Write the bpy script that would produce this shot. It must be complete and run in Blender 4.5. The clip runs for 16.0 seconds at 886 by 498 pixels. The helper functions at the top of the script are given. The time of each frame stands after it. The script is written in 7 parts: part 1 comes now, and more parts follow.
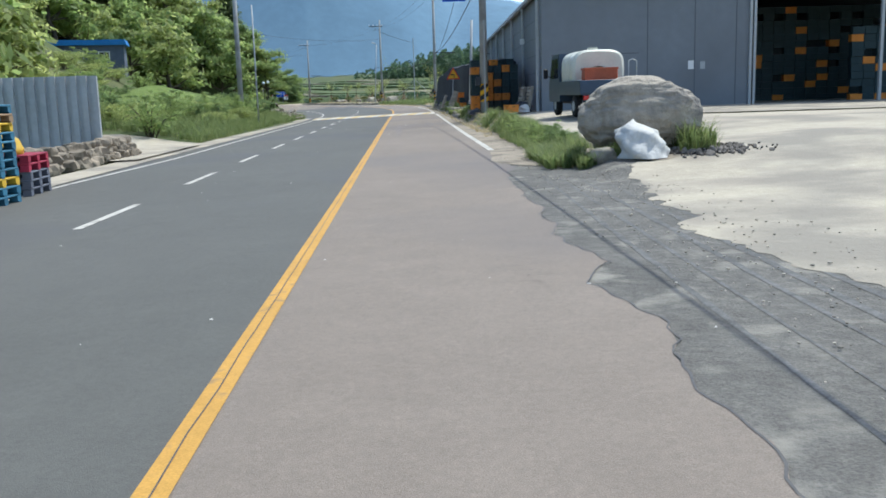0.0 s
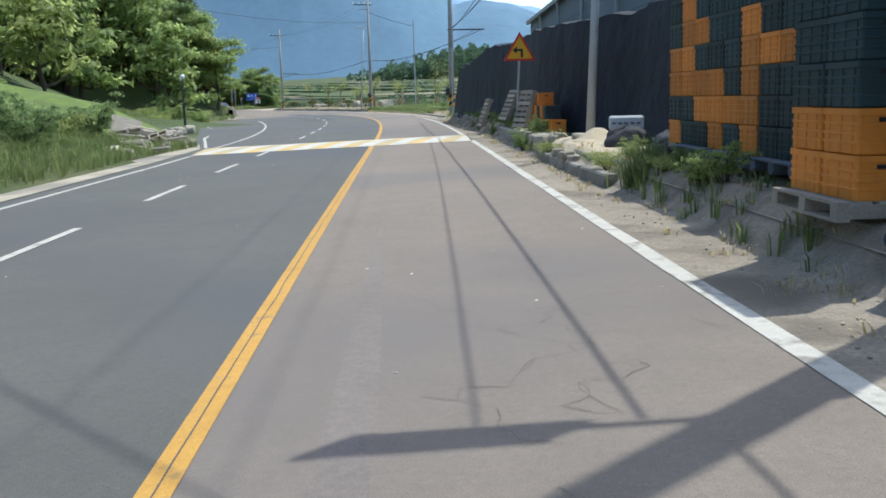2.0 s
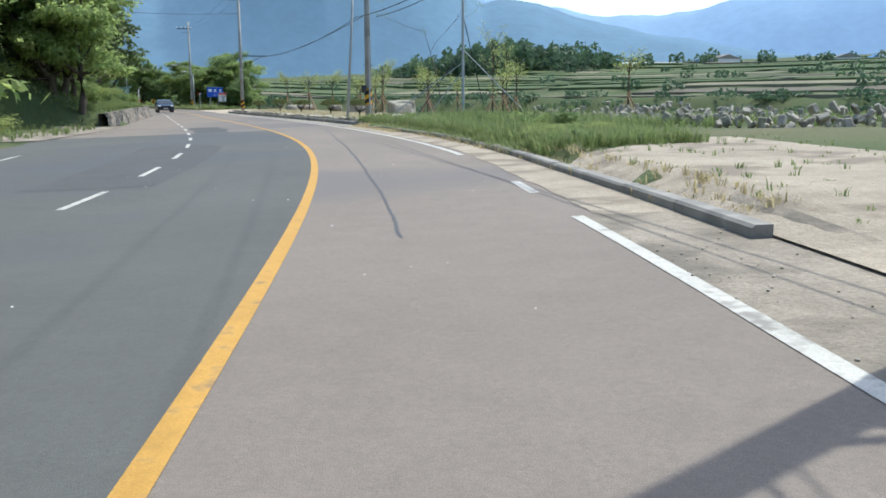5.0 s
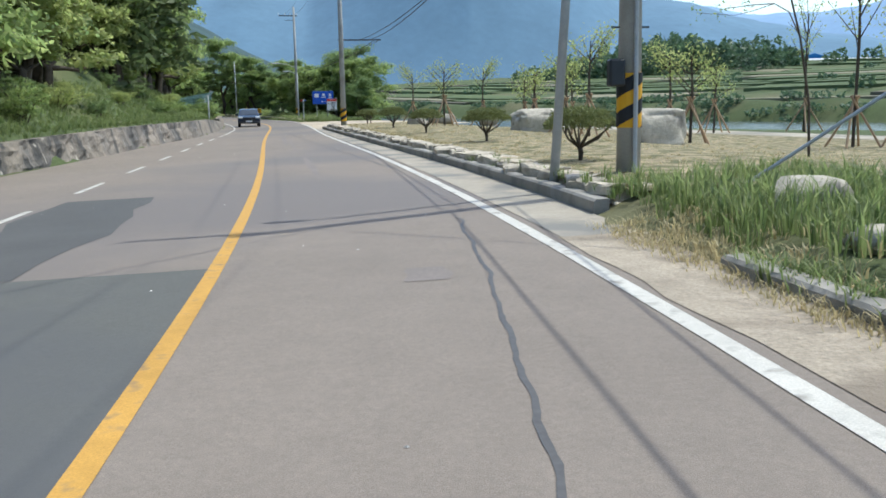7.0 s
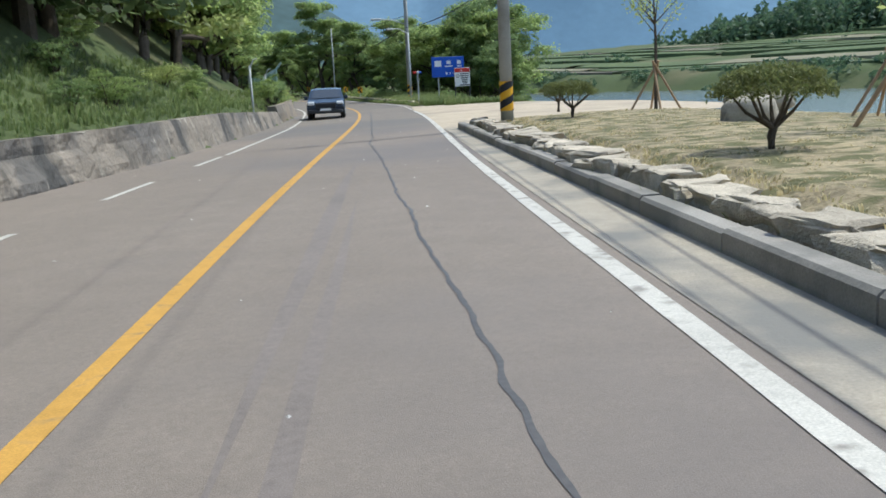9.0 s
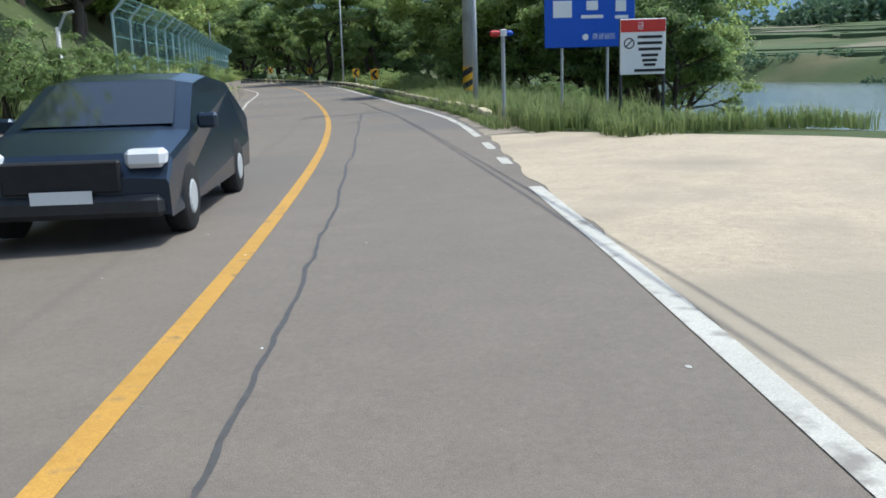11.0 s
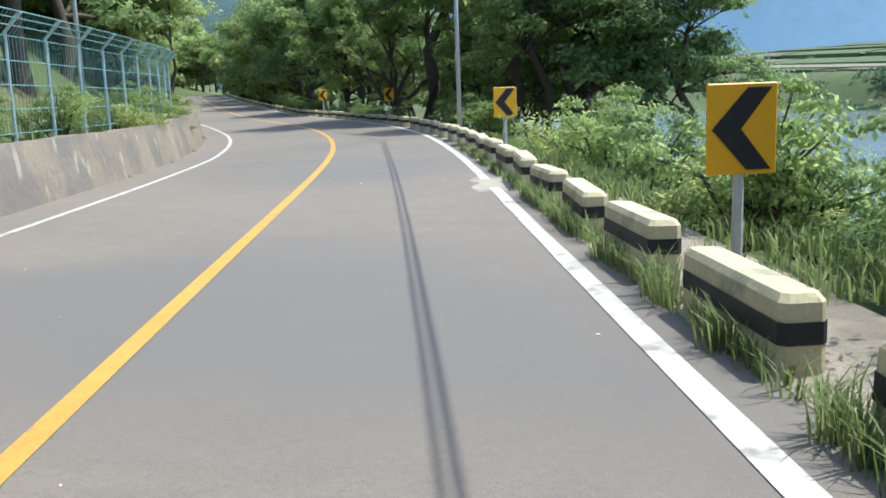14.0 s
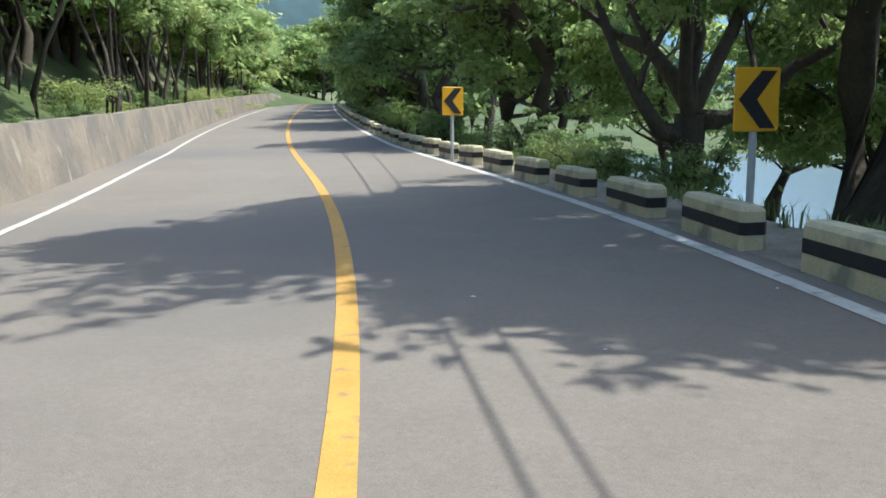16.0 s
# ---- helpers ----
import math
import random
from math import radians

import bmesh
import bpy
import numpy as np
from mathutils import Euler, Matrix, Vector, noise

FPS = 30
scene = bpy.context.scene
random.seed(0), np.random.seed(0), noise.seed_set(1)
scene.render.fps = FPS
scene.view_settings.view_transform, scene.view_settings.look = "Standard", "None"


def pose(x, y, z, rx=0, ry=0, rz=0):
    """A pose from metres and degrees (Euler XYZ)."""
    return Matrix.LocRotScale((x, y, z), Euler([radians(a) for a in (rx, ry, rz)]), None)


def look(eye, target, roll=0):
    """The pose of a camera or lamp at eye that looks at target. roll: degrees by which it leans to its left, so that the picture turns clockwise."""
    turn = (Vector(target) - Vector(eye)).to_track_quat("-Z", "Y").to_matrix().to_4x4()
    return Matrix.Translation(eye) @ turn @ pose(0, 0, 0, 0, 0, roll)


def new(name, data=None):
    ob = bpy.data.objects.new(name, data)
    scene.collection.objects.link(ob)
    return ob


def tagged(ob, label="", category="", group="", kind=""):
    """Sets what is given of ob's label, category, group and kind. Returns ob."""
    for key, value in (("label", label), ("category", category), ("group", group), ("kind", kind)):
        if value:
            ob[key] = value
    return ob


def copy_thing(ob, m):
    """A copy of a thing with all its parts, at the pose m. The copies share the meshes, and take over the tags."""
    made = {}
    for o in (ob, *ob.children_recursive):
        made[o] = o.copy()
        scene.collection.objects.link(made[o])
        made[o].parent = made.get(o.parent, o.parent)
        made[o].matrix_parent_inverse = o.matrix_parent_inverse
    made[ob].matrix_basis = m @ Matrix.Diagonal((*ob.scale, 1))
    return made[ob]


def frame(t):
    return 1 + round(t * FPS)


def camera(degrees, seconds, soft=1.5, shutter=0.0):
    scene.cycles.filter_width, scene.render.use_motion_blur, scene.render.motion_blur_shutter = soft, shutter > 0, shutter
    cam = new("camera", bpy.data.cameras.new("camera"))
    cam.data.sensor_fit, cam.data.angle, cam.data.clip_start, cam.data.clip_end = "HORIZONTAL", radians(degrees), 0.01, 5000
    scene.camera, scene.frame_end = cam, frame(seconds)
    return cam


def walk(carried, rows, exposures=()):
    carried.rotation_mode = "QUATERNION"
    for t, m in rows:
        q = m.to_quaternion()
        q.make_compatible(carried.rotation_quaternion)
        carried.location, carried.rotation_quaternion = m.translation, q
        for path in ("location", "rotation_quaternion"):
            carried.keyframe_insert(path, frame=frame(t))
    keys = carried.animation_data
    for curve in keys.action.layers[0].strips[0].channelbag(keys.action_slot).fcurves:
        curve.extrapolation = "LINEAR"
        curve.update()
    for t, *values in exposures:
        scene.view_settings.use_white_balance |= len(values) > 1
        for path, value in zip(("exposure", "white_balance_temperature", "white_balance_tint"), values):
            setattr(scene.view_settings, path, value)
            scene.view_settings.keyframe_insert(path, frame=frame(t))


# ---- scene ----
cam = camera(52.21, 16.0, soft=1.7)
PATH = [
    (0, 0.000, 0.000, 1.412, 80.278, 1.647, -0.009),
    (0.5, -0.361, 9.016, 1.422, 80.275, 1.079, 0.085),
    (1, -0.779, 17.981, 1.419, 80.324, 1.147, -0.156),
    (1.5, -1.143, 26.867, 1.451, 80.484, 0.500, -0.131),
    (2, -1.511, 35.837, 1.426, 80.481, 1.421, -0.215),
    (2.5, -1.919, 44.777, 1.422, 80.380, 1.018, -0.359),
    (3, -2.160, 53.259, 1.427, 80.591, 0.576, -0.288),
    (3.2, -2.271, 56.903, 1.428, 80.556, 0.532, -0.326),
    (5.3, -4.441, 93.157, 1.389, 80.554, 0.390, 2.113),
    (5.5, -4.781, 96.501, 1.410, 80.604, 0.446, 2.767),
    (6, -5.895, 105.187, 1.417, 80.697, 0.404, 4.869),
    (6.5, -7.387, 113.579, 1.437, 80.856, 0.742, 7.453),
    (7, -9.270, 121.705, 1.479, 80.953, 0.994, 10.213),
    (7.5, -11.614, 129.935, 1.494, 80.526, 0.934, 12.975),
    (8, -13.984, 137.221, 1.471, 80.084, 2.344, 15.108),
    (8.5, -16.769, 144.955, 1.448, 79.892, 3.089, 16.674),
    (9, -19.799, 152.825, 1.398, 79.621, 2.782, 17.430),
    (9.2, -20.919, 155.639, 1.402, 79.480, 2.559, 17.458),
    (11.3, -34.857, 192.100, 1.425, 78.676, 1.899, 19.805),
    (11.5, -36.149, 195.125, 1.413, 78.947, 2.423, 20.210),
    (12, -39.515, 202.529, 1.421, 79.925, 3.625, 21.317),
    (12.5, -42.835, 209.699, 1.439, 80.189, 2.304, 22.925),
    (13, -46.435, 216.894, 1.443, 79.962, 1.826, 24.325),
    (13.5, -50.165, 224.020, 1.439, 80.008, 2.367, 25.597),
    (14, -54.044, 231.106, 1.439, 80.303, 2.053, 26.662),
    (14.5, -58.138, 238.164, 1.437, 80.251, 1.763, 27.993),
    (15, -62.628, 245.115, 1.430, 80.347, 2.203, 30.109),
    (15.5, -67.524, 252.116, 1.408, 80.889, 1.522, 32.545),
    (16, -72.744, 259.163, 1.395, 81.495, 0.103, 35.469),
]
walk(cam, [(t, pose(x, y, z, rx, ry, rz)) for t, x, y, z, rx, ry, rz in PATH],
     [(0, 0.02, 6050, 3), (3, 0.1, 6050, 3), (6, 0.08, 6050, 3), (9, -0.05, 6050, 3), (12, 0.05, 5920, 3), (13.5, 0.42, 5920, 3), (14, 0.6, 5920, 3), (14.5, 0.48, 5920, 3), (15, 0.45, 5920, 3), (15.5, 0.45, 5920, 3), (16, 0.74, 5920, 3)])

# ---- light ----
SUN_ELEVATION, SUN_AZIMUTH = 63.5, 48.0          # degrees; azimuth from +y (ahead) towards +x (right)
world = bpy.data.worlds.new("sky")
scene.world = world
world.use_nodes = True
sky = world.node_tree.nodes.new("ShaderNodeTexSky")
sky.sky_type, sky.sun_disc = "NISHITA", False
sky.sun_elevation, sky.sun_rotation = radians(SUN_ELEVATION), radians(SUN_AZIMUTH)
sky.dust_density, sky.air_density, sky.ozone_density = 2.0, 1.0, 1.5
world.node_tree.links.new(sky.outputs[0], world.node_tree.nodes["Background"].inputs[0])
world.node_tree.nodes["Background"].inputs[1].default_value = 0.24
sun = new("sun", bpy.data.lights.new("sun", "SUN"))
sun.data.energy, sun.data.angle, sun.data.color = 4.0, radians(0.55), (1.0, 0.95, 0.87)
ex, az = radians(SUN_ELEVATION), radians(SUN_AZIMUTH)
sun_way = Vector((math.sin(az) * math.cos(ex), math.cos(az) * math.cos(ex), math.sin(ex)))
sun.matrix_world = look(sun_way * 50, (0, 0, 0))

# ---- the road's line: heading in degrees (left positive) against metres along the yellow line ----
HEADING = [(-60, 1.6), (-20, 1.9), (0, 2.17), (20, 2.44), (40, 2.47), (60, 2.24), (70, 2.5), (80, 3.28), (90, 4.61),
           (100, 6.76), (110, 10.37), (120, 15.13), (130, 18.37), (140, 20.38), (150, 21.24), (160, 21.04), (170, 20.26),
           (180, 19.93), (190, 20.62), (200, 22.43), (210, 25.07), (220, 27.6), (230, 29.28), (240, 29.68), (250, 29.18),
           (260, 29.8), (270, 34.73), (280, 42.11), (290, 47.6), (300, 46.6), (310, 45.2), (330, 43.6), (420, 41.0)]
STEP = 0.5
SS = np.arange(-60, 420, STEP)
HD = np.interp(SS, [a for a, b in HEADING], [b for a, b in HEADING])
HD = np.convolve(np.pad(HD, 10, mode="edge"), np.ones(21) / 21, "valid")
HR = np.radians(HD)
CX, CY = np.cumsum(-np.sin(HR) * STEP), np.cumsum(np.cos(HR) * STEP)
I0 = int(60 / STEP)
CX, CY = CX - CX[I0] - 1.038, CY - CY[I0]
TILT = math.tan(radians(1.5))                     # the carriageway leans to the left


def lean(o):
    return TILT * np.clip(o, -9, 9)


def rise(s):
    """The road climbs gently past the last bend."""
    s = np.asarray(s, float)
    return 0.010 * np.clip(s - 265, 0, 120) + 0.016 * np.clip(s - 301, 0, 90)


def line(s):
    """x, y and heading of the yellow line at s."""
    return np.interp(s, SS, CX), np.interp(s, SS, CY), np.interp(s, SS, HR)


def at(s, o, z=0.0):
    """The world place at s along the road, o to its right and z over the carriageway."""
    x, y, h = line(s)
    return Vector((float(x + o * np.cos(h)), float(y + o * np.sin(h)), float(z + lean(o) + rise(s))))


def place(s, o, z=0.0, turn=0.0):
    """An upright pose on the road's plan, facing along it."""
    p = at(s, o, z)
    return pose(p.x, p.y, p.z, 0, 0, math.degrees(float(line(s)[2])) + turn)


def road_coords(x, y):
    """s and o of many places at once."""
    s, o = np.empty(len(x)), np.empty(len(x))
    for i in range(0, len(x), 4000):
        dx, dy = x[i:i + 4000, None] - CX[::4], y[i:i + 4000, None] - CY[::4]
        j = (dx * dx + dy * dy).argmin(1) * 4
        ax, ay, h = x[i:i + 4000] - CX[j], y[i:i + 4000] - CY[j], HR[j]
        s[i:i + 4000], o[i:i + 4000] = SS[j] - ax * np.sin(h) + ay * np.cos(h), ax * np.cos(h) + ay * np.sin(h)
    return s, o


def ramp(a, b, x):
    t = np.clip((np.asarray(x, float) - a) / (b - a), 0, 1)
    return t * t * (3 - 2 * t)


def bank(s):
    """How far right of the road the river's near bank lies."""
    return np.interp(s, [-60, 100, 150, 165, 185, 205, 225, 240, 250, 300, 420], [150, 90, 42, 33, 25, 21, 14.5, 10.5, 8.4, 8.4, 9])


RIVER, RIVER_WIDTH = -1.3, 48.0


def height(s, o, wiggle=True):
    """The ground's height at s, o (arrays)."""
    s, o = np.asarray(s, float), np.asarray(o, float)
    yard = (0.53 * ramp(12, 16, s) + 0.47 * ramp(19, 27, s)) * (1 - ramp(86, 94, s))
    z = 0.38 * yard * ramp(3.85, 4.35, o) + (0.35 * (1 - ramp(12, 16, s)) + 0.16 * ramp(12, 16, s) * (1 - ramp(19, 27, s))) * ramp(5, 14, o)
    z = z + 0.22 * ramp(92, 100, s) * (1 - ramp(126, 134, s)) * ramp(4.64, 5.1, o)
    z = z + 0.26 * ramp(128, 134, s) * (1 - ramp(178, 184, s)) * ramp(4.3, 4.9, o)
    z = z - 0.5 * ramp(126, 140, s) * ramp(7, 16, o)
    # left: verge bank, then the wooded slope
    verge = ramp(28, 36, s) * (1 - ramp(64, 72, s))
    z = z + 0.75 * verge * ramp(-6.0, -9.5, o)
    slope = ramp(-12, -75, o) * 26
    z = z + slope * (0.35 + 0.65 * ramp(20, 110, s))
    wall = ramp(146, 152, s)
    foot = np.interp(s, [146, 157, 168, 175, 190, 210, 238, 262, 275, 290, 420], [-7.6, -5.9, -5.0, -4.2, -3.9, -3.9, -4.45, -4.6, -4.8, -4.9, -4.6])
    z = z + wall * (0.95 * ramp(0.0, 0.5, foot - 0.35 - o) + 7.0 * ramp(0.5, 12.0, foot - o) + 10 * ramp(12, 40, foot - o))
    # right: down to the river and up to the far fields
    b = bank(s)
    edge = np.where(s > 208, np.interp(s, [208, 236, 248], [5.3, 4.9, 4.55]), b - 8)
    z = z - (z - RIVER + 1.4) * ramp(0, 1, (o - edge) / np.maximum(b - edge, 3)) * (o > edge)
    far = o - b - RIVER_WIDTH
    z = z + ramp(0, 10, far) * (0.6 - RIVER + 1.9) + ramp(12, 60, far) * 3.0 + ramp(45, 260, far) * 11 + ramp(240, 600, far) * 10 + ramp(400, 2000, far) * 60
    z = z + ramp(-90, -600, o) * 60
    return z


def ground(s, o):
    """The ground's height at one place, over the carriageway's plane."""
    return float(height(np.array([s]), np.array([o]))[0])


# ---- materials ----
def material(name, color, rough=0.8, metal=0.0, grain=(), stain=None, bump=(), spread=0.0, island=False, spec=0.3, streaks=()):
    """A surface. grain: (scale, share) noise on the colour; stain: (colour, scale, low, high) blotches;
    bump: (scale, depth in metres) pairs; spread: value spread from piece to piece (island: within one mesh)."""
    m = bpy.data.materials.new(name)
    m.use_nodes = True
    n, l = m.node_tree.nodes, m.node_tree.links
    b = n["Principled BSDF"]
    b.inputs["Roughness"].default_value, b.inputs["Metallic"].default_value = rough, metal
    b.inputs["Specular IOR Level"].default_value = spec
    co = n.new("ShaderNodeTexCoord").outputs["Object"]
    rgb = n.new("ShaderNodeRGB")
    rgb.outputs[0].default_value = (*color, 1)
    out = rgb.outputs[0]

    def noise_tex(scale, detail=4.0, tall=1.0):
        t = n.new("ShaderNodeTexNoise")
        t.inputs["Scale"].default_value, t.inputs["Detail"].default_value = scale, detail
        if tall != 1.0:
            mp = n.new("ShaderNodeMapping")
            mp.inputs["Scale"].default_value = (1, 1, 1 / tall)
            l.new(co, mp.inputs["Vector"])
            l.new(mp.outputs[0], t.inputs["Vector"])
        else:
            l.new(co, t.inputs["Vector"])
        return t.outputs["Fac"]

    def ranged(x, a, b_, lo, hi):
        r = n.new("ShaderNodeMapRange")
        l.new(x, r.inputs[0])
        for i, v in zip((1, 2, 3, 4), (a, b_, lo, hi)):
            r.inputs[i].default_value = v
        return r.outputs[0]

    def value(x, factor):
        h = n.new("ShaderNodeHueSaturation")
        l.new(x, h.inputs["Color"])
        l.new(factor, h.inputs["Value"])
        return h.outputs[0]

    for scale, share in grain:
        out = value(out, ranged(noise_tex(scale), 0.25, 0.75, 1 - share, 1 + share))
    for tint, scale, lo, hi, tall in ([(*stain, 1.0)] if stain else []) + list(streaks):
        mix = n.new("ShaderNodeMix")
        mix.data_type = "RGBA"
        l.new(ranged(noise_tex(scale, 6.0, tall), lo, hi, 0, 1), mix.inputs["Factor"])
        l.new(out, mix.inputs["A"])
        mix.inputs["B"].default_value = (*tint, 1)
        out = mix.outputs["Result"]
    if spread:
        if island:
            r = n.new("ShaderNodeNewGeometry").outputs["Random Per Island"]
        else:
            r = n.new("ShaderNodeObjectInfo").outputs["Random"]
        out = value(out, ranged(r, 0, 1, 1 - spread, 1 + spread))
    l.new(out, b.inputs["Base Color"])
    height_out = None
    for scale, depth in bump:
        u = n.new("ShaderNodeBump")
        u.inputs["Distance"].default_value, u.inputs["Strength"].default_value = depth, 1.0
        l.new(noise_tex(scale, 5.0), u.inputs["Height"])
        if height_out:
            l.new(height_out, u.inputs["Normal"])
        height_out = u.outputs[0]
    if height_out:
        l.new(height_out, b.inputs["Normal"])
    return m


def leaf_material(name, color, second, translucency=0.35):
    m = bpy.data.materials.new(name)
    m.use_nodes = True
    n, l = m.node_tree.nodes, m.node_tree.links
    b = n["Principled BSDF"]
    b.inputs["Roughness"].default_value, b.inputs["Specular IOR Level"].default_value = 0.55, 0.25
    mix = n.new("ShaderNodeMix")
    mix.data_type = "RGBA"
    l.new(n.new("ShaderNodeNewGeometry").outputs["Random Per Island"], mix.inputs["Factor"])
    mix.inputs["A"].default_value, mix.inputs["B"].default_value = (*color, 1), (*second, 1)
    l.new(mix.outputs["Result"], b.inputs["Base Color"])
    tr = n.new("ShaderNodeBsdfTranslucent")
    bright = n.new("ShaderNodeHueSaturation")
    bright.inputs["Value"].default_value, bright.inputs["Saturation"].default_value = 2.25, 0.97
    l.new(mix.outputs["Result"], bright.inputs["Color"])
    l.new(bright.outputs[0], tr.inputs["Color"])
    ms = n.new("ShaderNodeMixShader")
    ms.inputs[0].default_value = translucency
    l.new(b.outputs[0], ms.inputs[1])
    l.new(tr.outputs[0], ms.inputs[2])
    l.new(ms.outputs[0], n["Material Output"].inputs[0])
    return m


ASPHALT = material("asphalt", (0.202, 0.168, 0.138), 0.85, grain=((0.25, 0.08), (2.5, 0.06), (22, 0.09), (140, 0.24)), stain=((0.158, 0.138, 0.126), 0.09, 0.5, 0.62), bump=((160, 0.003),))
ASPHALT_OLD = material("grey_asphalt", (0.102, 0.1, 0.09), 0.85, grain=((0.3, 0.09), (2.5, 0.06), (22, 0.09), (140, 0.24)), stain=((0.09, 0.09, 0.092), 0.11, 0.5, 0.62), bump=((160, 0.003),))
ASPHALT_DARK = material("patched_asphalt", (0.085, 0.083, 0.08), 0.85, grain=((0.8, 0.1), (120, 0.25)), bump=((120, 0.004),))
APRON = material("broken_asphalt", (0.128, 0.121, 0.108), 0.95, grain=((1.2, 0.2), (9, 0.22), (60, 0.3)), stain=((0.25, 0.235, 0.2), 2.2, 0.56, 0.7), bump=((14, 0.02), (90, 0.008)))
ASPHALT_GREY = material("river_road_asphalt", (0.18, 0.153, 0.126), 0.85, grain=((0.25, 0.07), (2.5, 0.06), (22, 0.09), (140, 0.24)), stain=((0.145, 0.13, 0.118), 0.09, 0.5, 0.62), bump=((160, 0.003),))
YELLOW = material("yellow_paint", (0.47, 0.262, 0.055), 0.75, grain=((1.2, 0.08), (6, 0.12), (90, 0.18)), stain=((0.26, 0.17, 0.08), 6, 0.57, 0.72))
HUMP_YELLOW = material("faded_yellow_paint", (0.54, 0.38, 0.15), 0.75, grain=((1.2, 0.1), (6, 0.12), (90, 0.18)), stain=((0.4, 0.33, 0.2), 0.5, 0.45, 0.6))
HUMP_WHITE = material("faded_white_paint", (0.5, 0.475, 0.41), 0.75, grain=((1.2, 0.08), (6, 0.1), (90, 0.18)), stain=((0.38, 0.36, 0.31), 3, 0.55, 0.75))
WHITE = material("white_paint", (0.49, 0.465, 0.41), 0.75, grain=((1.2, 0.1), (5, 0.14), (90, 0.2)), stain=((0.25, 0.23, 0.2), 5, 0.52, 0.68))
CRACK_FINE = material("hairline_crack", (0.115, 0.1, 0.09), 0.9, grain=((20, 0.2),))
FLECK = material("pale_fleck", (0.5, 0.48, 0.44), 0.8, spread=0.4, island=True)
TYRE_MARK = material("tyre_mark", (0.178, 0.15, 0.132), 0.8, grain=((0.6, 0.15), (22, 0.12), (140, 0.24)))
CRACK = material("sealed_crack", (0.08, 0.075, 0.073), 0.6, grain=((20, 0.2),))
GUTTER = material("gutter_concrete", (0.325, 0.285, 0.225), 0.9, grain=((0.5, 0.12), (6, 0.1), (50, 0.15)), stain=((0.19, 0.18, 0.16), 0.8, 0.48, 0.64), bump=((45, 0.005),))
CONCRETE = material("pale_concrete", (0.385, 0.34, 0.265), 0.9, grain=((0.4, 0.12), (1.7, 0.1), (6, 0.08), (40, 0.14)), stain=((0.25, 0.225, 0.185), 0.45, 0.46, 0.6), bump=((1.5, 0.03), (14, 0.012), (60, 0.006)))
ENTRANCE = material("dusty_cream_concrete", (0.43, 0.355, 0.26), 0.95, grain=((0.3, 0.08), (2, 0.08), (12, 0.1), (60, 0.14)), stain=((0.34, 0.285, 0.215), 0.35, 0.5, 0.64), bump=((8, 0.01), (60, 0.006)))
KERB = material("kerb_concrete", (0.27, 0.25, 0.22), 0.9, grain=((2, 0.14), (60, 0.15)), stain=((0.19, 0.18, 0.16), 1.6, 0.5, 0.65), bump=((40, 0.006),), spread=0.12)
WALLMAT = material("weathered_wall_concrete", (0.228, 0.187, 0.143), 0.95, grain=((0.7, 0.18), (5, 0.1), (30, 0.18)), stain=((0.165, 0.145, 0.122), 0.6, 0.46, 0.6), streaks=(((0.3, 0.265, 0.21), 2.6, 0.62, 0.68, 2.2), ((0.12, 0.11, 0.095), 1.3, 0.62, 0.72, 2.5)), bump=((6, 0.03), (50, 0.008)))
ROCKWALL = material("stained_wall_concrete", (0.235, 0.2, 0.16), 0.95, grain=((0.7, 0.2), (30, 0.18)), stain=((0.13, 0.118, 0.105), 0.5, 0.46, 0.6), streaks=(((0.07, 0.066, 0.06), 0.9, 0.52, 0.62, 3.0), ((0.36, 0.325, 0.27), 2.2, 0.64, 0.68, 3.0)), bump=((1.6, 0.14), (6, 0.06), (50, 0.008)))
SAND = material("pale_sand", (0.35, 0.295, 0.225), 1.0, grain=((0.7, 0.15), (4, 0.12), (30, 0.22)), stain=((0.23, 0.19, 0.145), 0.9, 0.5, 0.62), bump=((9, 0.03), (60, 0.012)))
DIRT = material("sandy_verge", (0.285, 0.243, 0.19), 1.0, grain=((0.7, 0.18), (5, 0.14), (30, 0.24)), stain=((0.175, 0.15, 0.118), 1.1, 0.48, 0.62), bump=((9, 0.03), (60, 0.012)))
SOIL = material("grassy_soil", (0.07, 0.092, 0.034), 1.0, grain=((0.12, 0.2), (8, 0.25)), stain=((0.125, 0.12, 0.06), 0.07, 0.5, 0.68), bump=((3, 0.06), (30, 0.02)))
MULCH = material("straw_lawn", (0.3, 0.245, 0.15), 1.0, grain=((0.5, 0.18), (3.5, 0.34), (20, 0.3)), stain=((0.12, 0.115, 0.052), 2.3, 0.46, 0.56), bump=((7, 0.04), (60, 0.015)))
STONE = material("field_stone", (0.40, 0.36, 0.29), 0.95, grain=((2.5, 0.2), (30, 0.15)), stain=((0.2, 0.18, 0.15), 2.2, 0.52, 0.66), bump=((5, 0.04), (40, 0.01)), spread=0.22)
METAL_WALL = material("grey_sheet_cladding", (0.20, 0.215, 0.235), 0.6, 0.0, grain=((0.3, 0.08), (3, 0.05)), stain=((0.17, 0.18, 0.195), 0.25, 0.45, 0.7))
GALV = material("galvanised_steel", (0.42, 0.43, 0.43), 0.6, 0.1, grain=((6, 0.1), (40, 0.08)))
DARK_STEEL = material("dark_steel", (0.05, 0.052, 0.056), 0.5, 0.4, grain=((5, 0.15),))
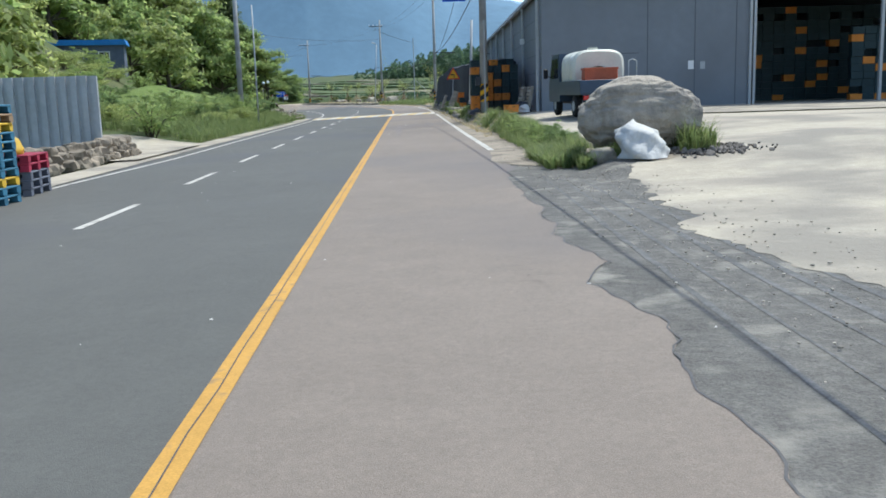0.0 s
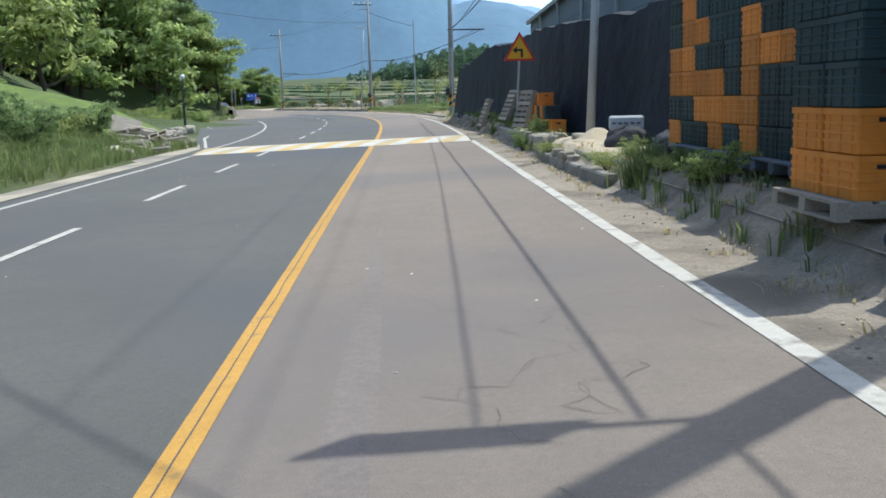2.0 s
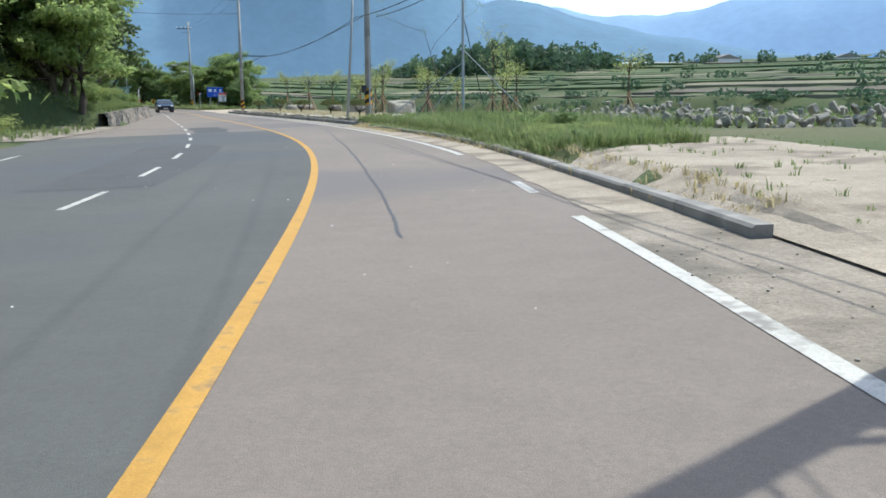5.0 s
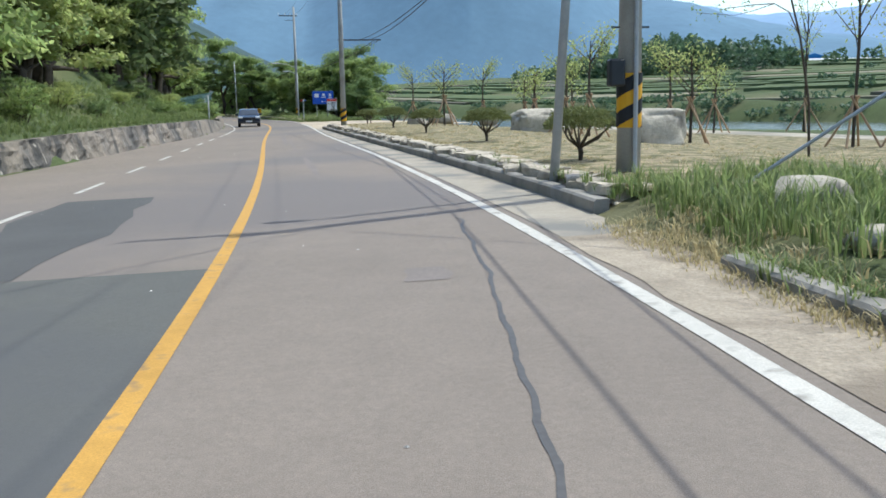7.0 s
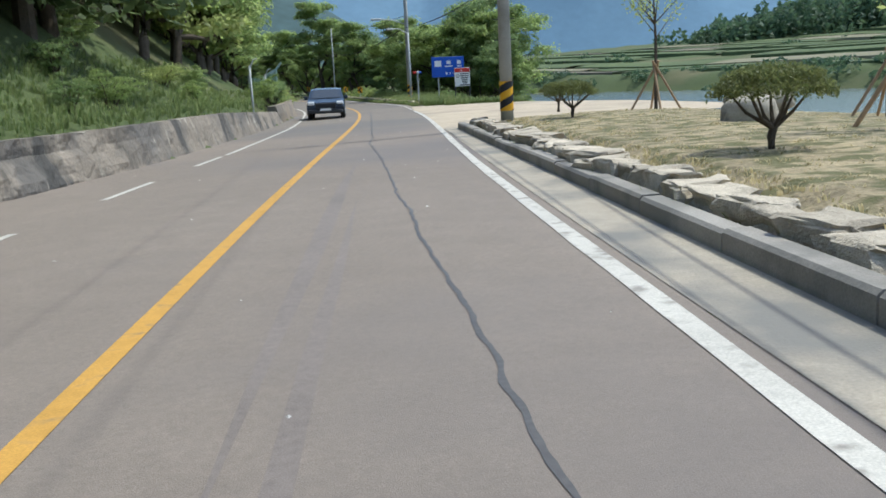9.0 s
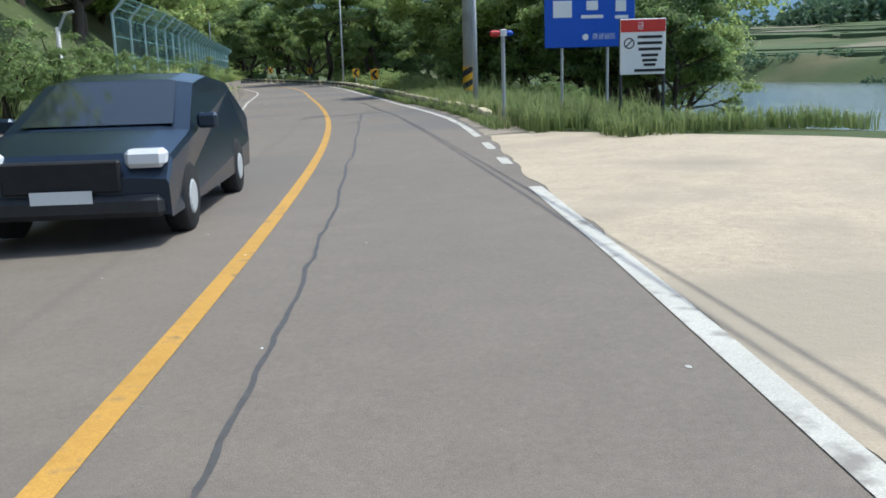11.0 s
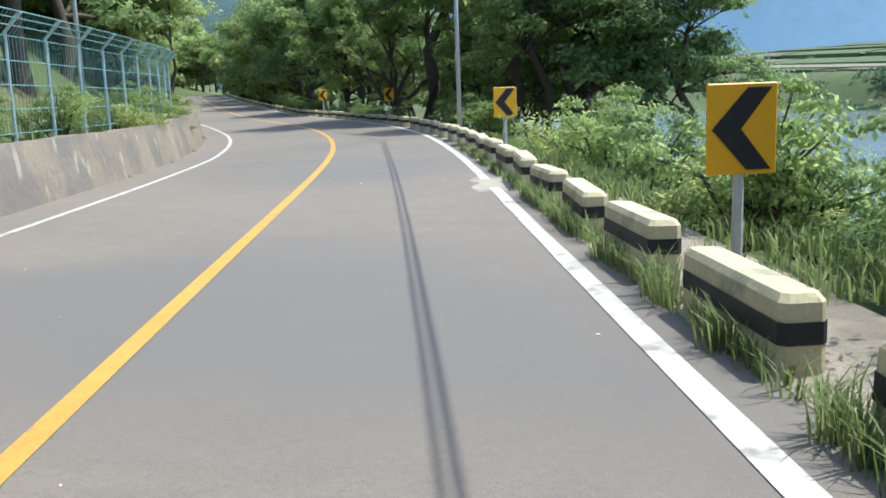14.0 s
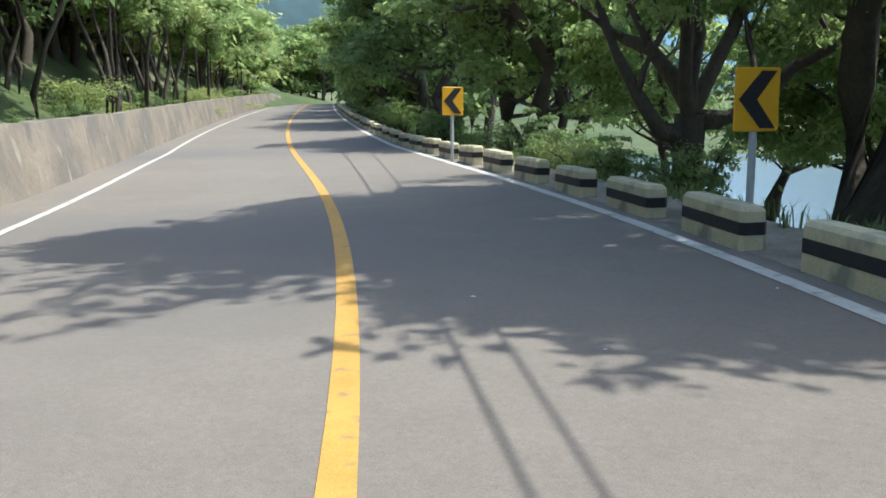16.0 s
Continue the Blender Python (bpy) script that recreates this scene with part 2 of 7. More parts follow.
POLE = material("spun_concrete", (0.37, 0.365, 0.35), 0.85, grain=((1.5, 0.1), (40, 0.1)), stain=((0.23, 0.22, 0.2), 0.8, 0.5, 0.66))
BLACK = material("black_sheeting", (0.018, 0.021, 0.03), 0.75, grain=((0.8, 0.2), (20, 0.12)), bump=((1.2, 0.1), (14, 0.01)))
BLACKPAINT = material("black_paint", (0.022, 0.022, 0.024), 0.6, grain=((8, 0.2),))
SIGN_YELLOW = material("sign_yellow", (0.72, 0.37, 0.02), 0.45, grain=((4, 0.05),))
SIGN_RED = material("sign_red", (0.55, 0.04, 0.03), 0.45, grain=((4, 0.06),))
SIGN_BLUE = material("sign_blue", (0.012, 0.085, 0.48), 0.45, grain=((3, 0.06),))
SIGN_WHITE = material("sign_white", (0.75, 0.75, 0.74), 0.45, grain=((4, 0.04),))
ORANGE = material("orange_crate_plastic", (0.62, 0.22, 0.035), 0.55, grain=((3, 0.12), (30, 0.06)), spread=0.22)
GREENBLACK = material("dark_green_crate_plastic", (0.02, 0.04, 0.046), 0.55, grain=((3, 0.15),), spread=0.3)
WOOD = material("weathered_pallet_wood", (0.33, 0.29, 0.235), 0.9, grain=((3, 0.15), (40, 0.2)), spread=0.2)
BARK = material("bark", (0.085, 0.068, 0.052), 0.95, grain=((5, 0.25), (30, 0.2)), bump=((12, 0.03),))
TIMBER = material("raw_timber", (0.37, 0.25, 0.15), 0.85, grain=((3, 0.15), (25, 0.12)), spread=0.15)
CREAM = material("cream_paint", (0.54, 0.47, 0.3), 0.8, grain=((3, 0.15), (40, 0.12)), stain=((0.26, 0.25, 0.18), 2.5, 0.52, 0.68), bump=((30, 0.005),), spread=0.1)
BLUE_PLASTIC = material("blue_plastic", (0.05, 0.16, 0.24), 0.55, grain=((4, 0.15),), spread=0.25)
RED_PLASTIC = material("red_plastic", (0.33, 0.03, 0.06), 0.55, grain=((4, 0.15),), spread=0.2)
GREY_PLASTIC = material("grey_plastic", (0.12, 0.13, 0.16), 0.6, grain=((4, 0.15),), spread=0.2)
PALE_PLASTIC = material("pale_grey_plastic", (0.5, 0.52, 0.53), 0.55, grain=((4, 0.1), (30, 0.06)))
BED_SAND = material("cream_sand", (0.5, 0.42, 0.3), 1.0, grain=((0.9, 0.08), (5, 0.08), (40, 0.12)), stain=((0.36, 0.3, 0.22), 1.3, 0.58, 0.72), bump=((5, 0.04), (50, 0.01)))
LAWN = material("bright_mound_grass", (0.13, 0.18, 0.042), 1.0, grain=((0.25, 0.15), (1.5, 0.2), (9, 0.25)), stain=((0.1, 0.13, 0.04), 0.4, 0.5, 0.65), bump=((2, 0.08), (14, 0.05)))
YELLOW_PLASTIC = material("yellow_plastic", (0.6, 0.38, 0.04), 0.55, grain=((4, 0.1),), spread=0.15)
SACK = material("woven_white_sack", (0.54, 0.53, 0.5), 0.7, grain=((8, 0.1), (120, 0.1)), bump=((9, 0.03),))
RUBBER = material("tyre_rubber", (0.02, 0.02, 0.02), 0.85, grain=((10, 0.2),))
TRUCK_BLUE = material("truck_blue_paint", (0.03, 0.055, 0.10), 0.35, 0.1, grain=((4, 0.15),), spec=0.5)
TANK = material("tank_polythene", (0.62, 0.61, 0.52), 0.45, grain=((2, 0.08), (12, 0.05)))
CAR_PAINT = material("dark_car_paint", (0.02, 0.035, 0.06), 0.25, 0.4, grain=((3, 0.08),), spec=0.6)
GLASS = material("window_glass", (0.02, 0.025, 0.03), 0.06, 0.0, spec=0.9)
CHROME = material("chrome", (0.7, 0.7, 0.7), 0.15, 1.0)
LAMP_GLASS = material("lamp_glass", (0.75, 0.76, 0.78), 0.15, spec=0.7)
LAMP_RED = material("red_lamp", (0.5, 0.02, 0.02), 0.25, spec=0.6)
ROOF_BLUE = material("blue_roof_sheet", (0.03, 0.19, 0.50), 0.5, grain=((2, 0.08),))
HOUSE_WALL = material("house_wall_blue_grey", (0.12, 0.14, 0.19), 0.8, grain=((2, 0.1),))
WATER = material("river_water", (0.1, 0.12, 0.11), 0.16, spec=0.4, bump=((0.4, 0.05), (2.5, 0.02)))
MESH_GREEN = material("green_mesh_wire", (0.15, 0.3, 0.29), 0.6, 0.1, grain=((6, 0.1),))
POST_GREEN = material("pale_green_post", (0.36, 0.47, 0.47), 0.5, 0.1, grain=((6, 0.1),))
FENCE_GREY = material("grey_fence_sheet", (0.4, 0.41, 0.42), 0.6, 0.1, grain=((1.5, 0.1), (8, 0.08)), spread=0.06)
LEAF = leaf_material("broad_leaves", (0.12, 0.176, 0.056), (0.245, 0.29, 0.1), 0.52)
LEAF_LIGHT = leaf_material("young_leaves", (0.155, 0.2, 0.06), (0.28, 0.3, 0.11), 0.52)
LEAF_DARK = leaf_material("dark_leaves", (0.09, 0.14, 0.054), (0.18, 0.23, 0.084), 0.5)
NEEDLE = leaf_material("conifer_needles", (0.06, 0.09, 0.035), (0.11, 0.14, 0.055), 0.3)
PINE = leaf_material("trained_pine_needles", (0.08, 0.1, 0.032), (0.16, 0.17, 0.062), 0.33)
GRASS = leaf_material("grass_blades", (0.076, 0.115, 0.034), (0.175, 0.2, 0.078), 0.45)
STRAW = leaf_material("dry_grass", (0.26, 0.22, 0.11), (0.42, 0.35, 0.2), 0.3)


# ---- building ----
class Shape:
    """Gathers corners and faces of one mesh."""

    def __init__(self):
        self.v, self.f = [], []

    def add(self, verts, faces):
        k = len(self.v)
        self.v += [tuple(p) for p in verts]
        self.f += [tuple(i + k for i in face) for face in faces]
        return self

    def box(self, x0, x1, y0, y1, z0, z1, m=None, taper=0.0):
        p = [Vector(c) for c in ((x0, y0, z0), (x1, y0, z0), (x1, y1, z0), (x0, y1, z0),
                                 (x0 + taper, y0 + taper, z1), (x1 - taper, y0 + taper, z1), (x1 - taper, y1 - taper, z1), (x0 + taper, y1 - taper, z1))]
        if m is not None:
            p = [m @ c for c in p]
        return self.add(p, [(3, 2, 1, 0), (4, 5, 6, 7), (0, 1, 5, 4), (1, 2, 6, 5), (2, 3, 7, 6), (3, 0, 4, 7)])

    def bevel_box(self, x0, x1, y0, y1, z0, z1, e, m=None):
        """A box whose edges are all cut off by e."""
        v, f = [], []
        xs, ys, zs = (x0, x1), (y0, y1), (z0, z1)
        idx = {}
        for i in (0, 1):
            for j in (0, 1):
                for k in (0, 1):
                    sx, sy, sz = 1 - 2 * i, 1 - 2 * j, 1 - 2 * k
                    for axis in range(3):
                        p = [xs[i] + sx * e, ys[j] + sy * e, zs[k] + sz * e]
                        p[axis] = (xs[i], ys[j], zs[k])[axis]
                        idx[i, j, k, axis] = len(v)
                        v.append(Vector(p))
        for i in (0, 1):
            f.append([idx[i, 0, 0, 0], idx[i, 1, 0, 0], idx[i, 1, 1, 0], idx[i, 0, 1, 0]])
            f.append([idx[0, i, 0, 1], idx[1, i, 0, 1], idx[1, i, 1, 1], idx[0, i, 1, 1]])
            f.append([idx[0, 0, i, 2], idx[1, 0, i, 2], idx[1, 1, i, 2], idx[0, 1, i, 2]])
            for j in (0, 1):
                f.append([idx[0, i, j, 1], idx[1, i, j, 1], idx[1, i, j, 2], idx[0, i, j, 2]])
                f.append([idx[i, 0, j, 0], idx[i, 1, j, 0], idx[i, 1, j, 2], idx[i, 0, j, 2]])
                f.append([idx[i, j, 0, 0], idx[i, j, 1, 0], idx[i, j, 1, 1], idx[i, j, 0, 1]])
                for k in (0, 1):
                    f.append([idx[i, j, k, 0], idx[i, j, k, 1], idx[i, j, k, 2]])
        if m is not None:
            v = [m @ c for c in v]
        return self.add(v, f)

    def tube(self, points, radii, sides=8, caps=True):
        """A round bar through the points."""
        pts = [Vector(p) for p in points]
        if not hasattr(radii, "__len__"):
            radii = [radii] * len(pts)
        rings, k = [], len(self.v)
        for i, p in enumerate(pts):
            d = (pts[min(i + 1, len(pts) - 1)] - pts[max(i - 1, 0)]).normalized()
            a = d.cross(Vector((0, 0, 1)))
            a = a.normalized() if a.length > 1e-3 else Vector((1, 0, 0))
            b = a.cross(d)
            for j in range(sides):
                w = 2 * math.pi * j / sides
                self.v.append(tuple(p + (a * math.cos(w) + b * math.sin(w)) * radii[i]))
        for i in range(len(pts) - 1):
            for j in range(sides):
                j2 = (j + 1) % sides
                self.f.append((k + i * sides + j, k + i * sides + j2, k + (i + 1) * sides + j2, k + (i + 1) * sides + j))
        if caps:
            self.f.append(tuple(k + j for j in reversed(range(sides))))
            self.f.append(tuple(k + (len(pts) - 1) * sides + j for j in range(sides)))
        return self

    def prism(self, outline, depth, m=None):
        """An outline in x, z pushed from y = 0 to y = depth."""
        n = len(outline)
        p = [Vector((x, 0, z)) for x, z in outline] + [Vector((x, depth, z)) for x, z in outline]
        if m is not None:
            p = [m @ c for c in p]
        return self.add(p, [tuple(range(n)), tuple(reversed(range(n, 2 * n)))] + [(i, i + n, (i + 1) % n + n, (i + 1) % n) for i in range(n)])

    def grid(self, rows):
        """A skin over rows of corners."""
        k, w = len(self.v), len(rows[0])
        for r in rows:
            self.v += [tuple(p) for p in r]
        for i in range(len(rows) - 1):
            for j in range(w - 1):
                a = k + i * w + j
                self.f.append((a, a + 1, a + w + 1, a + w))
        return self

    def data(self, name, mat, smooth=False):
        me = bpy.data.meshes.new(name)
        me.from_pydata(self.v, [], self.f)
        me.materials.append(mat)
        if smooth:
            me.shade_smooth()
        me.update()
        return me


def part(name, shape, mat, parent=None, label="", smooth=False):
    """One mesh object, under a thing where one is given."""
    me = shape if isinstance(shape, bpy.types.Mesh) else shape.data(name, mat, smooth)
    ob = new(name, me)
    ob.parent = parent
    return tagged(ob, label) if label else ob


def thing(name, m, label, category, group=""):
    """An Empty at a thing's base."""
    ob = new(name)
    ob.empty_display_size = 0.2
    ob.matrix_basis = m
    return tagged(ob, label, category, group)


def setting(name, shape, mat, label, smooth=False, parent=None):
    return tagged(part(name, shape, mat, parent, smooth=smooth), label, kind="structure")


def wob(x, k=1.0, seed=0):
    return noise.noise((x * k, seed * 17.3, 4.1))


def stuff(name, shape, mat, label, category):
    return tagged(part(name, shape, mat), label, category, kind="stuff")


# ---- ground, river, road ----
def spaced(lo, hi, step, out, count):
    inner = np.arange(lo, hi + step, step)
    g = np.geomspace(step, out, count)
    return np.concatenate([lo - np.cumsum(g)[::-1], inner, inner[-1] + np.cumsum(g)])


gx, gy = spaced(-130, 40, 1.25, 330, 26), spaced(-30, 330, 1.25, 330, 26)
mx, my = np.meshgrid(gx, gy)
gs, go = road_coords(mx.ravel(), my.ravel())
gz = height(gs, go)
gz = gz + lean(go) + rise(gs) - 0.22 * ((go > -6.4) & (go < 4.6)) - 0.02
rough = np.array([noise.noise((x * 0.12, y * 0.12, 0)) for x, y in zip(mx.ravel(), my.ravel())])
gz = gz - 0.35 * ((go > 3.0) & (go < 5.9) & (gs > 134) & (gs < 186))
paved = ((gs < 52) & (go > 3) & (go < 38)) | ((gs > 126) & (gs < 218) & (go > 3) & (go < 34))
gz = gz - 0.2 * ((gs < 49) & (go > np.where(gs < 28, 4.6, 5.0)) & (go < 33))
gz = gz + np.where(paved, 0, rough) * np.clip(np.minimum(np.abs(go) - 8, 6), 0, 6) * 0.08
w = len(gx)
me = bpy.data.meshes.new("ground")
quads = [(r * w + c, r * w + c + 1, (r + 1) * w + c + 1, (r + 1) * w + c) for r in range(len(gy) - 1) for c in range(w - 1)]
me.from_pydata(np.stack([mx.ravel(), my.ravel(), gz], 1).tolist(), [], quads)
me.materials.append(SOIL)
me.shade_smooth()
tagged(new("ground", me), "rough green and brown ground beside the country road", kind="structure")

water = Shape()
ss = np.arange(60, 418, 6.0)
rows = [[at(s, float(bank(s)) - 3 + k * (RIVER_WIDTH + 6) / 6, 0) * 1 for k in range(7)] for s in ss]
for r in rows:
    for p in r:
        p.z = RIVER - 0.1
water.grid(rows)
setting("water", water, WATER, "calm grey-green river below the road")


def ribbon(shape, s0, s1, oa, ob, z=0.0, step=1.0, cross=1, follow=False):
    """A strip from s0 to s1 between the offsets oa and ob (numbers or functions of s)."""
    fa = oa if callable(oa) else (lambda s: oa)
    fb = ob if callable(ob) else (lambda s: ob)
    n = max(1, int(math.ceil((s1 - s0) / step)))
    rows = []
    for i in range(n + 1):
        s = s0 + (s1 - s0) * i / n
        row = []
        for j in range(cross + 1):
            o = fa(s) + (fb(s) - fa(s)) * j / cross
            row.append(at(s, o, z + (ground(s, o) if follow else 0.0)))
        rows.append(row)
    return shape.grid(rows)


def table(*pairs):
    """A function of s through pairs (s, offset)."""
    xs, ys = [p[0] for p in pairs], [p[1] for p in pairs]
    return lambda s: float(np.interp(s, xs, ys))


edge_right = table((-60, 2.3), (4, 2.35), (7, 2.45), (14, 2.6), (19, 3.2), (24, 3.25), (60, 3.35), (100, 3.5), (112, 3.75), (120, 3.6), (150, 3.5), (170, 3.25), (182, 3.1), (203, 3.1), (209, 3.4), (216, 3.6), (260, 3.4), (275, 3.5), (290, 3.55), (420, 3.5))
edge_left = table((-60, -6.3), (60, -5.9), (68, -6.2), (80, -8.8), (96, -11.5), (112, -13.0), (126, -10), (140, -7.4), (157, -5.6), (168, -4.8), (175, -4.1), (190, -3.8), (212, -3.6), (238, -4.2), (262, -4.3), (275, -4.5), (290, -4.6), (420, -4.3))


def ragged(s):
    r = edge_right(s)
    return r + (0.2 * wob(s, 0.9) + 0.09 * wob(s, 3.1) + 0.05 * wob(s, 8.0)) * (1 if s < 20 else 0.3)


road = setting("road", ribbon(Shape(), -60, 184, 0.0, ragged, 0, 0.2, 3), ASPHALT, "worn pinkish-grey asphalt lane with a long sealed crack")
setting("road_river", ribbon(Shape(), 184, 418, edge_left, ragged, 0, 0.5, 6), ASPHALT_GREY, "smooth grey asphalt road above the river")
left_lane = ribbon(Shape(), -60, 130.5, edge_left, 0.0, 0, 1.0, 3)
setting("road_old_lane", left_lane, ASPHALT_OLD, "smooth grey asphalt of the oncoming lane")
setting("road_far_lane", ribbon(Shape(), 130.5, 184, edge_left, 0.0, 0, 1.0, 3), ASPHALT, "pinkish-grey asphalt of the oncoming lane beyond a seam")
PAINT = 0.006

right_line = table((19, 3.0), (30, 3.0), (60, 3.14), (100, 3.22), (110, 3.48), (125, 3.36), (150, 3.3), (160, 3.18), (170, 3.03), (182, 2.95), (203, 2.85), (212, 3.2), (216, 3.28), (227, 3.02), (250, 3.05), (262, 3.08), (271, 3.15), (283, 3.15), (300, 3.1), (420, 3.1))
left_line = table((18, -5.75), (25, -5.4), (59, -5.33), (63.5, -5.4))
yellow = Shape()
ribbon(yellow, -20, 63.8, -0.018, 0.124, PAINT)
ribbon(yellow, 67.9, 418, 0.0, 0.142, PAINT)
part("yellow_centre_line", yellow, YELLOW, road, "worn yellow centre line with a crack along it")
for name, a, b in (("white_edge_line", 21.2, 26.9), ("white_edge_line", 27.0, 64.0), ("white_edge_line", 68.0, 98.0), ("white_edge_line", 100.5, 102.2), ("white_edge_line", 108.9, 201.5), ("white_edge_line", 203.9, 204.9),
                   ("white_edge_line", 206.3, 207.6), ("white_edge_line", 209.0, 253.1), ("white_edge_line", 254.4, 418.0)):
    part(name, ribbon(Shape(), a, b, lambda s: right_line(s) - 0.075 + 0.015 * wob(s, 1.5), lambda s: right_line(s) + 0.075 + 0.015 * wob(s, 2.1, 3)), WHITE, road).location.z += PAINT
part("white_edge_line", ribbon(Shape(), 14, 63.5, lambda s: left_line(s) - 0.06, lambda s: left_line(s) + 0.06, PAINT), WHITE, road)
part("white_edge_line", ribbon(Shape(), 68.5, 118, lambda s: -5.65 - 2.6 * float(ramp(68, 118, s)) - 0.06, lambda s: -5.65 - 2.6 * float(ramp(68, 118, s)) + 0.06, PAINT), WHITE, road)
part("white_edge_line", ribbon(Shape(), 68.5, 104, lambda s: float(np.interp(s, [68, 79, 96, 104], [-5.9, -8.2, -10.4, -12.2])) - 0.06, lambda s: float(np.interp(s, [68, 79, 96, 104], [-5.9, -8.2, -10.4, -12.2])) + 0.06, PAINT), WHITE, road)
dash_o = table((0, -3.0), (50, -3.08), (75, -3.15), (105, -3.3), (120, -3.5), (133, -3.5), (146, -3.25), (160, -2.85), (176, -2.5))
k = 0
s = 5.35
while s < 178:
    if not (63 < s + 1.3 < 68.5):
        part("lane_dash", ribbon(Shape(), s, s + 2.55, lambda q: dash_o(q) - 0.06, lambda q: dash_o(q) + 0.06, PAINT, 0.9), WHITE, road)
    s += 5.62
wall_line = table((176.5, -2.46), (190, -2.52), (207, -3.0), (222, -3.05), (240, -3.3), (256, -3.2), (266, -3.22), (276, -3.45), (284, -3.6), (300, -3.45), (420, -3.3))
part("white_edge_line", ribbon(Shape(), 177, 418, lambda s: wall_line(s) - 0.06, lambda s: wall_line(s) + 0.06, PAINT), WHITE, road)

# painted hump with slanting yellow and white bars
hump_rows = [(63.7 + 4.3 * i / 8, 0.075 * math.sin(math.pi * i / 8)) for i in range(9)]
hump = setting("speed_hump", Shape().grid([[at(s + 0.05, o, z + 0.004) for o in np.linspace(-5.5, 3.15, 9)] for s, z in hump_rows]), ASPHALT_OLD, "low asphalt speed hump painted with slanting bars")
for i in range(-2, 19):
    bar = Shape()
    rows = []
    for s, z in hump_rows:
        u = (s - 63.7) / 4.3
        o0 = -5.45 + i * 0.5 + u * 1.1
        a, b = min(max(o0, -5.45), 3.1), min(max(o0 + 0.5, -5.45), 3.1)
        rows.append([at(s + 0.05, a, z + 0.010), at(s + 0.05, b, z + 0.010)])
    part("paint_bar", bar.grid(rows), HUMP_YELLOW if i % 2 else HUMP_WHITE, hump)

# sealed cracks and dark patches
crack, fine = Shape(), Shape()
crack_b = table((98, 1.2), (101, 1.14), (105, 1.05), (111, 1.07), (118.5, 1.36), (121, 1.58), (125, 1.95), (129.5, 2.46), (134, 2.9))
ribbon(crack, 97, 133, lambda s: crack_b(s) - 0.022 - 0.012 * wob(s, 1.7, 4) + 0.045 * wob(s, 0.9) + 0.03 * wob(s, 2.7, 5) + 0.012 * wob(s, 9, 1), lambda s: crack_b(s) + 0.015 + 0.045 * wob(s, 0.9) + 0.03 * wob(s, 2.7, 5) + 0.014 * wob(s, 8, 3), 0.004, 0.1)
crack_c = table((141, 3.16), (143, 3.0), (146, 2.8), (149, 2.65), (152.7, 2.44), (156, 2.3), (160.4, 2.03), (165, 1.81), (172.5, 1.35), (177, 1.05), (190, 0.7), (205, 0.6), (212, 0.76), (216, 0.86), (221, 1.2))
ribbon(crack, 141.5, 221, lambda s: crack_c(s) - 0.019 - 0.012 * wob(s, 1.7, 4) + 0.06 * wob(s, 0.55, 2) + 0.03 * wob(s, 2.7, 5) + 0.012 * wob(s, 9, 1), lambda s: crack_c(s) + 0.013 + 0.06 * wob(s, 0.55, 2) + 0.03 * wob(s, 2.7, 5) + 0.014 * wob(s, 8, 3), 0.004, 0.1)
rk = random.Random(12)
for c_s, c_o, r_s, r_o, n_ in ((59.4, 2.25, 4.2, 1.1, 520), (41.5, 1.9, 4.0, 0.8, 110), (6.8, 1.9, 0.8, 0.35, 22), (48, 0.7, 2.5, 0.3, 24)):
    nodes = [(c_s + rk.gauss(0, 0.5) * r_s, c_o + rk.gauss(0, 0.5) * r_o) for k in range(n_)]
    for i, p in enumerate(nodes):
        for q in sorted(nodes, key=lambda q: (q[0] - p[0]) ** 2 + (q[1] - p[1]) ** 2)[1:3]:
            if abs(q[0] - p[0]) + abs(q[1] - p[1]) > 0.45:
                continue
            way = at(*q) - at(*p)
            side = Vector((-way.y, way.x, 0)).normalized()
            up = Vector((0, 0, 0.003))
            bend = side * rk.uniform(-0.12, 0.12) * way.length
            mid, w_ = at(*p) + way * 0.5 + bend, side * rk.uniform(0.0008, 0.0022)
            fine.add([at(*p) - w_ * 0.5 + up, at(*p) + w_ * 0.5 + up, mid + w_ + up, mid - w_ + up, at(*q) + w_ * 0.5 + up, at(*q) - w_ * 0.5 + up], [(0, 1, 2, 3), (3, 2, 4, 5)])
ribbon(crack, -5, 16.6, lambda s: ragged(s) - 0.004 - 0.02 * abs(wob(s, 2.3, 3)), lambda s: ragged(s) + 0.006, 0.003, 0.12)
ribbon(crack, -5, 63.6, lambda s: 0.045 + 0.012 * wob(s, 1.5), lambda s: 0.053 + 0.012 * wob(s, 1.5), 0.009, 0.3)
part("hairline_crack", fine, CRACK_FINE, road, "network of hairline cracks")
flecks, rf_ = Shape(), random.Random(31)
for k in range(320):
    s = rf_.uniform(2, 280)
    o, q = rf_.uniform(-4.5, 3.0), rf_.uniform(0.008, 0.026)
    c = at(s, o, 0.003)
    a = rf_.uniform(0, 3.14)
    d, e = Vector((math.cos(a), math.sin(a), 0)) * q, Vector((-math.sin(a), math.cos(a), 0)) * q * 0.6
    up = Vector((0, 0, 0.008))
    flecks.add([c - d, c - e, c + d, c + e, c + up], [(0, 1, 4), (1, 2, 4), (2, 3, 4), (3, 0, 4)])
stuff("litter_flecks", flecks, FLECK, "tiny pale petals and grit on the asphalt", "litter")
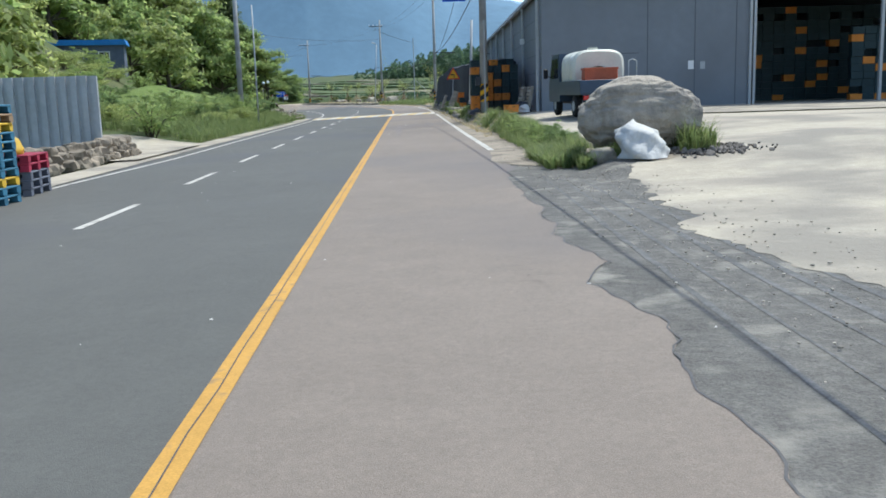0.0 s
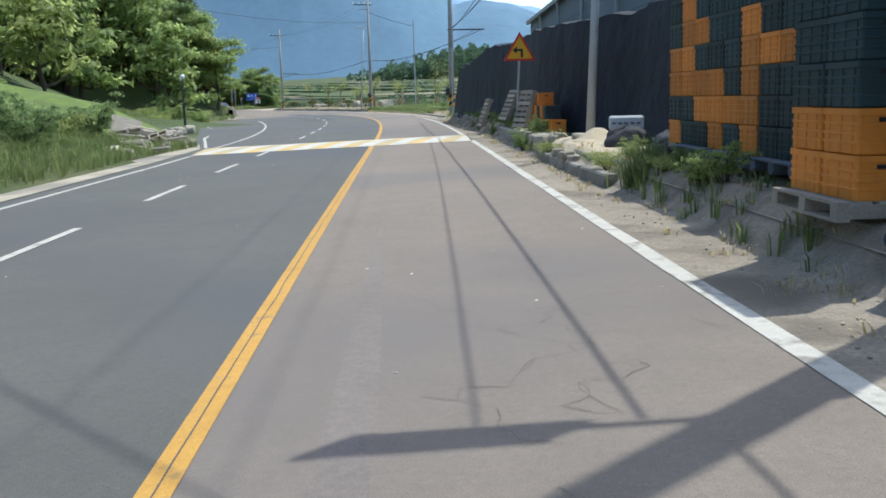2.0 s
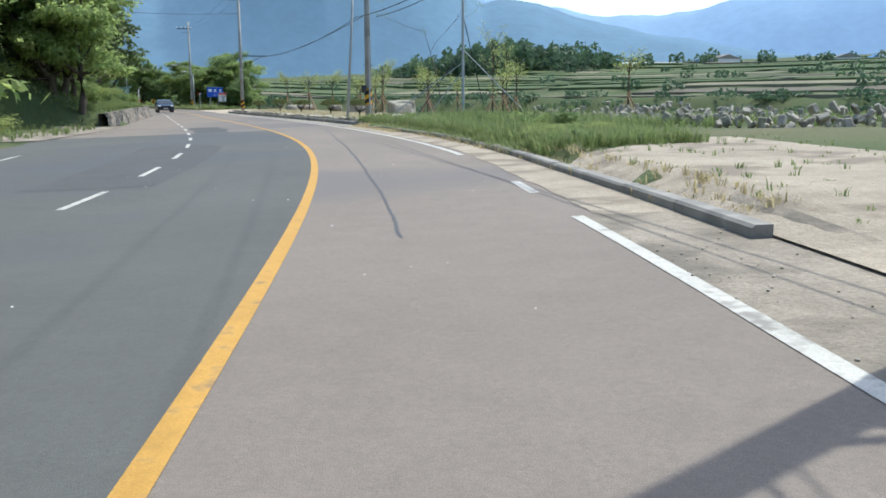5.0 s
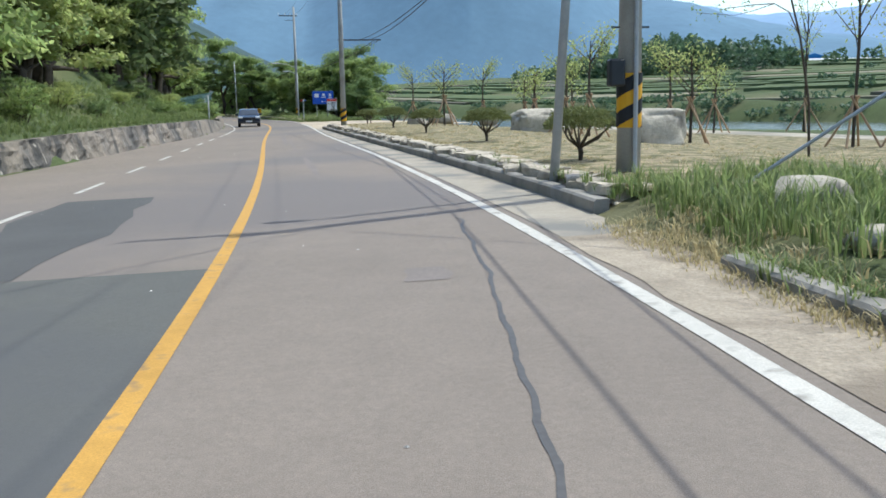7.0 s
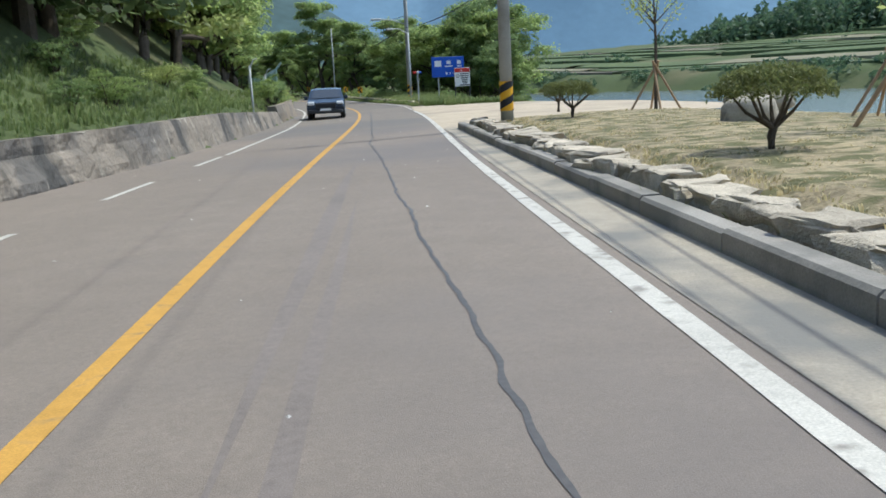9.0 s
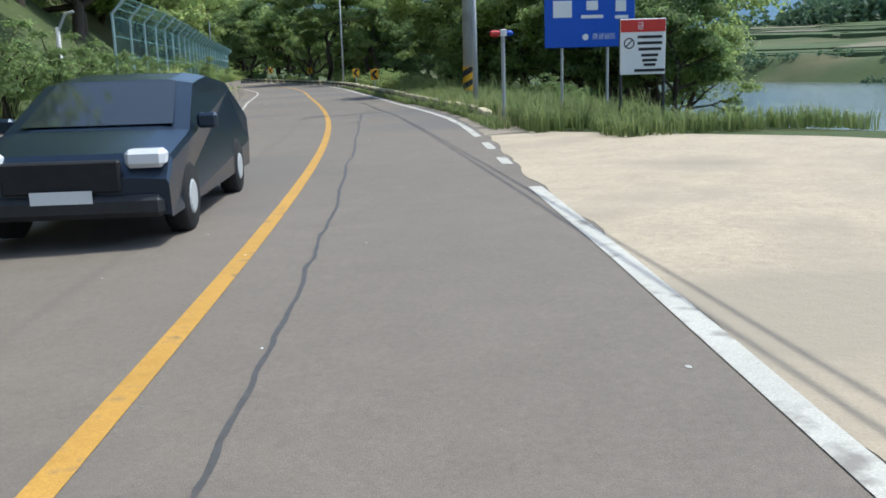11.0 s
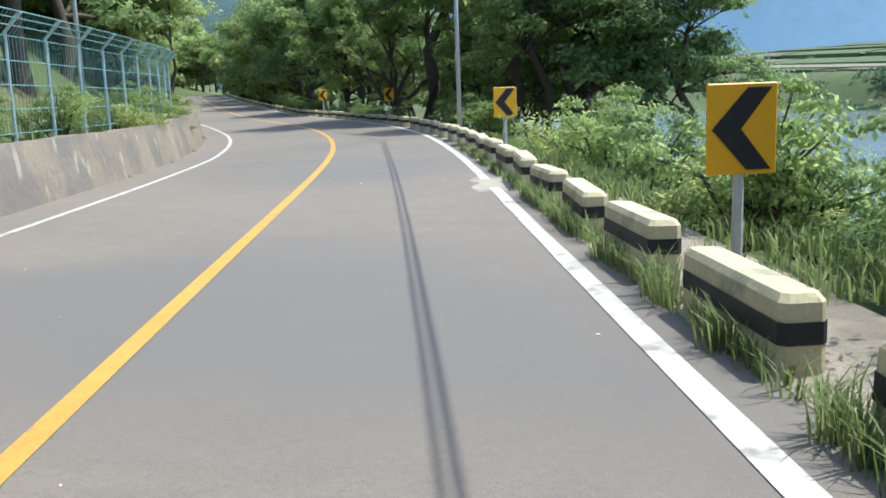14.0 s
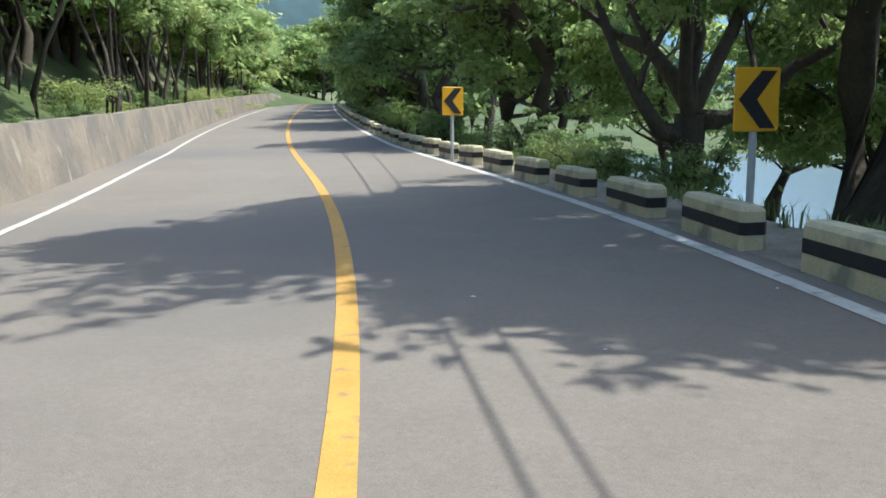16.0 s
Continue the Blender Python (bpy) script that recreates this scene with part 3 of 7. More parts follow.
for s0, s1, o0, w_ in ((157, 172, 0.95, 0.09), (150, 166, 1.2, 0.06), (140, 150, 1.3, 0.1), (30, 46, 0.75, 0.12)):
    part("tyre_mark", ribbon(Shape(), s0, s1, lambda s: o0 - w_ * math.sin(math.pi * (s - s0) / (s1 - s0)) + 0.05 * wob(s, 0.2), lambda s: o0 + w_ * math.sin(math.pi * (s - s0) / (s1 - s0)) + 0.05 * wob(s, 0.2), 0.003, 0.6), TYRE_MARK, road, "faint dark tyre mark")
part("sealed_crack", crack, CRACK, road, "dark tar-sealed crack")
part("asphalt_patch", ribbon(Shape(), 104, 119.4, lambda s: max(-4.9, -5.6 + (s - 104) * 0.05), lambda s: -2.35 + 0.02 * (s - 119) - 0.25 * max(0, s - 117.5), 0.004), ASPHALT_DARK, road, "darker patch of asphalt")
part("asphalt_patch", ribbon(Shape(), 130.5, 138.5, lambda s: -3.2 - 0.4 * wob(s, .6), lambda s: -1.6 + 0.5 * wob(s, 0.5, 4), 0.004), ASPHALT_DARK, road, "oily dark stain of asphalt")
part("asphalt_patch", ribbon(Shape(), 129.2, 129.8, lambda s: 1.75 + 0.15 * wob(s, 3), lambda s: 2.15 + 0.2 * wob(s, 2), 0.004, 0.1), TYRE_MARK, road)

part("asphalt_patch", ribbon(Shape(), 252.6, 255.0, lambda s: 2.78 + 0.22 * wob(s, 1.7, 2), lambda s: 3.5 + 0.1 * wob(s, 2.3, 6), 0.005, 0.1), GUTTER, road, "pale broken concrete patch across the edge line")

# verge, aprons and yards
setting("pavement_apron", ribbon(Shape(), -20, 18.5, lambda s: ragged(s) - 0.3, lambda s: float(np.interp(s, [-20, 3, 6, 8, 13, 18.5], [6.6, 5.6, 5.1, 4.8, 5.7, 4.9])) + 0.35 * wob(s, 0.8, 7), -0.006, 0.3, 8, True), APRON, "broken grey asphalt apron with wheel ruts")
setting("pavement_yard_far", ribbon(Shape(), -30, 27, 9.9, 34, -0.006, 1.0, 12, True), CONCRETE, "pale dusty concrete yard towards the warehouse bay")
setting("pavement_yard", ribbon(Shape(), -30, 27, lambda s: float(np.interp(s, [-30, 3, 6, 8, 13, 16, 18, 20, 22, 27], [5.2, 4.4, 3.9, 3.7, 4.3, 4.9, 5.6, 5.2, 4.5, 4.2])) + (0.22 * wob(s, 0.8, 7) + 0.16 * wob(s, 2.6, 5) + 0.1 * wob(s, 6.5, 2) + 0.05 * wob(s, 15, 8)) * (s < 19), 10, -0.002, 0.12, 26, True), CONCRETE, "pale dusty concrete yard before the warehouse")
RUT = material("rutted_asphalt", (0.122, 0.12, 0.115), 0.95, grain=((1.2, 0.25), (9, 0.3), (60, 0.3)))
for s0, s1, o0, drift, w_ in ((1, 15, 2.95, 0.03, 0.04), (2, 15.5, 3.2, 0.025, 0.03), (3, 14, 3.5, 0.02, 0.05), (0, 13, 3.75, 0.02, 0.05), (-1, 11, 3.95, 0.0, 0.045)):
    setting("pavement_rut", ribbon(Shape(), s0, s1, lambda s: max(ragged(s) + 0.05, o0 + drift * (s - 8)) - w_ * math.sin(math.pi * (s - s0) / (s1 - s0)) * (0.7 + 0.5 * wob(s, 2.2, 3)), lambda s: max(ragged(s) + 0.06, o0 + drift * (s - 8)) + w_ * math.sin(math.pi * (s - s0) / (s1 - s0)) * (0.7 + 0.5 * wob(s, 3.1, 6)), -0.003, 0.2, 1, True), RUT, "dark wheel rut in the broken apron")
slab = Shape()
ribbon(slab, 27, 49, 4.12, 34, 0.03, 1.0, 12, True)
ribbon(slab, 27, 49, 4.02, 4.12, 0.0, 1.0, 1, True)
setting("pavement_slab", slab, CONCRETE, "raised pale concrete slab along the warehouse")
setting("pavement_verge", ribbon(Shape(), 14.4, 98, lambda s: float(np.interp(s, [14.4, 15.2, 16.2, 17.4, 21], [4.7, 4.0, 3.3, 2.7, edge_right(s) - 0.25])) + 0.12 * wob(s, 1.3, 6) * (s < 22), lambda s: float(np.interp(s, [14.4, 15.4, 18.5, 22, 91, 94], [5.2, 6.2, 6.2, 4.6, 4.6, 5.1])), 0.004, 0.4, 14, True), DIRT, "sandy verge with litter and gravel")
kerb_o = table((96, 4.35), (104, 4.35), (110, 4.5), (116, 4.58), (123, 4.45), (129, 4.3), (131, 4.4), (134, 4.45), (142, 4.36), (155, 4.1), (166, 3.9), (181, 3.45))
setting("pavement_verge_far", ribbon(Shape(), 98, 131, lambda s: edge_right(s) - 0.05 + 0.1 * wob(s, 1.1, 6), lambda s: kerb_o(s) + 0.06, 0.006, 0.6, 4), SAND, "sandy verge before the kerb")
setting("pavement_gutter", ribbon(Shape(), 131, 182, lambda s: edge_right(s) - 0.02, lambda s: kerb_o(s), 0.006, 1.0, 2), GUTTER, "grey concrete gutter beside the kerb")
setting("pavement_entrance", ribbon(Shape(), 181.5, 209.5, lambda s: edge_right(s) - 0.15 + 0.12 * wob(s, 1.1, 9), lambda s: float(np.interp(s, [181, 183, 196, 205, 209.5], [4.2, 14, 12.5, 8, 4.2])), 0.004, 0.4, 6), ENTRANCE, "pale concrete entrance to the riverside path")
setting("pavement_shoulder", ribbon(Shape(), 209, 418, lambda s: edge_right(s) - 0.1 + 0.05 * wob(s, 0.9, 5), lambda s: edge_right(s) + (0.75 if s < 230 else 0.95), 0.004, 0.6, 2), DIRT, "dusty shoulder before the guard blocks")
setting("pavement_verge_left", ribbon(Shape(), 14, 72, lambda s: edge_left(s) - 0.9, lambda s: edge_left(s) + 0.1, 0.015, 0.8, 3), CONCRETE, "pale sandy concrete edge beside the road")
setting("pavement_drive", ribbon(Shape(), 25, 33, lambda s: -14, lambda s: edge_left(s) - 0.3, 0.06, 0.8, 8, True), CONCRETE, "pale concrete driveway up from the road")
setting("pavement_left_drive", ribbon(Shape(), 128, 147, lambda s: edge_left(s) - 3.5, lambda s: edge_left(s) + 0.1, 0.03, 1.0, 4, True), DIRT, "pale dusty drive beside the road")
garden_edge = table((120, 24), (150, 21), (174, 17.2), (180, 15.2), (190, 13.0), (197, 11.0))
setting("ground_garden", ribbon(Shape(), 132.5, 183, lambda s: kerb_o(s) + 0.5, garden_edge, 0.03, 0.7, 20, True), MULCH, "straw-coloured garden ground with thin dry grass")
setting("ground_sand", ribbon(Shape(), 93.5, 108, lambda s: kerb_o(s) + 0.2 + max(0, s - 104) * 0.9, lambda s: 19 - 0.35 * (s - 93) + 0.8 * wob(s, 0.5), 0.03, 0.6, 16, True), SAND, "bare sandy ground with thin weeds")
setting("pavement_path", ribbon(Shape(), 120, 197, lambda s: garden_edge(s) - 0.1 + 0.15 * wob(s, 0.8), lambda s: garden_edge(s) + 2.6, 0.04, 1.0, 3, True), CONCRETE, "pale riverside path")

# kerb stones, a piece every two metres
kerb = tagged(new("kerb"), "weathered grey concrete kerb along the verge", kind="structure")
for a, b in ((96.0, 128.9), (132.6, 181.2)):
    n = int((b - a) / 2)
    for i in range(n):
        s0, s1 = a + (b - a) * i / n + 0.012, a + (b - a) * (i + 1) / n - 0.012
        h = (0.17 if a > 130 else 0.12) + 0.015 * random.uniform(-1, 1)
        prof = [(0.0, -0.25), (0.0, h - 0.03), (0.03, h), (0.2, h), (0.2, -0.25)]
        rows = [[at(s, kerb_o(s) + x, z) for x, z in prof] for s in (s0, (s0 + s1) / 2, s1)]
        sh = Shape().grid(rows)
        sh.f += [(0, 1, 2, 3, 4), (14, 13, 12, 11, 10)]
        part("kerb_stone", sh, KERB, kerb)


def wall_run(name, s0, s1, foot, top, label, thick=0.4, batter=0.25, mat=None, rough=None):
    """A retaining wall along the road whose face leans back."""
    sh, n = Shape(), int((s1 - s0) / 0.6)
    rows = []
    for i in range(n + 1):
        s = s0 + (s1 - s0) * i / n
        o, h = foot(s), top(s) + 0.03 * wob(s, 0.8)
        rows.append([at(s, o + 0.04 * wob(s, 0.5, 3), -0.1), at(s, o - batter * 0.5 + 0.05 * wob(s, 0.9, 4), h * 0.5), at(s, o - batter, h), at(s, o - batter - thick, h), at(s, o - batter - thick, -0.1)])
    if rough:
        face, m_ = [], int((s1 - s0) / 0.22)
        for i in range(m_ + 1):
            s = s0 + (s1 - s0) * i / m_
            o, h, q = foot(s), top(s) + 0.03 * wob(s, 0.8), rough(s)
            col = []
            for j in range(8):
                u = j / 7
                d = q * (noise.noise((s * 0.9, u * 2.2, 1.0)) + 0.6 * noise.noise((s * 2.3, u * 4.6, 7.0)) + 0.35 * noise.noise((s * 5.2, u * 7, 3.0)))
                col.append(at(s, o - batter * u + d + 0.03, -0.1 + (h + 0.1) * u + 0.25 * d * u))
            col.append(at(s, o - batter - 0.2, h + 0.01))
            face.append(col)
        sh.grid(face)
        return setting(name, sh.grid([[r[2] - Vector((0, 0, 0.02)), r[3], r[4]] for r in rows]), mat or WALLMAT, label)
    sh.grid(rows)
    k = 5 * n
    sh.f += [(4, 3, 2, 1, 0), (k, k + 1, k + 2, k + 3, k + 4)]
    return setting(name, sh, mat or WALLMAT, label)


foot_a = table((148.5, -7.2), (157, -5.6), (168.5, -4.7), (175, -3.95), (190, -3.62), (199, -3.6))
wall_run("wall_garden_side", 148.5, 199, foot_a, table((148, 0.8), (160, 0.95), (185, 0.9), (199, 0.55)), "low stained concrete retaining wall with dark streaks", mat=ROCKWALL, rough=table((148, 0.13), (172, 0.13), (180, 0.035), (199, 0.03)))
foot_b = table((200, -3.75), (211, -3.5), (217, -3.62), (238, -4.1), (246, -4.15), (262, -4.2), (272, -4.35), (278, -4.45))
wall_run("wall_slope", 200, 275.6, foot_b, table((200, 0.8), (217, 0.95), (240, 1.06), (262, 1.03), (277, 1.12)), "battered concrete retaining wall with chipped plaster")
foot_c = table((277, -4.5), (292, -4.35), (314, -4.15), (418, -4.15))
wall_run("wall_far", 277.3, 418, foot_c, table((277, 1.05), (300, 1.2), (418, 1.5)), "weathered concrete retaining wall below the wood")

# ---- backdrop hills ----
def ridge(name, centre, radius, a0, a1, tops, depth, mat, label, seed):
    """A mountain ridge standing round the valley from bearing a0 to a1 (degrees from ahead, right positive), cut by spurs and gullies."""
    n, m = 420, 15
    rows = [[] for _ in range(m)]
    for i in range(n + 1):
        a = a0 + (a1 - a0) * i / n
        w = radians(a)
        h = float(np.interp(a, [p[0] for p in tops], [p[1] for p in tops])) * (1 + 0.05 * wob(a, 0.35, seed))
        for r in range(m):
            k = -1 + 2 * r / (m - 1)
            u = math.cos(k * math.pi / 2) ** 1.15
            q = radius + k * depth
            x, y = centre[0] + math.sin(w) * q, centre[1] + math.cos(w) * q
            spur = noise.fractal((x / depth * 1.5, y / depth * 1.5, seed * 3.7), 1.0, 2.0, 3)
            fine = noise.fractal((x / depth * 7, y / depth * 7, seed * 1.9), 1.0, 2.0, 3)
            rows[r].append((x, y, h * u * (1 + 0.16 * spur * (1 - u) + 0.03 * spur + 0.03 * fine) - 6))
    setting(name, Shape().grid(rows), mat, label, True)


# No haze in the air: pale blue base colour carries the far ridge's haze.
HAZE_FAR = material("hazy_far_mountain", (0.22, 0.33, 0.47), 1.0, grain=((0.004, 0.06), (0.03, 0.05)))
# Wooded slopes with the distance haze mixed into the colour as blue.
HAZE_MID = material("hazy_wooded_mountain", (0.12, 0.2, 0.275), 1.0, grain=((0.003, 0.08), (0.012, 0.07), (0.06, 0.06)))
# Dark woods, with a slight haze tint put into the base colour.
HAZE_NEAR = material("hazy_wooded_hill", (0.045, 0.075, 0.075), 1.0, grain=((0.01, 0.15), (0.08, 0.2)))
ridge("backdrop_far", (-20, 100), 3900, -60, 75, [(-60, 400), (-25, 500), (-10, 620), (2, 420), (6, 390), (9, 330), (12, 330), (20, 420), (32, 520), (45, 360), (75, 300)], 900, HAZE_FAR, "distant mountains, haze painted in as pale blue", 1)
ridge("backdrop_mid", (-20, 100), 2400, -70, 80, [(-70, 300), (-30, 360), (-18, 300), (-12, 460), (-8, 560), (-2, 380), (1.5, 250), (5, 245), (9, 190), (14, 150), (20, 110), (26, 80), (40, 60), (80, 60)], 700, HAZE_MID, "wooded mountains beyond the valley, tinted blue for haze", 2)
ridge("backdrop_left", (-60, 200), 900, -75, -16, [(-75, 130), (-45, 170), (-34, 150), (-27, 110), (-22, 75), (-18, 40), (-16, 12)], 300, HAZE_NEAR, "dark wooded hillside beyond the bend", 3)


# ---- plants ----
def leaves(shape, centres, size, rng, flat=0.0, facing=None):
    """Small four-cornered leaves at the centres, each turned its own way, or roughly along facing."""
    n = len(centres)
    a = rng.normal(size=(n, 3))
    if facing is None:
        a[:, 2] *= 1 - flat
    else:
        up = facing + rng.normal(0, 0.55, (n, 3))
        up /= np.linalg.norm(up, axis=1)[:, None] + 1e-9
        a -= up * (a * up).sum(1)[:, None]
    a /= np.linalg.norm(a, axis=1)[:, None] + 1e-9
    b = np.cross(a, rng.normal(size=(n, 3)) if facing is None else up)
    b /= np.linalg.norm(b, axis=1)[:, None] + 1e-9
    s = size * rng.uniform(0.6, 1.3, (n, 1))
    c = np.asarray(centres)
    p = np.stack([c - a * s, c - b * s * 0.45, c + a * s, c + b * s * 0.45], 1).reshape(-1, 3)
    k = len(shape.v)
    shape.v += p.tolist()
    shape.f += [(k + 4 * i, k + 4 * i + 1, k + 4 * i + 2, k + 4 * i + 3) for i in range(n)]


def clumps(shape, tips, count, radius, size, rng):
    """Leaves gathered in uneven clumps about the tips, facing out and up from each clump."""
    per = max(4, count // len(tips))
    n = len(tips) * per
    v = rng.normal(size=(n, 3))
    v[:, 2] = np.where(v[:, 2] < -0.3, -0.4 * v[:, 2], v[:, 2])
    v /= np.linalg.norm(v, axis=1)[:, None]
    r = np.repeat(radius * rng.uniform(0.6, 1.35, len(tips)), per)[:, None] * rng.uniform(0.1, 1.0, (n, 1)) ** 0.45
    r *= 1 + 0.3 * np.sin(v[:, :1] * 6 + np.repeat(rng.uniform(0, 6, len(tips)), per)[:, None])
    leaves(shape, np.repeat(tips, per, 0) + v * r * np.array([1, 1, 0.62]), size, rng, facing=v + np.array([0, 0, 0.5]))


def limb(shape, p, way, length, r, rng, depth, tips, bend=0.35):
    pts, rad, q, d = [p], [r], Vector(p), Vector(way).normalized()
    n = 4
    for i in range(n):
        d = (d + Vector(rng.normal(0, bend, 3)) * 0.5 + Vector((0, 0, 0.06))).normalized()
        q = q + d * length / n
        pts.append(q)
        rad.append(r * (1 - 0.62 * (i + 1) / n))
    shape.tube(pts, rad, 6 if depth > 1 else 4, False)
    if depth <= 0:
        tips.append(pts[-1])
        tips.append(pts[-2])
        return
    for k in range(3 if depth > 1 else 2):
        i = 2 + k % 3
        a = rng.uniform(0, 2 * math.pi)
        side = Vector((math.cos(a), math.sin(a), rng.uniform(-0.1, 0.6)))
        limb(shape, pts[min(i, n)], (d * 0.7 + side).normalized(), length * rng.uniform(0.5, 0.75), rad[min(i, n)] * 0.75, rng, depth - 1, tips)
    tips.append(pts[-1])


def tree(name, seed, h, spread, count, size, mat, label, clump=0.55, stems=1, low=0.25, group="roadside trees", depth=2, girth=0.022):
    """A broad-leaved tree: trunk, limbs and a crown of leaf clumps with gaps."""
    rng = np.random.default_rng(seed)
    t = thing(name, pose(0, 0, -500), label, "tree", group)
    wood, tips = Shape(), []
    for k in range(stems):
        a = rng.uniform(0, 6.28)
        lean_ = 0.08 if stems == 1 else 0.3
        d = Vector((math.cos(a) * lean_, math.sin(a) * lean_, 1))
        base = Vector((math.cos(a), math.sin(a), 0)) * (0.0 if stems == 1 else 0.25)
        pts = [base + d * (h * 0.75 * i / 6) + Vector(rng.normal(0, 0.02 * h, 3)) * (i > 0) for i in range(7)]
        pts[0] = base + Vector((0, 0, -0.8))
        r0 = girth * h / math.sqrt(stems)
        rad = [r0 * (1.25 - 0.95 * i / 6) for i in range(7)]
        wood.tube(pts, rad, 8, False)
        for i in range(1, 7):
            if i / 6 * 0.75 < low:
                continue
            for q in range(2 if stems > 1 else 3):
                b = rng.uniform(0, 6.28)
                w_ = Vector((math.cos(b), math.sin(b), rng.uniform(0.05, 0.7)))
                limb(wood, pts[i], w_, spread * rng.uniform(0.55, 0.95) * (1.1 - 0.4 * i / 6), rad[i] * 0.6, rng, depth - 1, tips)
        tips.append(pts[-1])
    tips = np.array([tuple(p) for p in tips])
    crown = Shape()
    clumps(crown, tips, count, clump * 1.55, size, rng)
    part("trunk", wood, BARK, t, smooth=True)
    part("crown", crown, mat, t)
    return t


def conifer(seed, h, r, count, label, leaf):
    rng = np.random.default_rng(seed)
    t = thing("conifer_tree", pose(0, 0, -500), label, "tree")
    wood, c = Shape(), []
    wood.tube([(0, 0, -0.5), (0, 0, h * 0.5), (0, 0, h)], [0.018 * h, 0.011 * h, 0.01], 8, False)
    z = h * 0.1
    while z < h * 0.98:
        reach = r * (1 - z / h) ** 0.8 * rng.uniform(0.75, 1.1) + 0.1
        for k in range(7):
            a = rng.uniform(0, 6.28)
            tip = Vector((math.cos(a) * reach, math.sin(a) * reach, z - 0.12 * reach))
            wood.tube([(0, 0, z), tip], [0.03, 0.01], 4, False)
            m = int(count / (h / 0.45 * 7))
            u = rng.uniform(0.15, 1, m)[:, None]
            c.append(np.array([0, 0, z]) * (1 - u) + np.array(tip) * u + rng.normal(0, 0.34, (m, 3)) * np.array([1, 1, 0.6]))
        z += 0.45
    part("trunk", wood, BARK, t)
    crown = Shape()
    leaves(crown, np.concatenate(c), leaf, rng, 0.4)
    part("crown", crown, NEEDLE, t)
    return t


def shrub(seed, r, h, count, size, mat, label, name="shrub", group="roadside shrubs"):
    rng = np.random.default_rng(seed)
    t = thing(name, pose(0, 0, -500), label, "shrub", group)
    stems, c = Shape(), []
    for k in range(9):
        a, q = rng.uniform(0, 6.28), rng.uniform(0.2, 1.0)
        tip = Vector((math.cos(a) * r * q, math.sin(a) * r * q, h * rng.uniform(0.55, 1.0) * (1.1 - 0.4 * q)))
        mid = tip * 0.5 + Vector((0, 0, h * 0.15))
        stems.tube([(0, 0, -0.2), mid, tip], [0.025, 0.018, 0.006], 4, False)
        c += [tuple(tip * u) for u in (0.45, 0.75, 1.0)]
    part("stem", stems, BARK, t)
    f = Shape()
    clumps(f, np.array(c), count, 0.3 * r, size, rng)
    part("foliage", f, mat, t)
    return t


def grass(shape, spots, height_, rng, width=0.014, blades=9, droop=0.5, spread=0.09):
    """Tufts of bent blades at world places."""
    for p in spots:
        hh = height_ * rng.uniform(0.55, 1.25)
        for k in range(blades):
            a = rng.uniform(0, 6.28)
            d = Vector((math.cos(a), math.sin(a), 0))
            b = Vector(p) + d * rng.uniform(0, spread)
            side = Vector((-d.y, d.x, 0)) * width * rng.uniform(0.7, 1.4)
            h1 = hh * rng.uniform(0.6, 1.1)
            m = b + d * h1 * 0.18 * droop + Vector((0, 0, h1 * 0.6))
            tip = b + d * h1 * droop * rng.uniform(0.5, 1.1) + Vector((0, 0, h1 * rng.uniform(0.8, 1.0)))
            i = len(shape.v)
            shape.v += [tuple(b - side), tuple(b + side), tuple(m + side * 0.7), tuple(m - side * 0.7), tuple(tip)]
            shape.f += [(i, i + 1, i + 2, i + 3), (i + 3, i + 2, i + 4)]


def scatter(n, s0, s1, o0, o1, rng, power=1.0):
    """n places on the ground between offsets (numbers or functions)."""
    out = []
    fa = o0 if callable(o0) else (lambda s: o0)
    fb = o1 if callable(o1) else (lambda s: o1)
    ss_ = rng.uniform(s0, s1, n)
    oo_ = np.array([fa(s) + (fb(s) - fa(s)) * u for s, u in zip(ss_, rng.uniform(0, 1, n) ** power)])
    zz_ = height(ss_, oo_)
    return [at(s, o, z) for s, o, z in zip(ss_, oo_, zz_)]


def put_all(kinds, spots, rng, scale=(0.8, 1.2), sink=0.0):
    for i, p in enumerate(spots):
        k = kinds[int(rng.integers(len(kinds)))]
        c = copy_thing(k, pose(p[0], p[1], p[2] - sink, 0, 0, rng.uniform(0, 360)))
        f = rng.uniform(*scale)
        c.scale = (f, f, f * rng.uniform(0.9, 1.1))


def drop(*things_):
    """Take the patterns away once their copies stand."""
    for t in things_:
        for o in (*t.children_recursive, t):
            bpy.data.objects.remove(o)


rng = np.random.default_rng(5)
big = [tree("broadleaf_tree", 11, 9.5, 3.6, 19000, 0.14, LEAF, "tall leafy broadleaf tree on the river bank", 0.6, low=0.36),
       tree("broadleaf_tree", 12, 8.0, 3.8, 19000, 0.135, LEAF, "broad leafy tree with sunlit yellow-green crown", 0.6, low=0.34, stems=2),
       tree("broadleaf_tree", 13, 10.5, 3.4, 19000, 0.14, LEAF_DARK, "dark green leafy tree beside the road", 0.65, low=0.36)]
shore = [tree("shore_tree", 14, 9.0, 3.4, 17000, 0.125, LEAF, "leafy tree on the steep river bank", 0.6, low=0.16, stems=2),
         tree("shore_tree", 15, 9.5, 3.5, 17000, 0.125, LEAF_DARK, "dark green leafy tree on the steep river bank", 0.6, low=0.18),
         tree("shore_tree", 16, 8.5, 3.4, 17000, 0.12, LEAF, "leafy tree on the steep river bank", 0.6, low=0.14, stems=2)]


canopy = tree("broadleaf_tree", 17, 9.5, 3.7, 21000, 0.1, LEAF, "tall spreading tree shading the road from the river bank", 0.55, low=0.42)


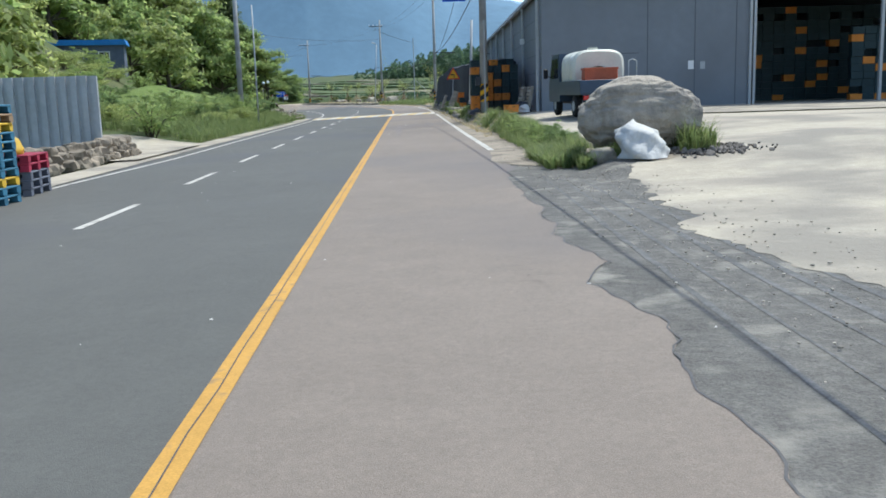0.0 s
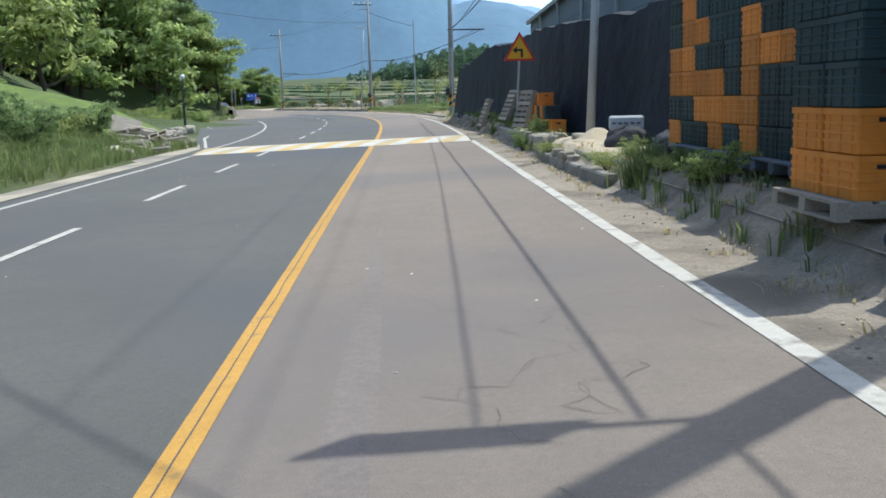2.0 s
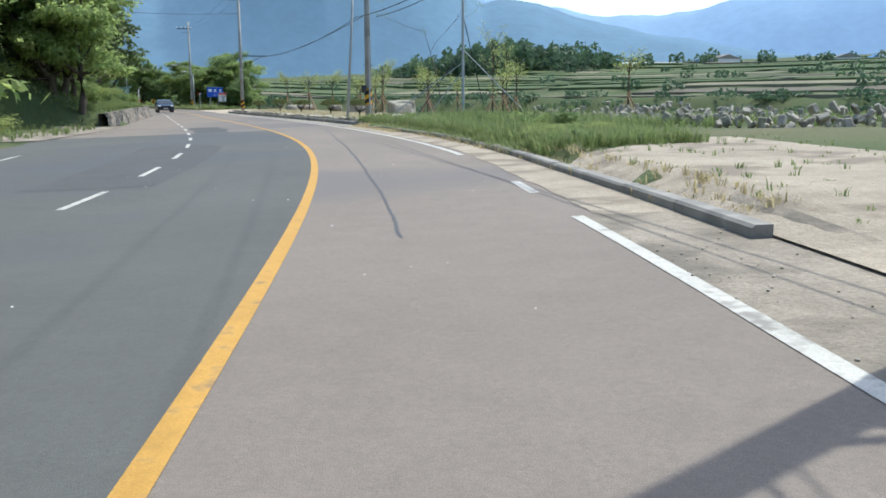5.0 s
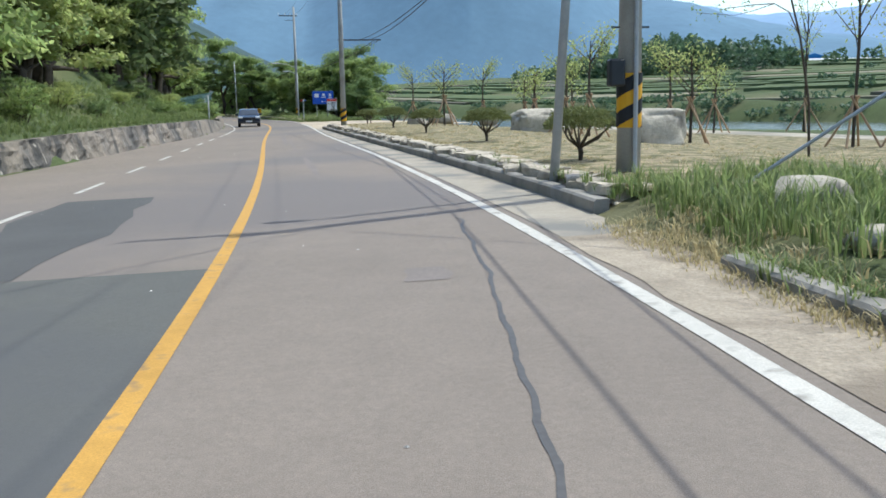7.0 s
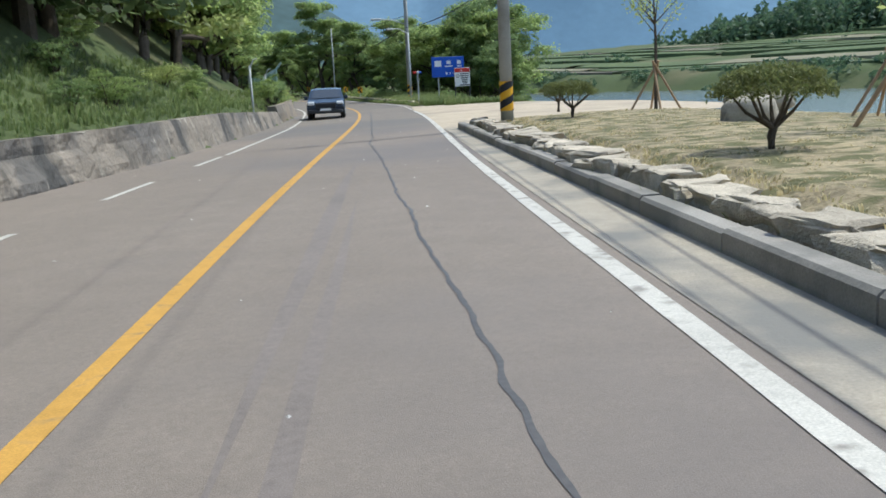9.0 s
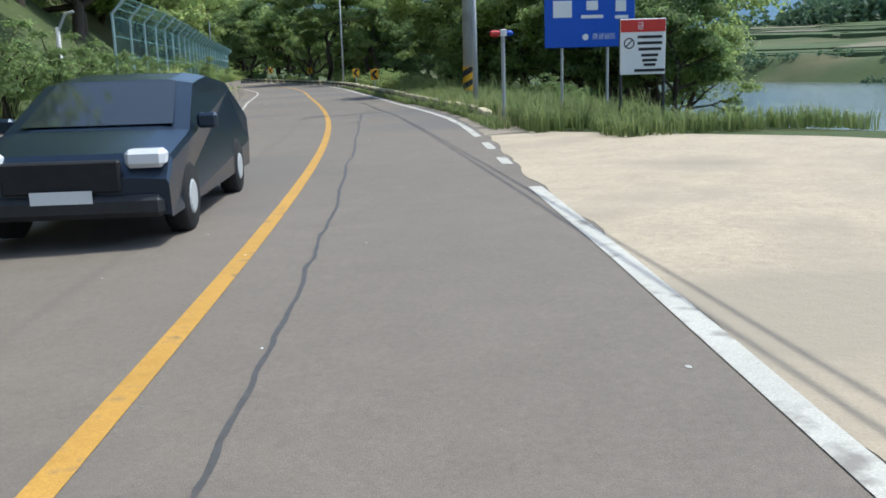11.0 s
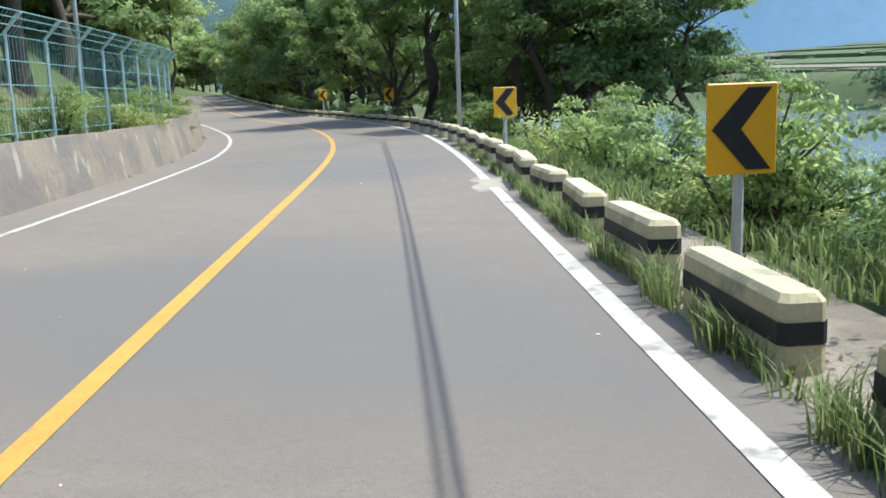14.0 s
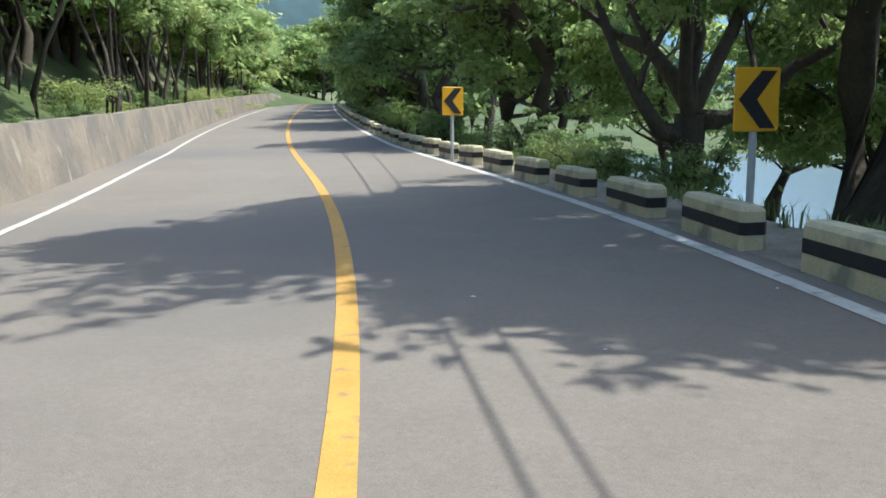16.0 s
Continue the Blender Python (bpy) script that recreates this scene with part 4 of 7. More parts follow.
def forked(seed):
    """An old tree whose short thick trunk forks low into spreading limbs."""
    rg = np.random.default_rng(seed)
    t = thing("forked_tree", pose(0, 0, -500), "old dark tree forking low over the river", "tree", "old forked trees")
    w_, tips = Shape(), []
    w_.tube([(0, 0, -0.8), (0.05, 0.02, 0.6), (0.02, 0.1, 1.7), (0.0, 0.1, 2.6)], [0.62, 0.5, 0.44, 0.46], 12, False)
    for k in range(6):
        a = 2 * math.pi * k / 6 + rg.uniform(-0.4, 0.4)
        up = rg.uniform(0.35, 1.5) if k % 3 else 0.12
        limb(w_, Vector((0, 0.1, 2.2 + 0.1 * k)), Vector((math.cos(a), math.sin(a), up)), rg.uniform(3.6, 4.8), 0.24, rg, 2, tips, 0.5)
    tips = np.array([tuple(p) for p in tips])
    crown = Shape()
    clumps(crown, tips, 18000, 0.7, 0.1, rg)
    part("trunk", w_, BARK, t, smooth=True)
    part("crown", crown, LEAF, t)
    return t


def at_pose(s, o, z, turn):
    p = at(s, o, z)
    return pose(p.x, p.y, p.z, 0, 0, turn)


fork = forked(51)
wood = [tree("woodland_tree", 21, 9.0, 3.2, 7000, 0.18, LEAF, "leafy woodland tree on the slope", 0.75, low=0.15, group="woodland trees", depth=1),
        tree("woodland_tree", 22, 11.0, 3.4, 7000, 0.185, LEAF_DARK, "dark leafy woodland tree on the slope", 0.8, low=0.2, group="woodland trees", depth=1),
        tree("woodland_tree", 23, 8.0, 3.0, 7000, 0.17, LEAF_LIGHT, "light green woodland tree on the slope", 0.7, low=0.1, group="woodland trees", depth=1)]
wood_far = [tree("woodland_tree", 24, 9.5, 3.4, 1700, 0.36, LEAF, "leafy woodland tree on the slope", 0.9, low=0.1, group="woodland trees", depth=1),
            tree("woodland_tree", 25, 11.0, 3.4, 1700, 0.36, LEAF_DARK, "dark leafy woodland tree on the slope", 0.9, low=0.12, group="woodland trees", depth=1),
            tree("woodland_tree", 26, 8.5, 3.2, 1700, 0.34, LEAF_LIGHT, "light green woodland tree on the slope", 0.9, low=0.1, group="woodland trees", depth=1)]
slim = [tree("slim_tree", 61, 10.5, 1.9, 5200, 0.12, LEAF_LIGHT, "slender tree with a bare straight trunk above the wall", 0.62, low=0.4, group="slender trees", depth=1, girth=0.008),
        tree("slim_tree", 62, 9.5, 1.8, 5200, 0.12, LEAF, "slender tree with a bare straight trunk above the wall", 0.62, low=0.36, group="slender trees", depth=1, girth=0.009)]
bush = [shrub(31, 0.9, 1.2, 4200, 0.036, LEAF, "leafy green roadside bush"), shrub(32, 1.2, 0.9, 4200, 0.036, LEAF_LIGHT, "light green spreading bush"),
        shrub(33, 0.8, 1.6, 4200, 0.036, LEAF_DARK, "dark green upright bush")]

# trees between road and river
for s, o, f in ((219.5, 11.3, 0.6), (223, 11.6, 0.66), (226.4, 11.9, 0.85), (229.5, 12.6, 1), (233, 13, 1)):
    put_all(big, [at(s, o, ground(s, o))], rng, (f, f), 0.3)
for s, o, f in ((221.2, 11.9, 0.6), (224.6, 11.6, 0.68), (228, 11.0, 0.85), (230.5, 10.2, 1.0), (233.2, 9.6, 1.0), (228, 12.5, 1.1), (234, 14, 1.1), (239, 12.5, 1.0), (224, 12.2, 1.1)):
    put_all(shore, [at(s, o, max(ground(s, o), RIVER - 0.2))], rng, (f, f), 0.3)
shade = np.random.default_rng(8)
for s, o, f in ((235.2, 7.35, 0.9), (237.6, 7.0, 0.98), (240.2, 7.4, 0.92), (271.4, 7.6, 0.98), (273.5, 7.3, 1.12), (278.6, 8.2, 1.05), (279.4, 10.5, 0.7), (281.4, 7.2, 1.35), (283.2, 6.8, 1.6), (285.4, 7.1, 1.35), (299.5, 7.2, 1.35), (303, 7.0, 1.3)):
    put_all([canopy], [at(s, o, -1.5)], shade, (f, f), 0.3)
for s, o, f in ((302, 8.8, 1.2), (304, 8.5, 1.1), (309, 9.5, 1.1),
                (314, 7.0, 1.25), (319, 6.6, 1.3), (325, 8.2, 1.1), (331, 7.0, 1.3), (338, 6.8, 1.3), (345, 7, 1.3), (352, 6.8, 1.3), (360, 6.8, 1.3), (370, 6.8, 1.3), (382, 6.8, 1.3), (395, 6.8, 1.3), (410, 6, 1.3),
                (268.5, 11.5, 0.8), (272.9, 9.8, 0.95), (270, 10.6, 1.0), (278, 12.5, 0.8), (289.4, 11.2, 0.7), (295, 9.8, 0.8), (233.5, 8.8, 0.8), (236, 9.0, 0.85), (238.6, 8.8, 0.85), (241.4, 9.6, 0.85), (243.8, 10.8, 0.75)):
    put_all(shore, [at(s, o, max(ground(s, o), RIVER - 0.2))], rng, (f, f), 0.3)
put_all([shore[0], shore[2]], [at(s, o, RIVER - 0.2) for s, o in ((276.2, 9.0), (278.2, 9.6), (280.6, 8.8), (283.0, 9.6), (286.6, 9.2), (291.0, 9.4))], shade, (0.55, 0.68), 0.1)
old = copy_thing(fork, at_pose(274.0, 9.7, -1.7, 40))
old.scale = (0.75, 0.75, 0.9)
old = copy_thing(fork, at_pose(287.3, 5.9, -1.2, 200))
old.scale = (0.56, 0.56, 0.85)
# the slope wood on the left
spots, far_spots = [], []
house_spot = at(112, -30.5)
house_way = math.atan2(house_spot.x, house_spot.y)          # a clearing runs up to the farm house
for n_, s0, s1, o0, o1 in ((70, 150, 345, 8.5, 15), (34, 272, 345, 9.0, 15), (40, 150, 212, 9.0, 16)):
    for i in range(n_):
        s, o = rng.uniform(s0, s1), -rng.uniform(o0, o1)
        if not (203 < s < 300 and o > -10.5):
            spots.append(at(s, o, ground(s, o)))
for i in range(34):
    s, o = rng.uniform(208, 300), -rng.uniform(7.8, 10.5)
    spots.append(at(s, o, ground(s, o)))
for n_, s0, s1, o0, o1 in ((170, 140, 345, 14, 46), (90, 340, 415, 6.5, 34), (60, 70, 160, 20, 60), (46, 5, 80, 34, 80), (34, 14, 62, 19, 36)):
    for i in range(n_):
        s, o = rng.uniform(s0, s1), -rng.uniform(o0, o1)
        p = at(s, o, ground(s, o))
        if (abs(math.atan2(p.x, p.y) - house_way + 0.018) > 0.055 or p.y > house_spot.y) and not (64 < s < 108 and o > -28):
            far_spots.append(p)
# the wood that closes the road's far end
end, back = at(417, 0), line(417)[2]
for i in range(110):
    d, q = rng.uniform(2, 60), rng.uniform(-60, 55)
    if abs(q) < 7 and d < 12:
        continue
    far_spots.append(end + Vector((-math.sin(back) * d + math.cos(back) * q, math.cos(back) * d + math.sin(back) * q, d * 0.15 - 0.6)))
close = np.random.default_rng(19)
for i in range(16):
    d, q = close.uniform(11, 20), -10 + 20 * i / 15
    far_spots.append(end + Vector((-math.sin(back) * d + math.cos(back) * q, math.cos(back) * d + math.sin(back) * q, d * 0.15 - 0.8)))
for i in range(60):
    s, o = rng.uniform(330, 415), rng.uniform(7, 13)
    far_spots.append(at(s, o, max(ground(s, o), -1.2)))
put_all(wood, spots, rng, (0.8, 1.25), 0.3)
thin = np.random.default_rng(14)
put_all(slim, scatter(34, 279, 330, lambda s: foot_c(s) - 4.2, lambda s: foot_c(s) - 1.2, thin) + scatter(24, 330, 400, -8.0, -5.2, thin), thin, (0.8, 1.15), 0.2)
trunks, crowns = Shape(), [Shape(), Shape()]
for i, p in enumerate(far_spots):
    pat = wood_far[i % 3]
    a, f = rng.uniform(0, 6.28), rng.uniform(0.8, 1.3)
    turn = np.array([[math.cos(a), -math.sin(a), 0], [math.sin(a), math.cos(a), 0], [0, 0, 1]]) * f
    for ch in pat.children:
        co = np.empty(len(ch.data.vertices) * 3)
        ch.data.vertices.foreach_get("co", co)
        co = co.reshape(-1, 3) @ turn.T + np.array([p[0], p[1], p[2] - 0.3])
        sh = trunks if ch.name.startswith("trunk") else crowns[i % 2]
        k = len(sh.v)
        sh.v += co.tolist()
        sh.f += [tuple(q + k for q in po.vertices) for po in ch.data.polygons]
stuff("wood_trunks", trunks, BARK, "bare trunks and limbs of the wooded slope", "woods")
stuff("wood_crowns", crowns[0], LEAF, "dense green crowns of the wooded slope", "woods")
stuff("wood_crowns", crowns[1], LEAF_LIGHT, "light green crowns of the wooded slope", "woods")
# trees about the bend ahead and the knoll over the river
spots = [at(s, o, ground(s, o)) for s, o in ((231, 13), (229, 13.6), (236, 13.5))]
put_all(wood, spots, rng, (0.85, 1.05), 0.2)
put_all(bush, scatter(38, 231, 247, 5.0, 7.4, rng) + scatter(8, 217, 231, 6.6, 8.6, rng), rng, (0.8, 1.35), 0.1)
# bushes along both sides
spots = scatter(26, 32, 66, -13, -8.0, rng) + scatter(16, 152, 198, -9.5, lambda s: foot_a(s) - 2.2, rng) + scatter(46, 202, 276, lambda s: foot_b(s) - 1.6, lambda s: foot_b(s) - 0.75, rng) + scatter(34, 280, 390, lambda s: foot_c(s) - 2.4, lambda s: foot_c(s) - 0.9, rng)
spots += scatter(28, 241, 256, 4.8, 7.6, rng) + scatter(5, 256, 266, 5.0, 6.0, rng) + scatter(6, 268, 277, 4.9, 6.2, rng) + scatter(4, 286, 291, 4.9, 6.2, rng) + scatter(18, 290, 322, 4.9, 6.6, rng) + scatter(8, 222, 231, 6.4, 9.0, rng) + scatter(16, 105, 150, -18, -12, rng)
spots += [at(s, o, ground(s, o)) for s, o in ((u, -30.5 * u / 112 + v) for u, v in zip(rng.uniform(48, 107, 8), rng.uniform(-4, 4, 8)))]
put_all(bush, spots, rng, (0.7, 1.3), 0.1)
hedge = np.random.default_rng(27)
put_all(bush, scatter(22, 66, 100, -31, -22, hedge), hedge, (1.1, 2.0), 0.1)
put_all(bush, scatter(20, 30, 64, -14.5, -9.5, hedge) + scatter(12, 56, 68, -20, -13, hedge), hedge, (0.8, 1.4), 0.1)
put_all(bush, scatter(14, 106.5, 114, 5.4, 7.8, rng) + scatter(8, 114, 121, 5.6, 8.0, rng), rng, (0.3, 0.55), 0.05)
put_all(bush, scatter(7, 17, 25, 4.0, 4.4, rng) + scatter(9, 61, 74, 4.35, 4.75, rng) + [at(54.0, 4.0, 0.1), at(55.3, 4.1, 0.15)] + scatter(5, 55.8, 59, 3.8, 4.4, rng) + scatter(6, 44, 50, 4.1, 4.5, rng), rng, (0.22, 0.42), 0.03)
con = conifer(41, 20.0, 6.2, 26000, "tall ragged conifer at the foot of the wooded slope", 0.34)
copy_thing(con, place(184, -9.6, ground(184, -9.6) - 0.4))
drop(con)

# rough grass
tall, verge = Shape(), Shape()
dense = lambda s0, s1, a, b, n, h, sh, bl=8, **k: grass(sh, scatter(n, s0, s1, a, b, rng), h, rng, blades=bl, **k)
dense(17, 27, 3.8, 4.5, 900, 0.26, verge, 11, width=0.006, droop=0.8, spread=0.16)
dense(27, 40, 3.9, 4.3, 160, 0.1, verge, 9, width=0.006, droop=0.9)
dense(15.3, 18.5, 3.45, 4.1, 300, 0.3, verge, 11, width=0.008, droop=0.8)
dense(14.8, 15.3, 3.9, 4.75, 90, 0.24, verge, 11, width=0.008, droop=0.8)
dense(14.9, 15.6, 5.65, 6.2, 80, 0.5, verge, 11, width=0.009)
dense(26, 31, 3.9, 4.5, 90, 0.3, verge, 10, width=0.01)
for s_ in (28.2, 30.0, 33.2, 34.4, 47.5, 58, 66, 71, 74):
    dense(s_ - 0.4, s_ + 0.4, 3.95, 4.4, 30, 0.42, verge, 14, width=0.007, droop=0.7)
dense(42, 49, 3.9, 4.5, 80, 0.24, verge, 10, width=0.008)
dense(55, 60, 3.9, 4.5, 60, 0.24, verge, 10, width=0.008)
dense(58, 92, 4.2, 4.9, 340, 0.34, verge, 10, width=0.011)
dense(114, 132, 4.9, 11, 2300, 0.42, tall, 9, width=0.01)
dense(106, 115, 4.75, 8.2, 1500, 0.36, tall, 12, width=0.008)
dense(114, 132, 11, 26, 1500, 0.36, tall, 7)
dense(95, 108, 5.1, 16, 260, 0.14, tall, 7, width=0.009)
dense(113, 126, 4.8, 7.5, 1100, 0.4, tall, 11, width=0.008)
dense(215, 236, 3.72, 4.9, 900, 0.5, tall, 12, width=0.008)
dense(129, 134, 4.7, 8, 420, 0.3, tall, 10, width=0.008)
dense(206.8, 212, 5.2, 10, 900, 0.45, tall, 10, width=0.009)
dense(209, 234, 4.2, 6.9, 2100, 0.6, tall, 12, width=0.008)
dense(210, 234, 4.3, 6.9, 260, 1.0, tall, 5, width=0.008, droop=0.3)
dense(210.5, 229, lambda s: right_line(s) + 0.42, lambda s: right_line(s) + 0.95, 850, 0.24, tall, 9, width=0.007, droop=0.7)
dense(236, 262, lambda s: right_line(s) + 0.35, lambda s: right_line(s) + 0.5, 260, 0.13, tall, 8, width=0.007, droop=0.8)
dense(112, 127, 5.4, 8.6, 130, 0.95, tall, 4, width=0.011, droop=0.22)
dense(230, 262, 4.15, 5.3, 700, 0.28, tall, 9, width=0.01)
dense(262, 300, 4.35, 5.2, 260, 0.25, tall, 8, width=0.01)
dense(34, 70, -14, -6.6, 5600, 0.42, tall, 10, width=0.009, spread=0.2)
dense(150, 200, lambda s: foot_a(s) - 5, lambda s: foot_a(s) - 0.6, 3200, 0.3, tall, 9, width=0.011)
dense(200, 278, lambda s: foot_b(s) - 3, lambda s: foot_b(s) - 0.7, 900, 0.35, tall, 8)
dense(100, 148, -20, lambda s: edge_left(s) - 0.8, 900, 0.4, tall, 8)
dense(133, 181, lambda s: kerb_o(s) + 0.15, lambda s: kerb_o(s) + 0.42, 130, 0.2, tall, 9, width=0.009)
dense(108, 129, lambda s: kerb_o(s) + 0.02, lambda s: kerb_o(s) + 0.3, 420, 0.26, tall, 10, width=0.008, droop=0.9)
dense(226, 252, lambda s: right_line(s) + 0.26, lambda s: right_line(s) + 0.38, 360, 0.3, tall, 12, width=0.006, droop=0.7)
dense(252, 264, lambda s: right_line(s) + 0.24, lambda s: right_line(s) + 0.36, 90, 0.2, tall, 11, width=0.006, droop=0.7)
stuff("rough_grass", tall, GRASS, "tall rough green grass along the road", "grass")
stuff("verge_grass", verge, GRASS, "scruffy green tufts on the sandy verge", "grass")
dry = Shape()
grass(dry, scatter(4200, 133, 182, lambda s: kerb_o(s) + 0.8, 18, rng, 1.5), 0.07, rng, 0.012, 7, 1.0, 0.16)
grass(dry, scatter(1500, 149, 278, lambda s: (foot_a(s) if s < 199.5 else foot_b(s)) - 0.75, lambda s: (foot_a(s) if s < 199.5 else foot_b(s)) - 0.45, rng), 0.16, rng, 0.009, 7, 1.2, 0.14)
grass(dry, scatter(700, 210, 234, 3.9, 6.8, rng), 0.5, rng, 0.005, 5, 0.4, 0.12)
grass(dry, scatter(520, 123, 131.5, 4.1, 4.75, rng), 0.1, rng, 0.006, 8, 1.5, 0.2)
grass(dry, scatter(400, 97, 131, 4.35, 5.3, rng), 0.16, rng, 0.01, 8, 1.1, 0.14)
grass(dry, scatter(60, 14, 27, 3.6, 4.4, rng) + scatter(110, 27, 42, 3.5, 4.05, rng), 0.09, rng, 0.005, 7, 1.5, 0.16)
grass(dry, scatter(300, 30, 90, 3.5, 4.4, rng), 0.10, rng, 0.01, 7, 1.2, 0.14)
stuff("dry_grass", dry, STRAW, "thin dry straw-coloured grass", "grass")
drop(*big, *shore, canopy, fork, *wood, *wood_far, *slim, *bush)

# ---- poles, cables, signs ----


def band(t, r, z0, z1):
    """Yellow sleeve with slanting black bars round a pole."""
    part("warning_sleeve", Shape().tube([(0, 0, z0), (0, 0, z1)], r + 0.012, 20), SIGN_YELLOW, t, "yellow sleeve with black slanting bars")
    n, pitch, rise = 20, 0.42, 0.30
    for k in range(-1, 3):
        bars = Shape()
        base = z0 + k * pitch
        for j in range(n):
            a0, a1 = 2 * math.pi * j / n, 2 * math.pi * (j + 1) / n
            u0, u1 = abs(((j / n) * 2) % 2 - 1), abs((((j + 1) / n) * 2) % 2 - 1)
            q = []
            for a, u in ((a0, u0), (a1, u1)):
                lo, hi = base + u * rise, base + u * rise + pitch * 0.5
                lo, hi = min(max(lo, z0), z1), min(max(hi, z0), z1)
                q.append((a, lo, hi))
            if q[0][2] - q[0][1] + q[1][2] - q[1][1] < 0.02:
                continue
            R = r + 0.016
            c = [(math.cos(q[0][0]) * R, math.sin(q[0][0]) * R, q[0][1]), (math.cos(q[1][0]) * R, math.sin(q[1][0]) * R, q[1][1]),
                 (math.cos(q[1][0]) * R, math.sin(q[1][0]) * R, q[1][2]), (math.cos(q[0][0]) * R, math.sin(q[0][0]) * R, q[0][2])]
            bars.add(c, [(0, 1, 2, 3)])
        if bars.f:
            part("black_bar", bars, BLACKPAINT, t)


def utility_pole(s, o, h=12.0, sleeve=True, arm=-1.6, lamp=False, box=False, z=0.0, turn=0.0, tilt=0.0, sleeve_z=0.65, reach=0.0):
    t = thing("utility_pole", place(s, o, z, turn) @ pose(0, 0, 0, 0, tilt, 0), "grey concrete utility pole with crossarm" + (" and striped warning sleeve" if sleeve else ""), "utility pole", "utility poles")
    part("shaft", Shape().tube([(0, 0, -0.6), (0, 0, h)], [0.185, 0.105], 16), POLE, t, smooth=True)
    if sleeve:
        band(t, 0.175, sleeve_z, sleeve_z + 0.8)
    if arm:
        part("crossarm", Shape().box(min(arm, 0.35), max(arm, 0.35), -0.05, 0.05, h - 1.0, h - 0.9).box(min(arm * 0.6, 0), max(arm * 0.6, 0), -0.02, 0.02, h - 1.45, h - 1.41, pose(0, 0, 0)), DARK_STEEL, t)
        for x in (arm, arm * 0.6, arm * 0.25, 0.3):
            part("insulator", Shape().tube([(x, 0, h - 0.9), (x, 0, h - 0.83), (x, 0, h - 0.8), (x, 0, h - 0.68)], [0.03, 0.06, 0.035, 0.05], 8), LAMP_GLASS, t)
    for z_ in (2.2, 2.75):
        part("rung", Shape().box(-0.29, 0.29, -0.012, 0.012, z_, z_ + 0.025), DARK_STEEL, t)
    if lamp:
        l = part("street_lamp_arm", Shape().tube([(0, 0, 5.6), (-0.9, 0, 5.95), (-1.9, 0, 6.05)], 0.035, 8), GALV, t)
        part("lamp_head", Shape().bevel_box(-2.6, -1.8, -0.13, 0.13, 5.98, 6.12, 0.05), GALV, l)
    if reach:
        part("service_arm", Shape().box(-0.2, reach, -0.03, 0.03, 5.28, 5.36), DARK_STEEL, t)
    if box:
        part("meter_box", Shape().bevel_box(-0.4, -0.16, -0.28, -0.1, 1.35, 1.75, 0.03), DARK_STEEL, t)
        part("conduit", Shape().tube([(0.02, -0.22, 0), (0.02, -0.2, 4.2)], 0.035, 8), GALV, t)
    return t


def steel_post(s, o, h, r=0.07, label="slim grey steel lamp post", z=0.0, tilt=0.0, arm=0.0, lamp=False, fore=0.0, name="steel_post"):
    t = thing(name, place(s, o, z) @ pose(0, 0, 0, fore, tilt, 0), label, "post", "steel posts")
    part("shaft", Shape().tube([(0, 0, -0.5), (0, 0, h)], [r, r * 0.72], 12), GALV, t, smooth=True)
    if arm:
        part("arm", Shape().tube([(0, 0, h - 0.1), (arm * 0.5, 0, h + 0.25), (arm, 0, h + 0.3)], 0.03, 8), GALV, t)
    if lamp:
        part("lamp_head", Shape().bevel_box(arm - 0.25, arm + 0.25, -0.1, 0.1, h + 0.18, h + 0.32, 0.04), GALV, t)
    return t


utility_pole(41.2, 4.62, box=True, z=0.25, arm=0, h=16.5)
utility_pole(-12.0, 4.6, z=0.0)
utility_pole(93.0, 4.7, z=0.1, box=True, reach=2.1)
utility_pole(134.95, 5.75, z=0.2, sleeve_z=0.75, box=True)
utility_pole(179.9, 4.75, z=0.15, sleeve_z=0.3, reach=2.5)
utility_pole(222.0, 4.9, z=0.0, lamp=True, sleeve_z=0.5)
utility_pole(55.4, -8.8, sleeve=False, z=0.3, arm=0, h=10)
steel_post(54.8, 4.95, 5.2, 0.10, z=0.35, tilt=2.0)
steel_post(52.2, -7.3, 6.5, 0.05, "slim steel post with a small white box", z=0.3)
steel_post(135.3, 4.7, 8.5, 0.075, z=0.2, tilt=4.0, fore=-1.0, arm=-0.5, lamp=True)
steel_post(217.3, 4.3, 4.8, 0.08, arm=-1.2, lamp=True)
steel_post(268.3, 4.05, 8.5, 0.075, "slim grey steel post beside the guard blocks")
steel_post(265.5, -6.5, 8.5, 0.075, z=1.2, arm=1.2, lamp=True)
steel_post(210.9, -5.2, 2.6, 0.06, "short grey steel post with bent top", z=0.0, arm=0.35)
steel_post(196.0, -4.6, 2.7, 0.06, "short grey steel post with bent top", z=0.0, arm=0.35)
for s_, o_ in ((97, -12.4), (102, -13.2)):
    t = thing("garden_lamp", place(s_, o_, 0.1), "pole lamp with white globe beside the lay-by", "lamp", "globe lamps")
    part("pole", Shape().tube([(0, 0, -0.3), (0, 0, 3.2)], [0.05, 0.035], 8), DARK_STEEL, t)
    bm = bmesh.new()
    bmesh.ops.create_icosphere(bm, subdivisions=2, radius=0.16, matrix=pose(0, 0, 3.3))
    me = bpy.data.meshes.new("globe")
    bm.to_mesh(me)
    me.materials.append(LAMP_GLASS)
    part("globe", me, None, t)

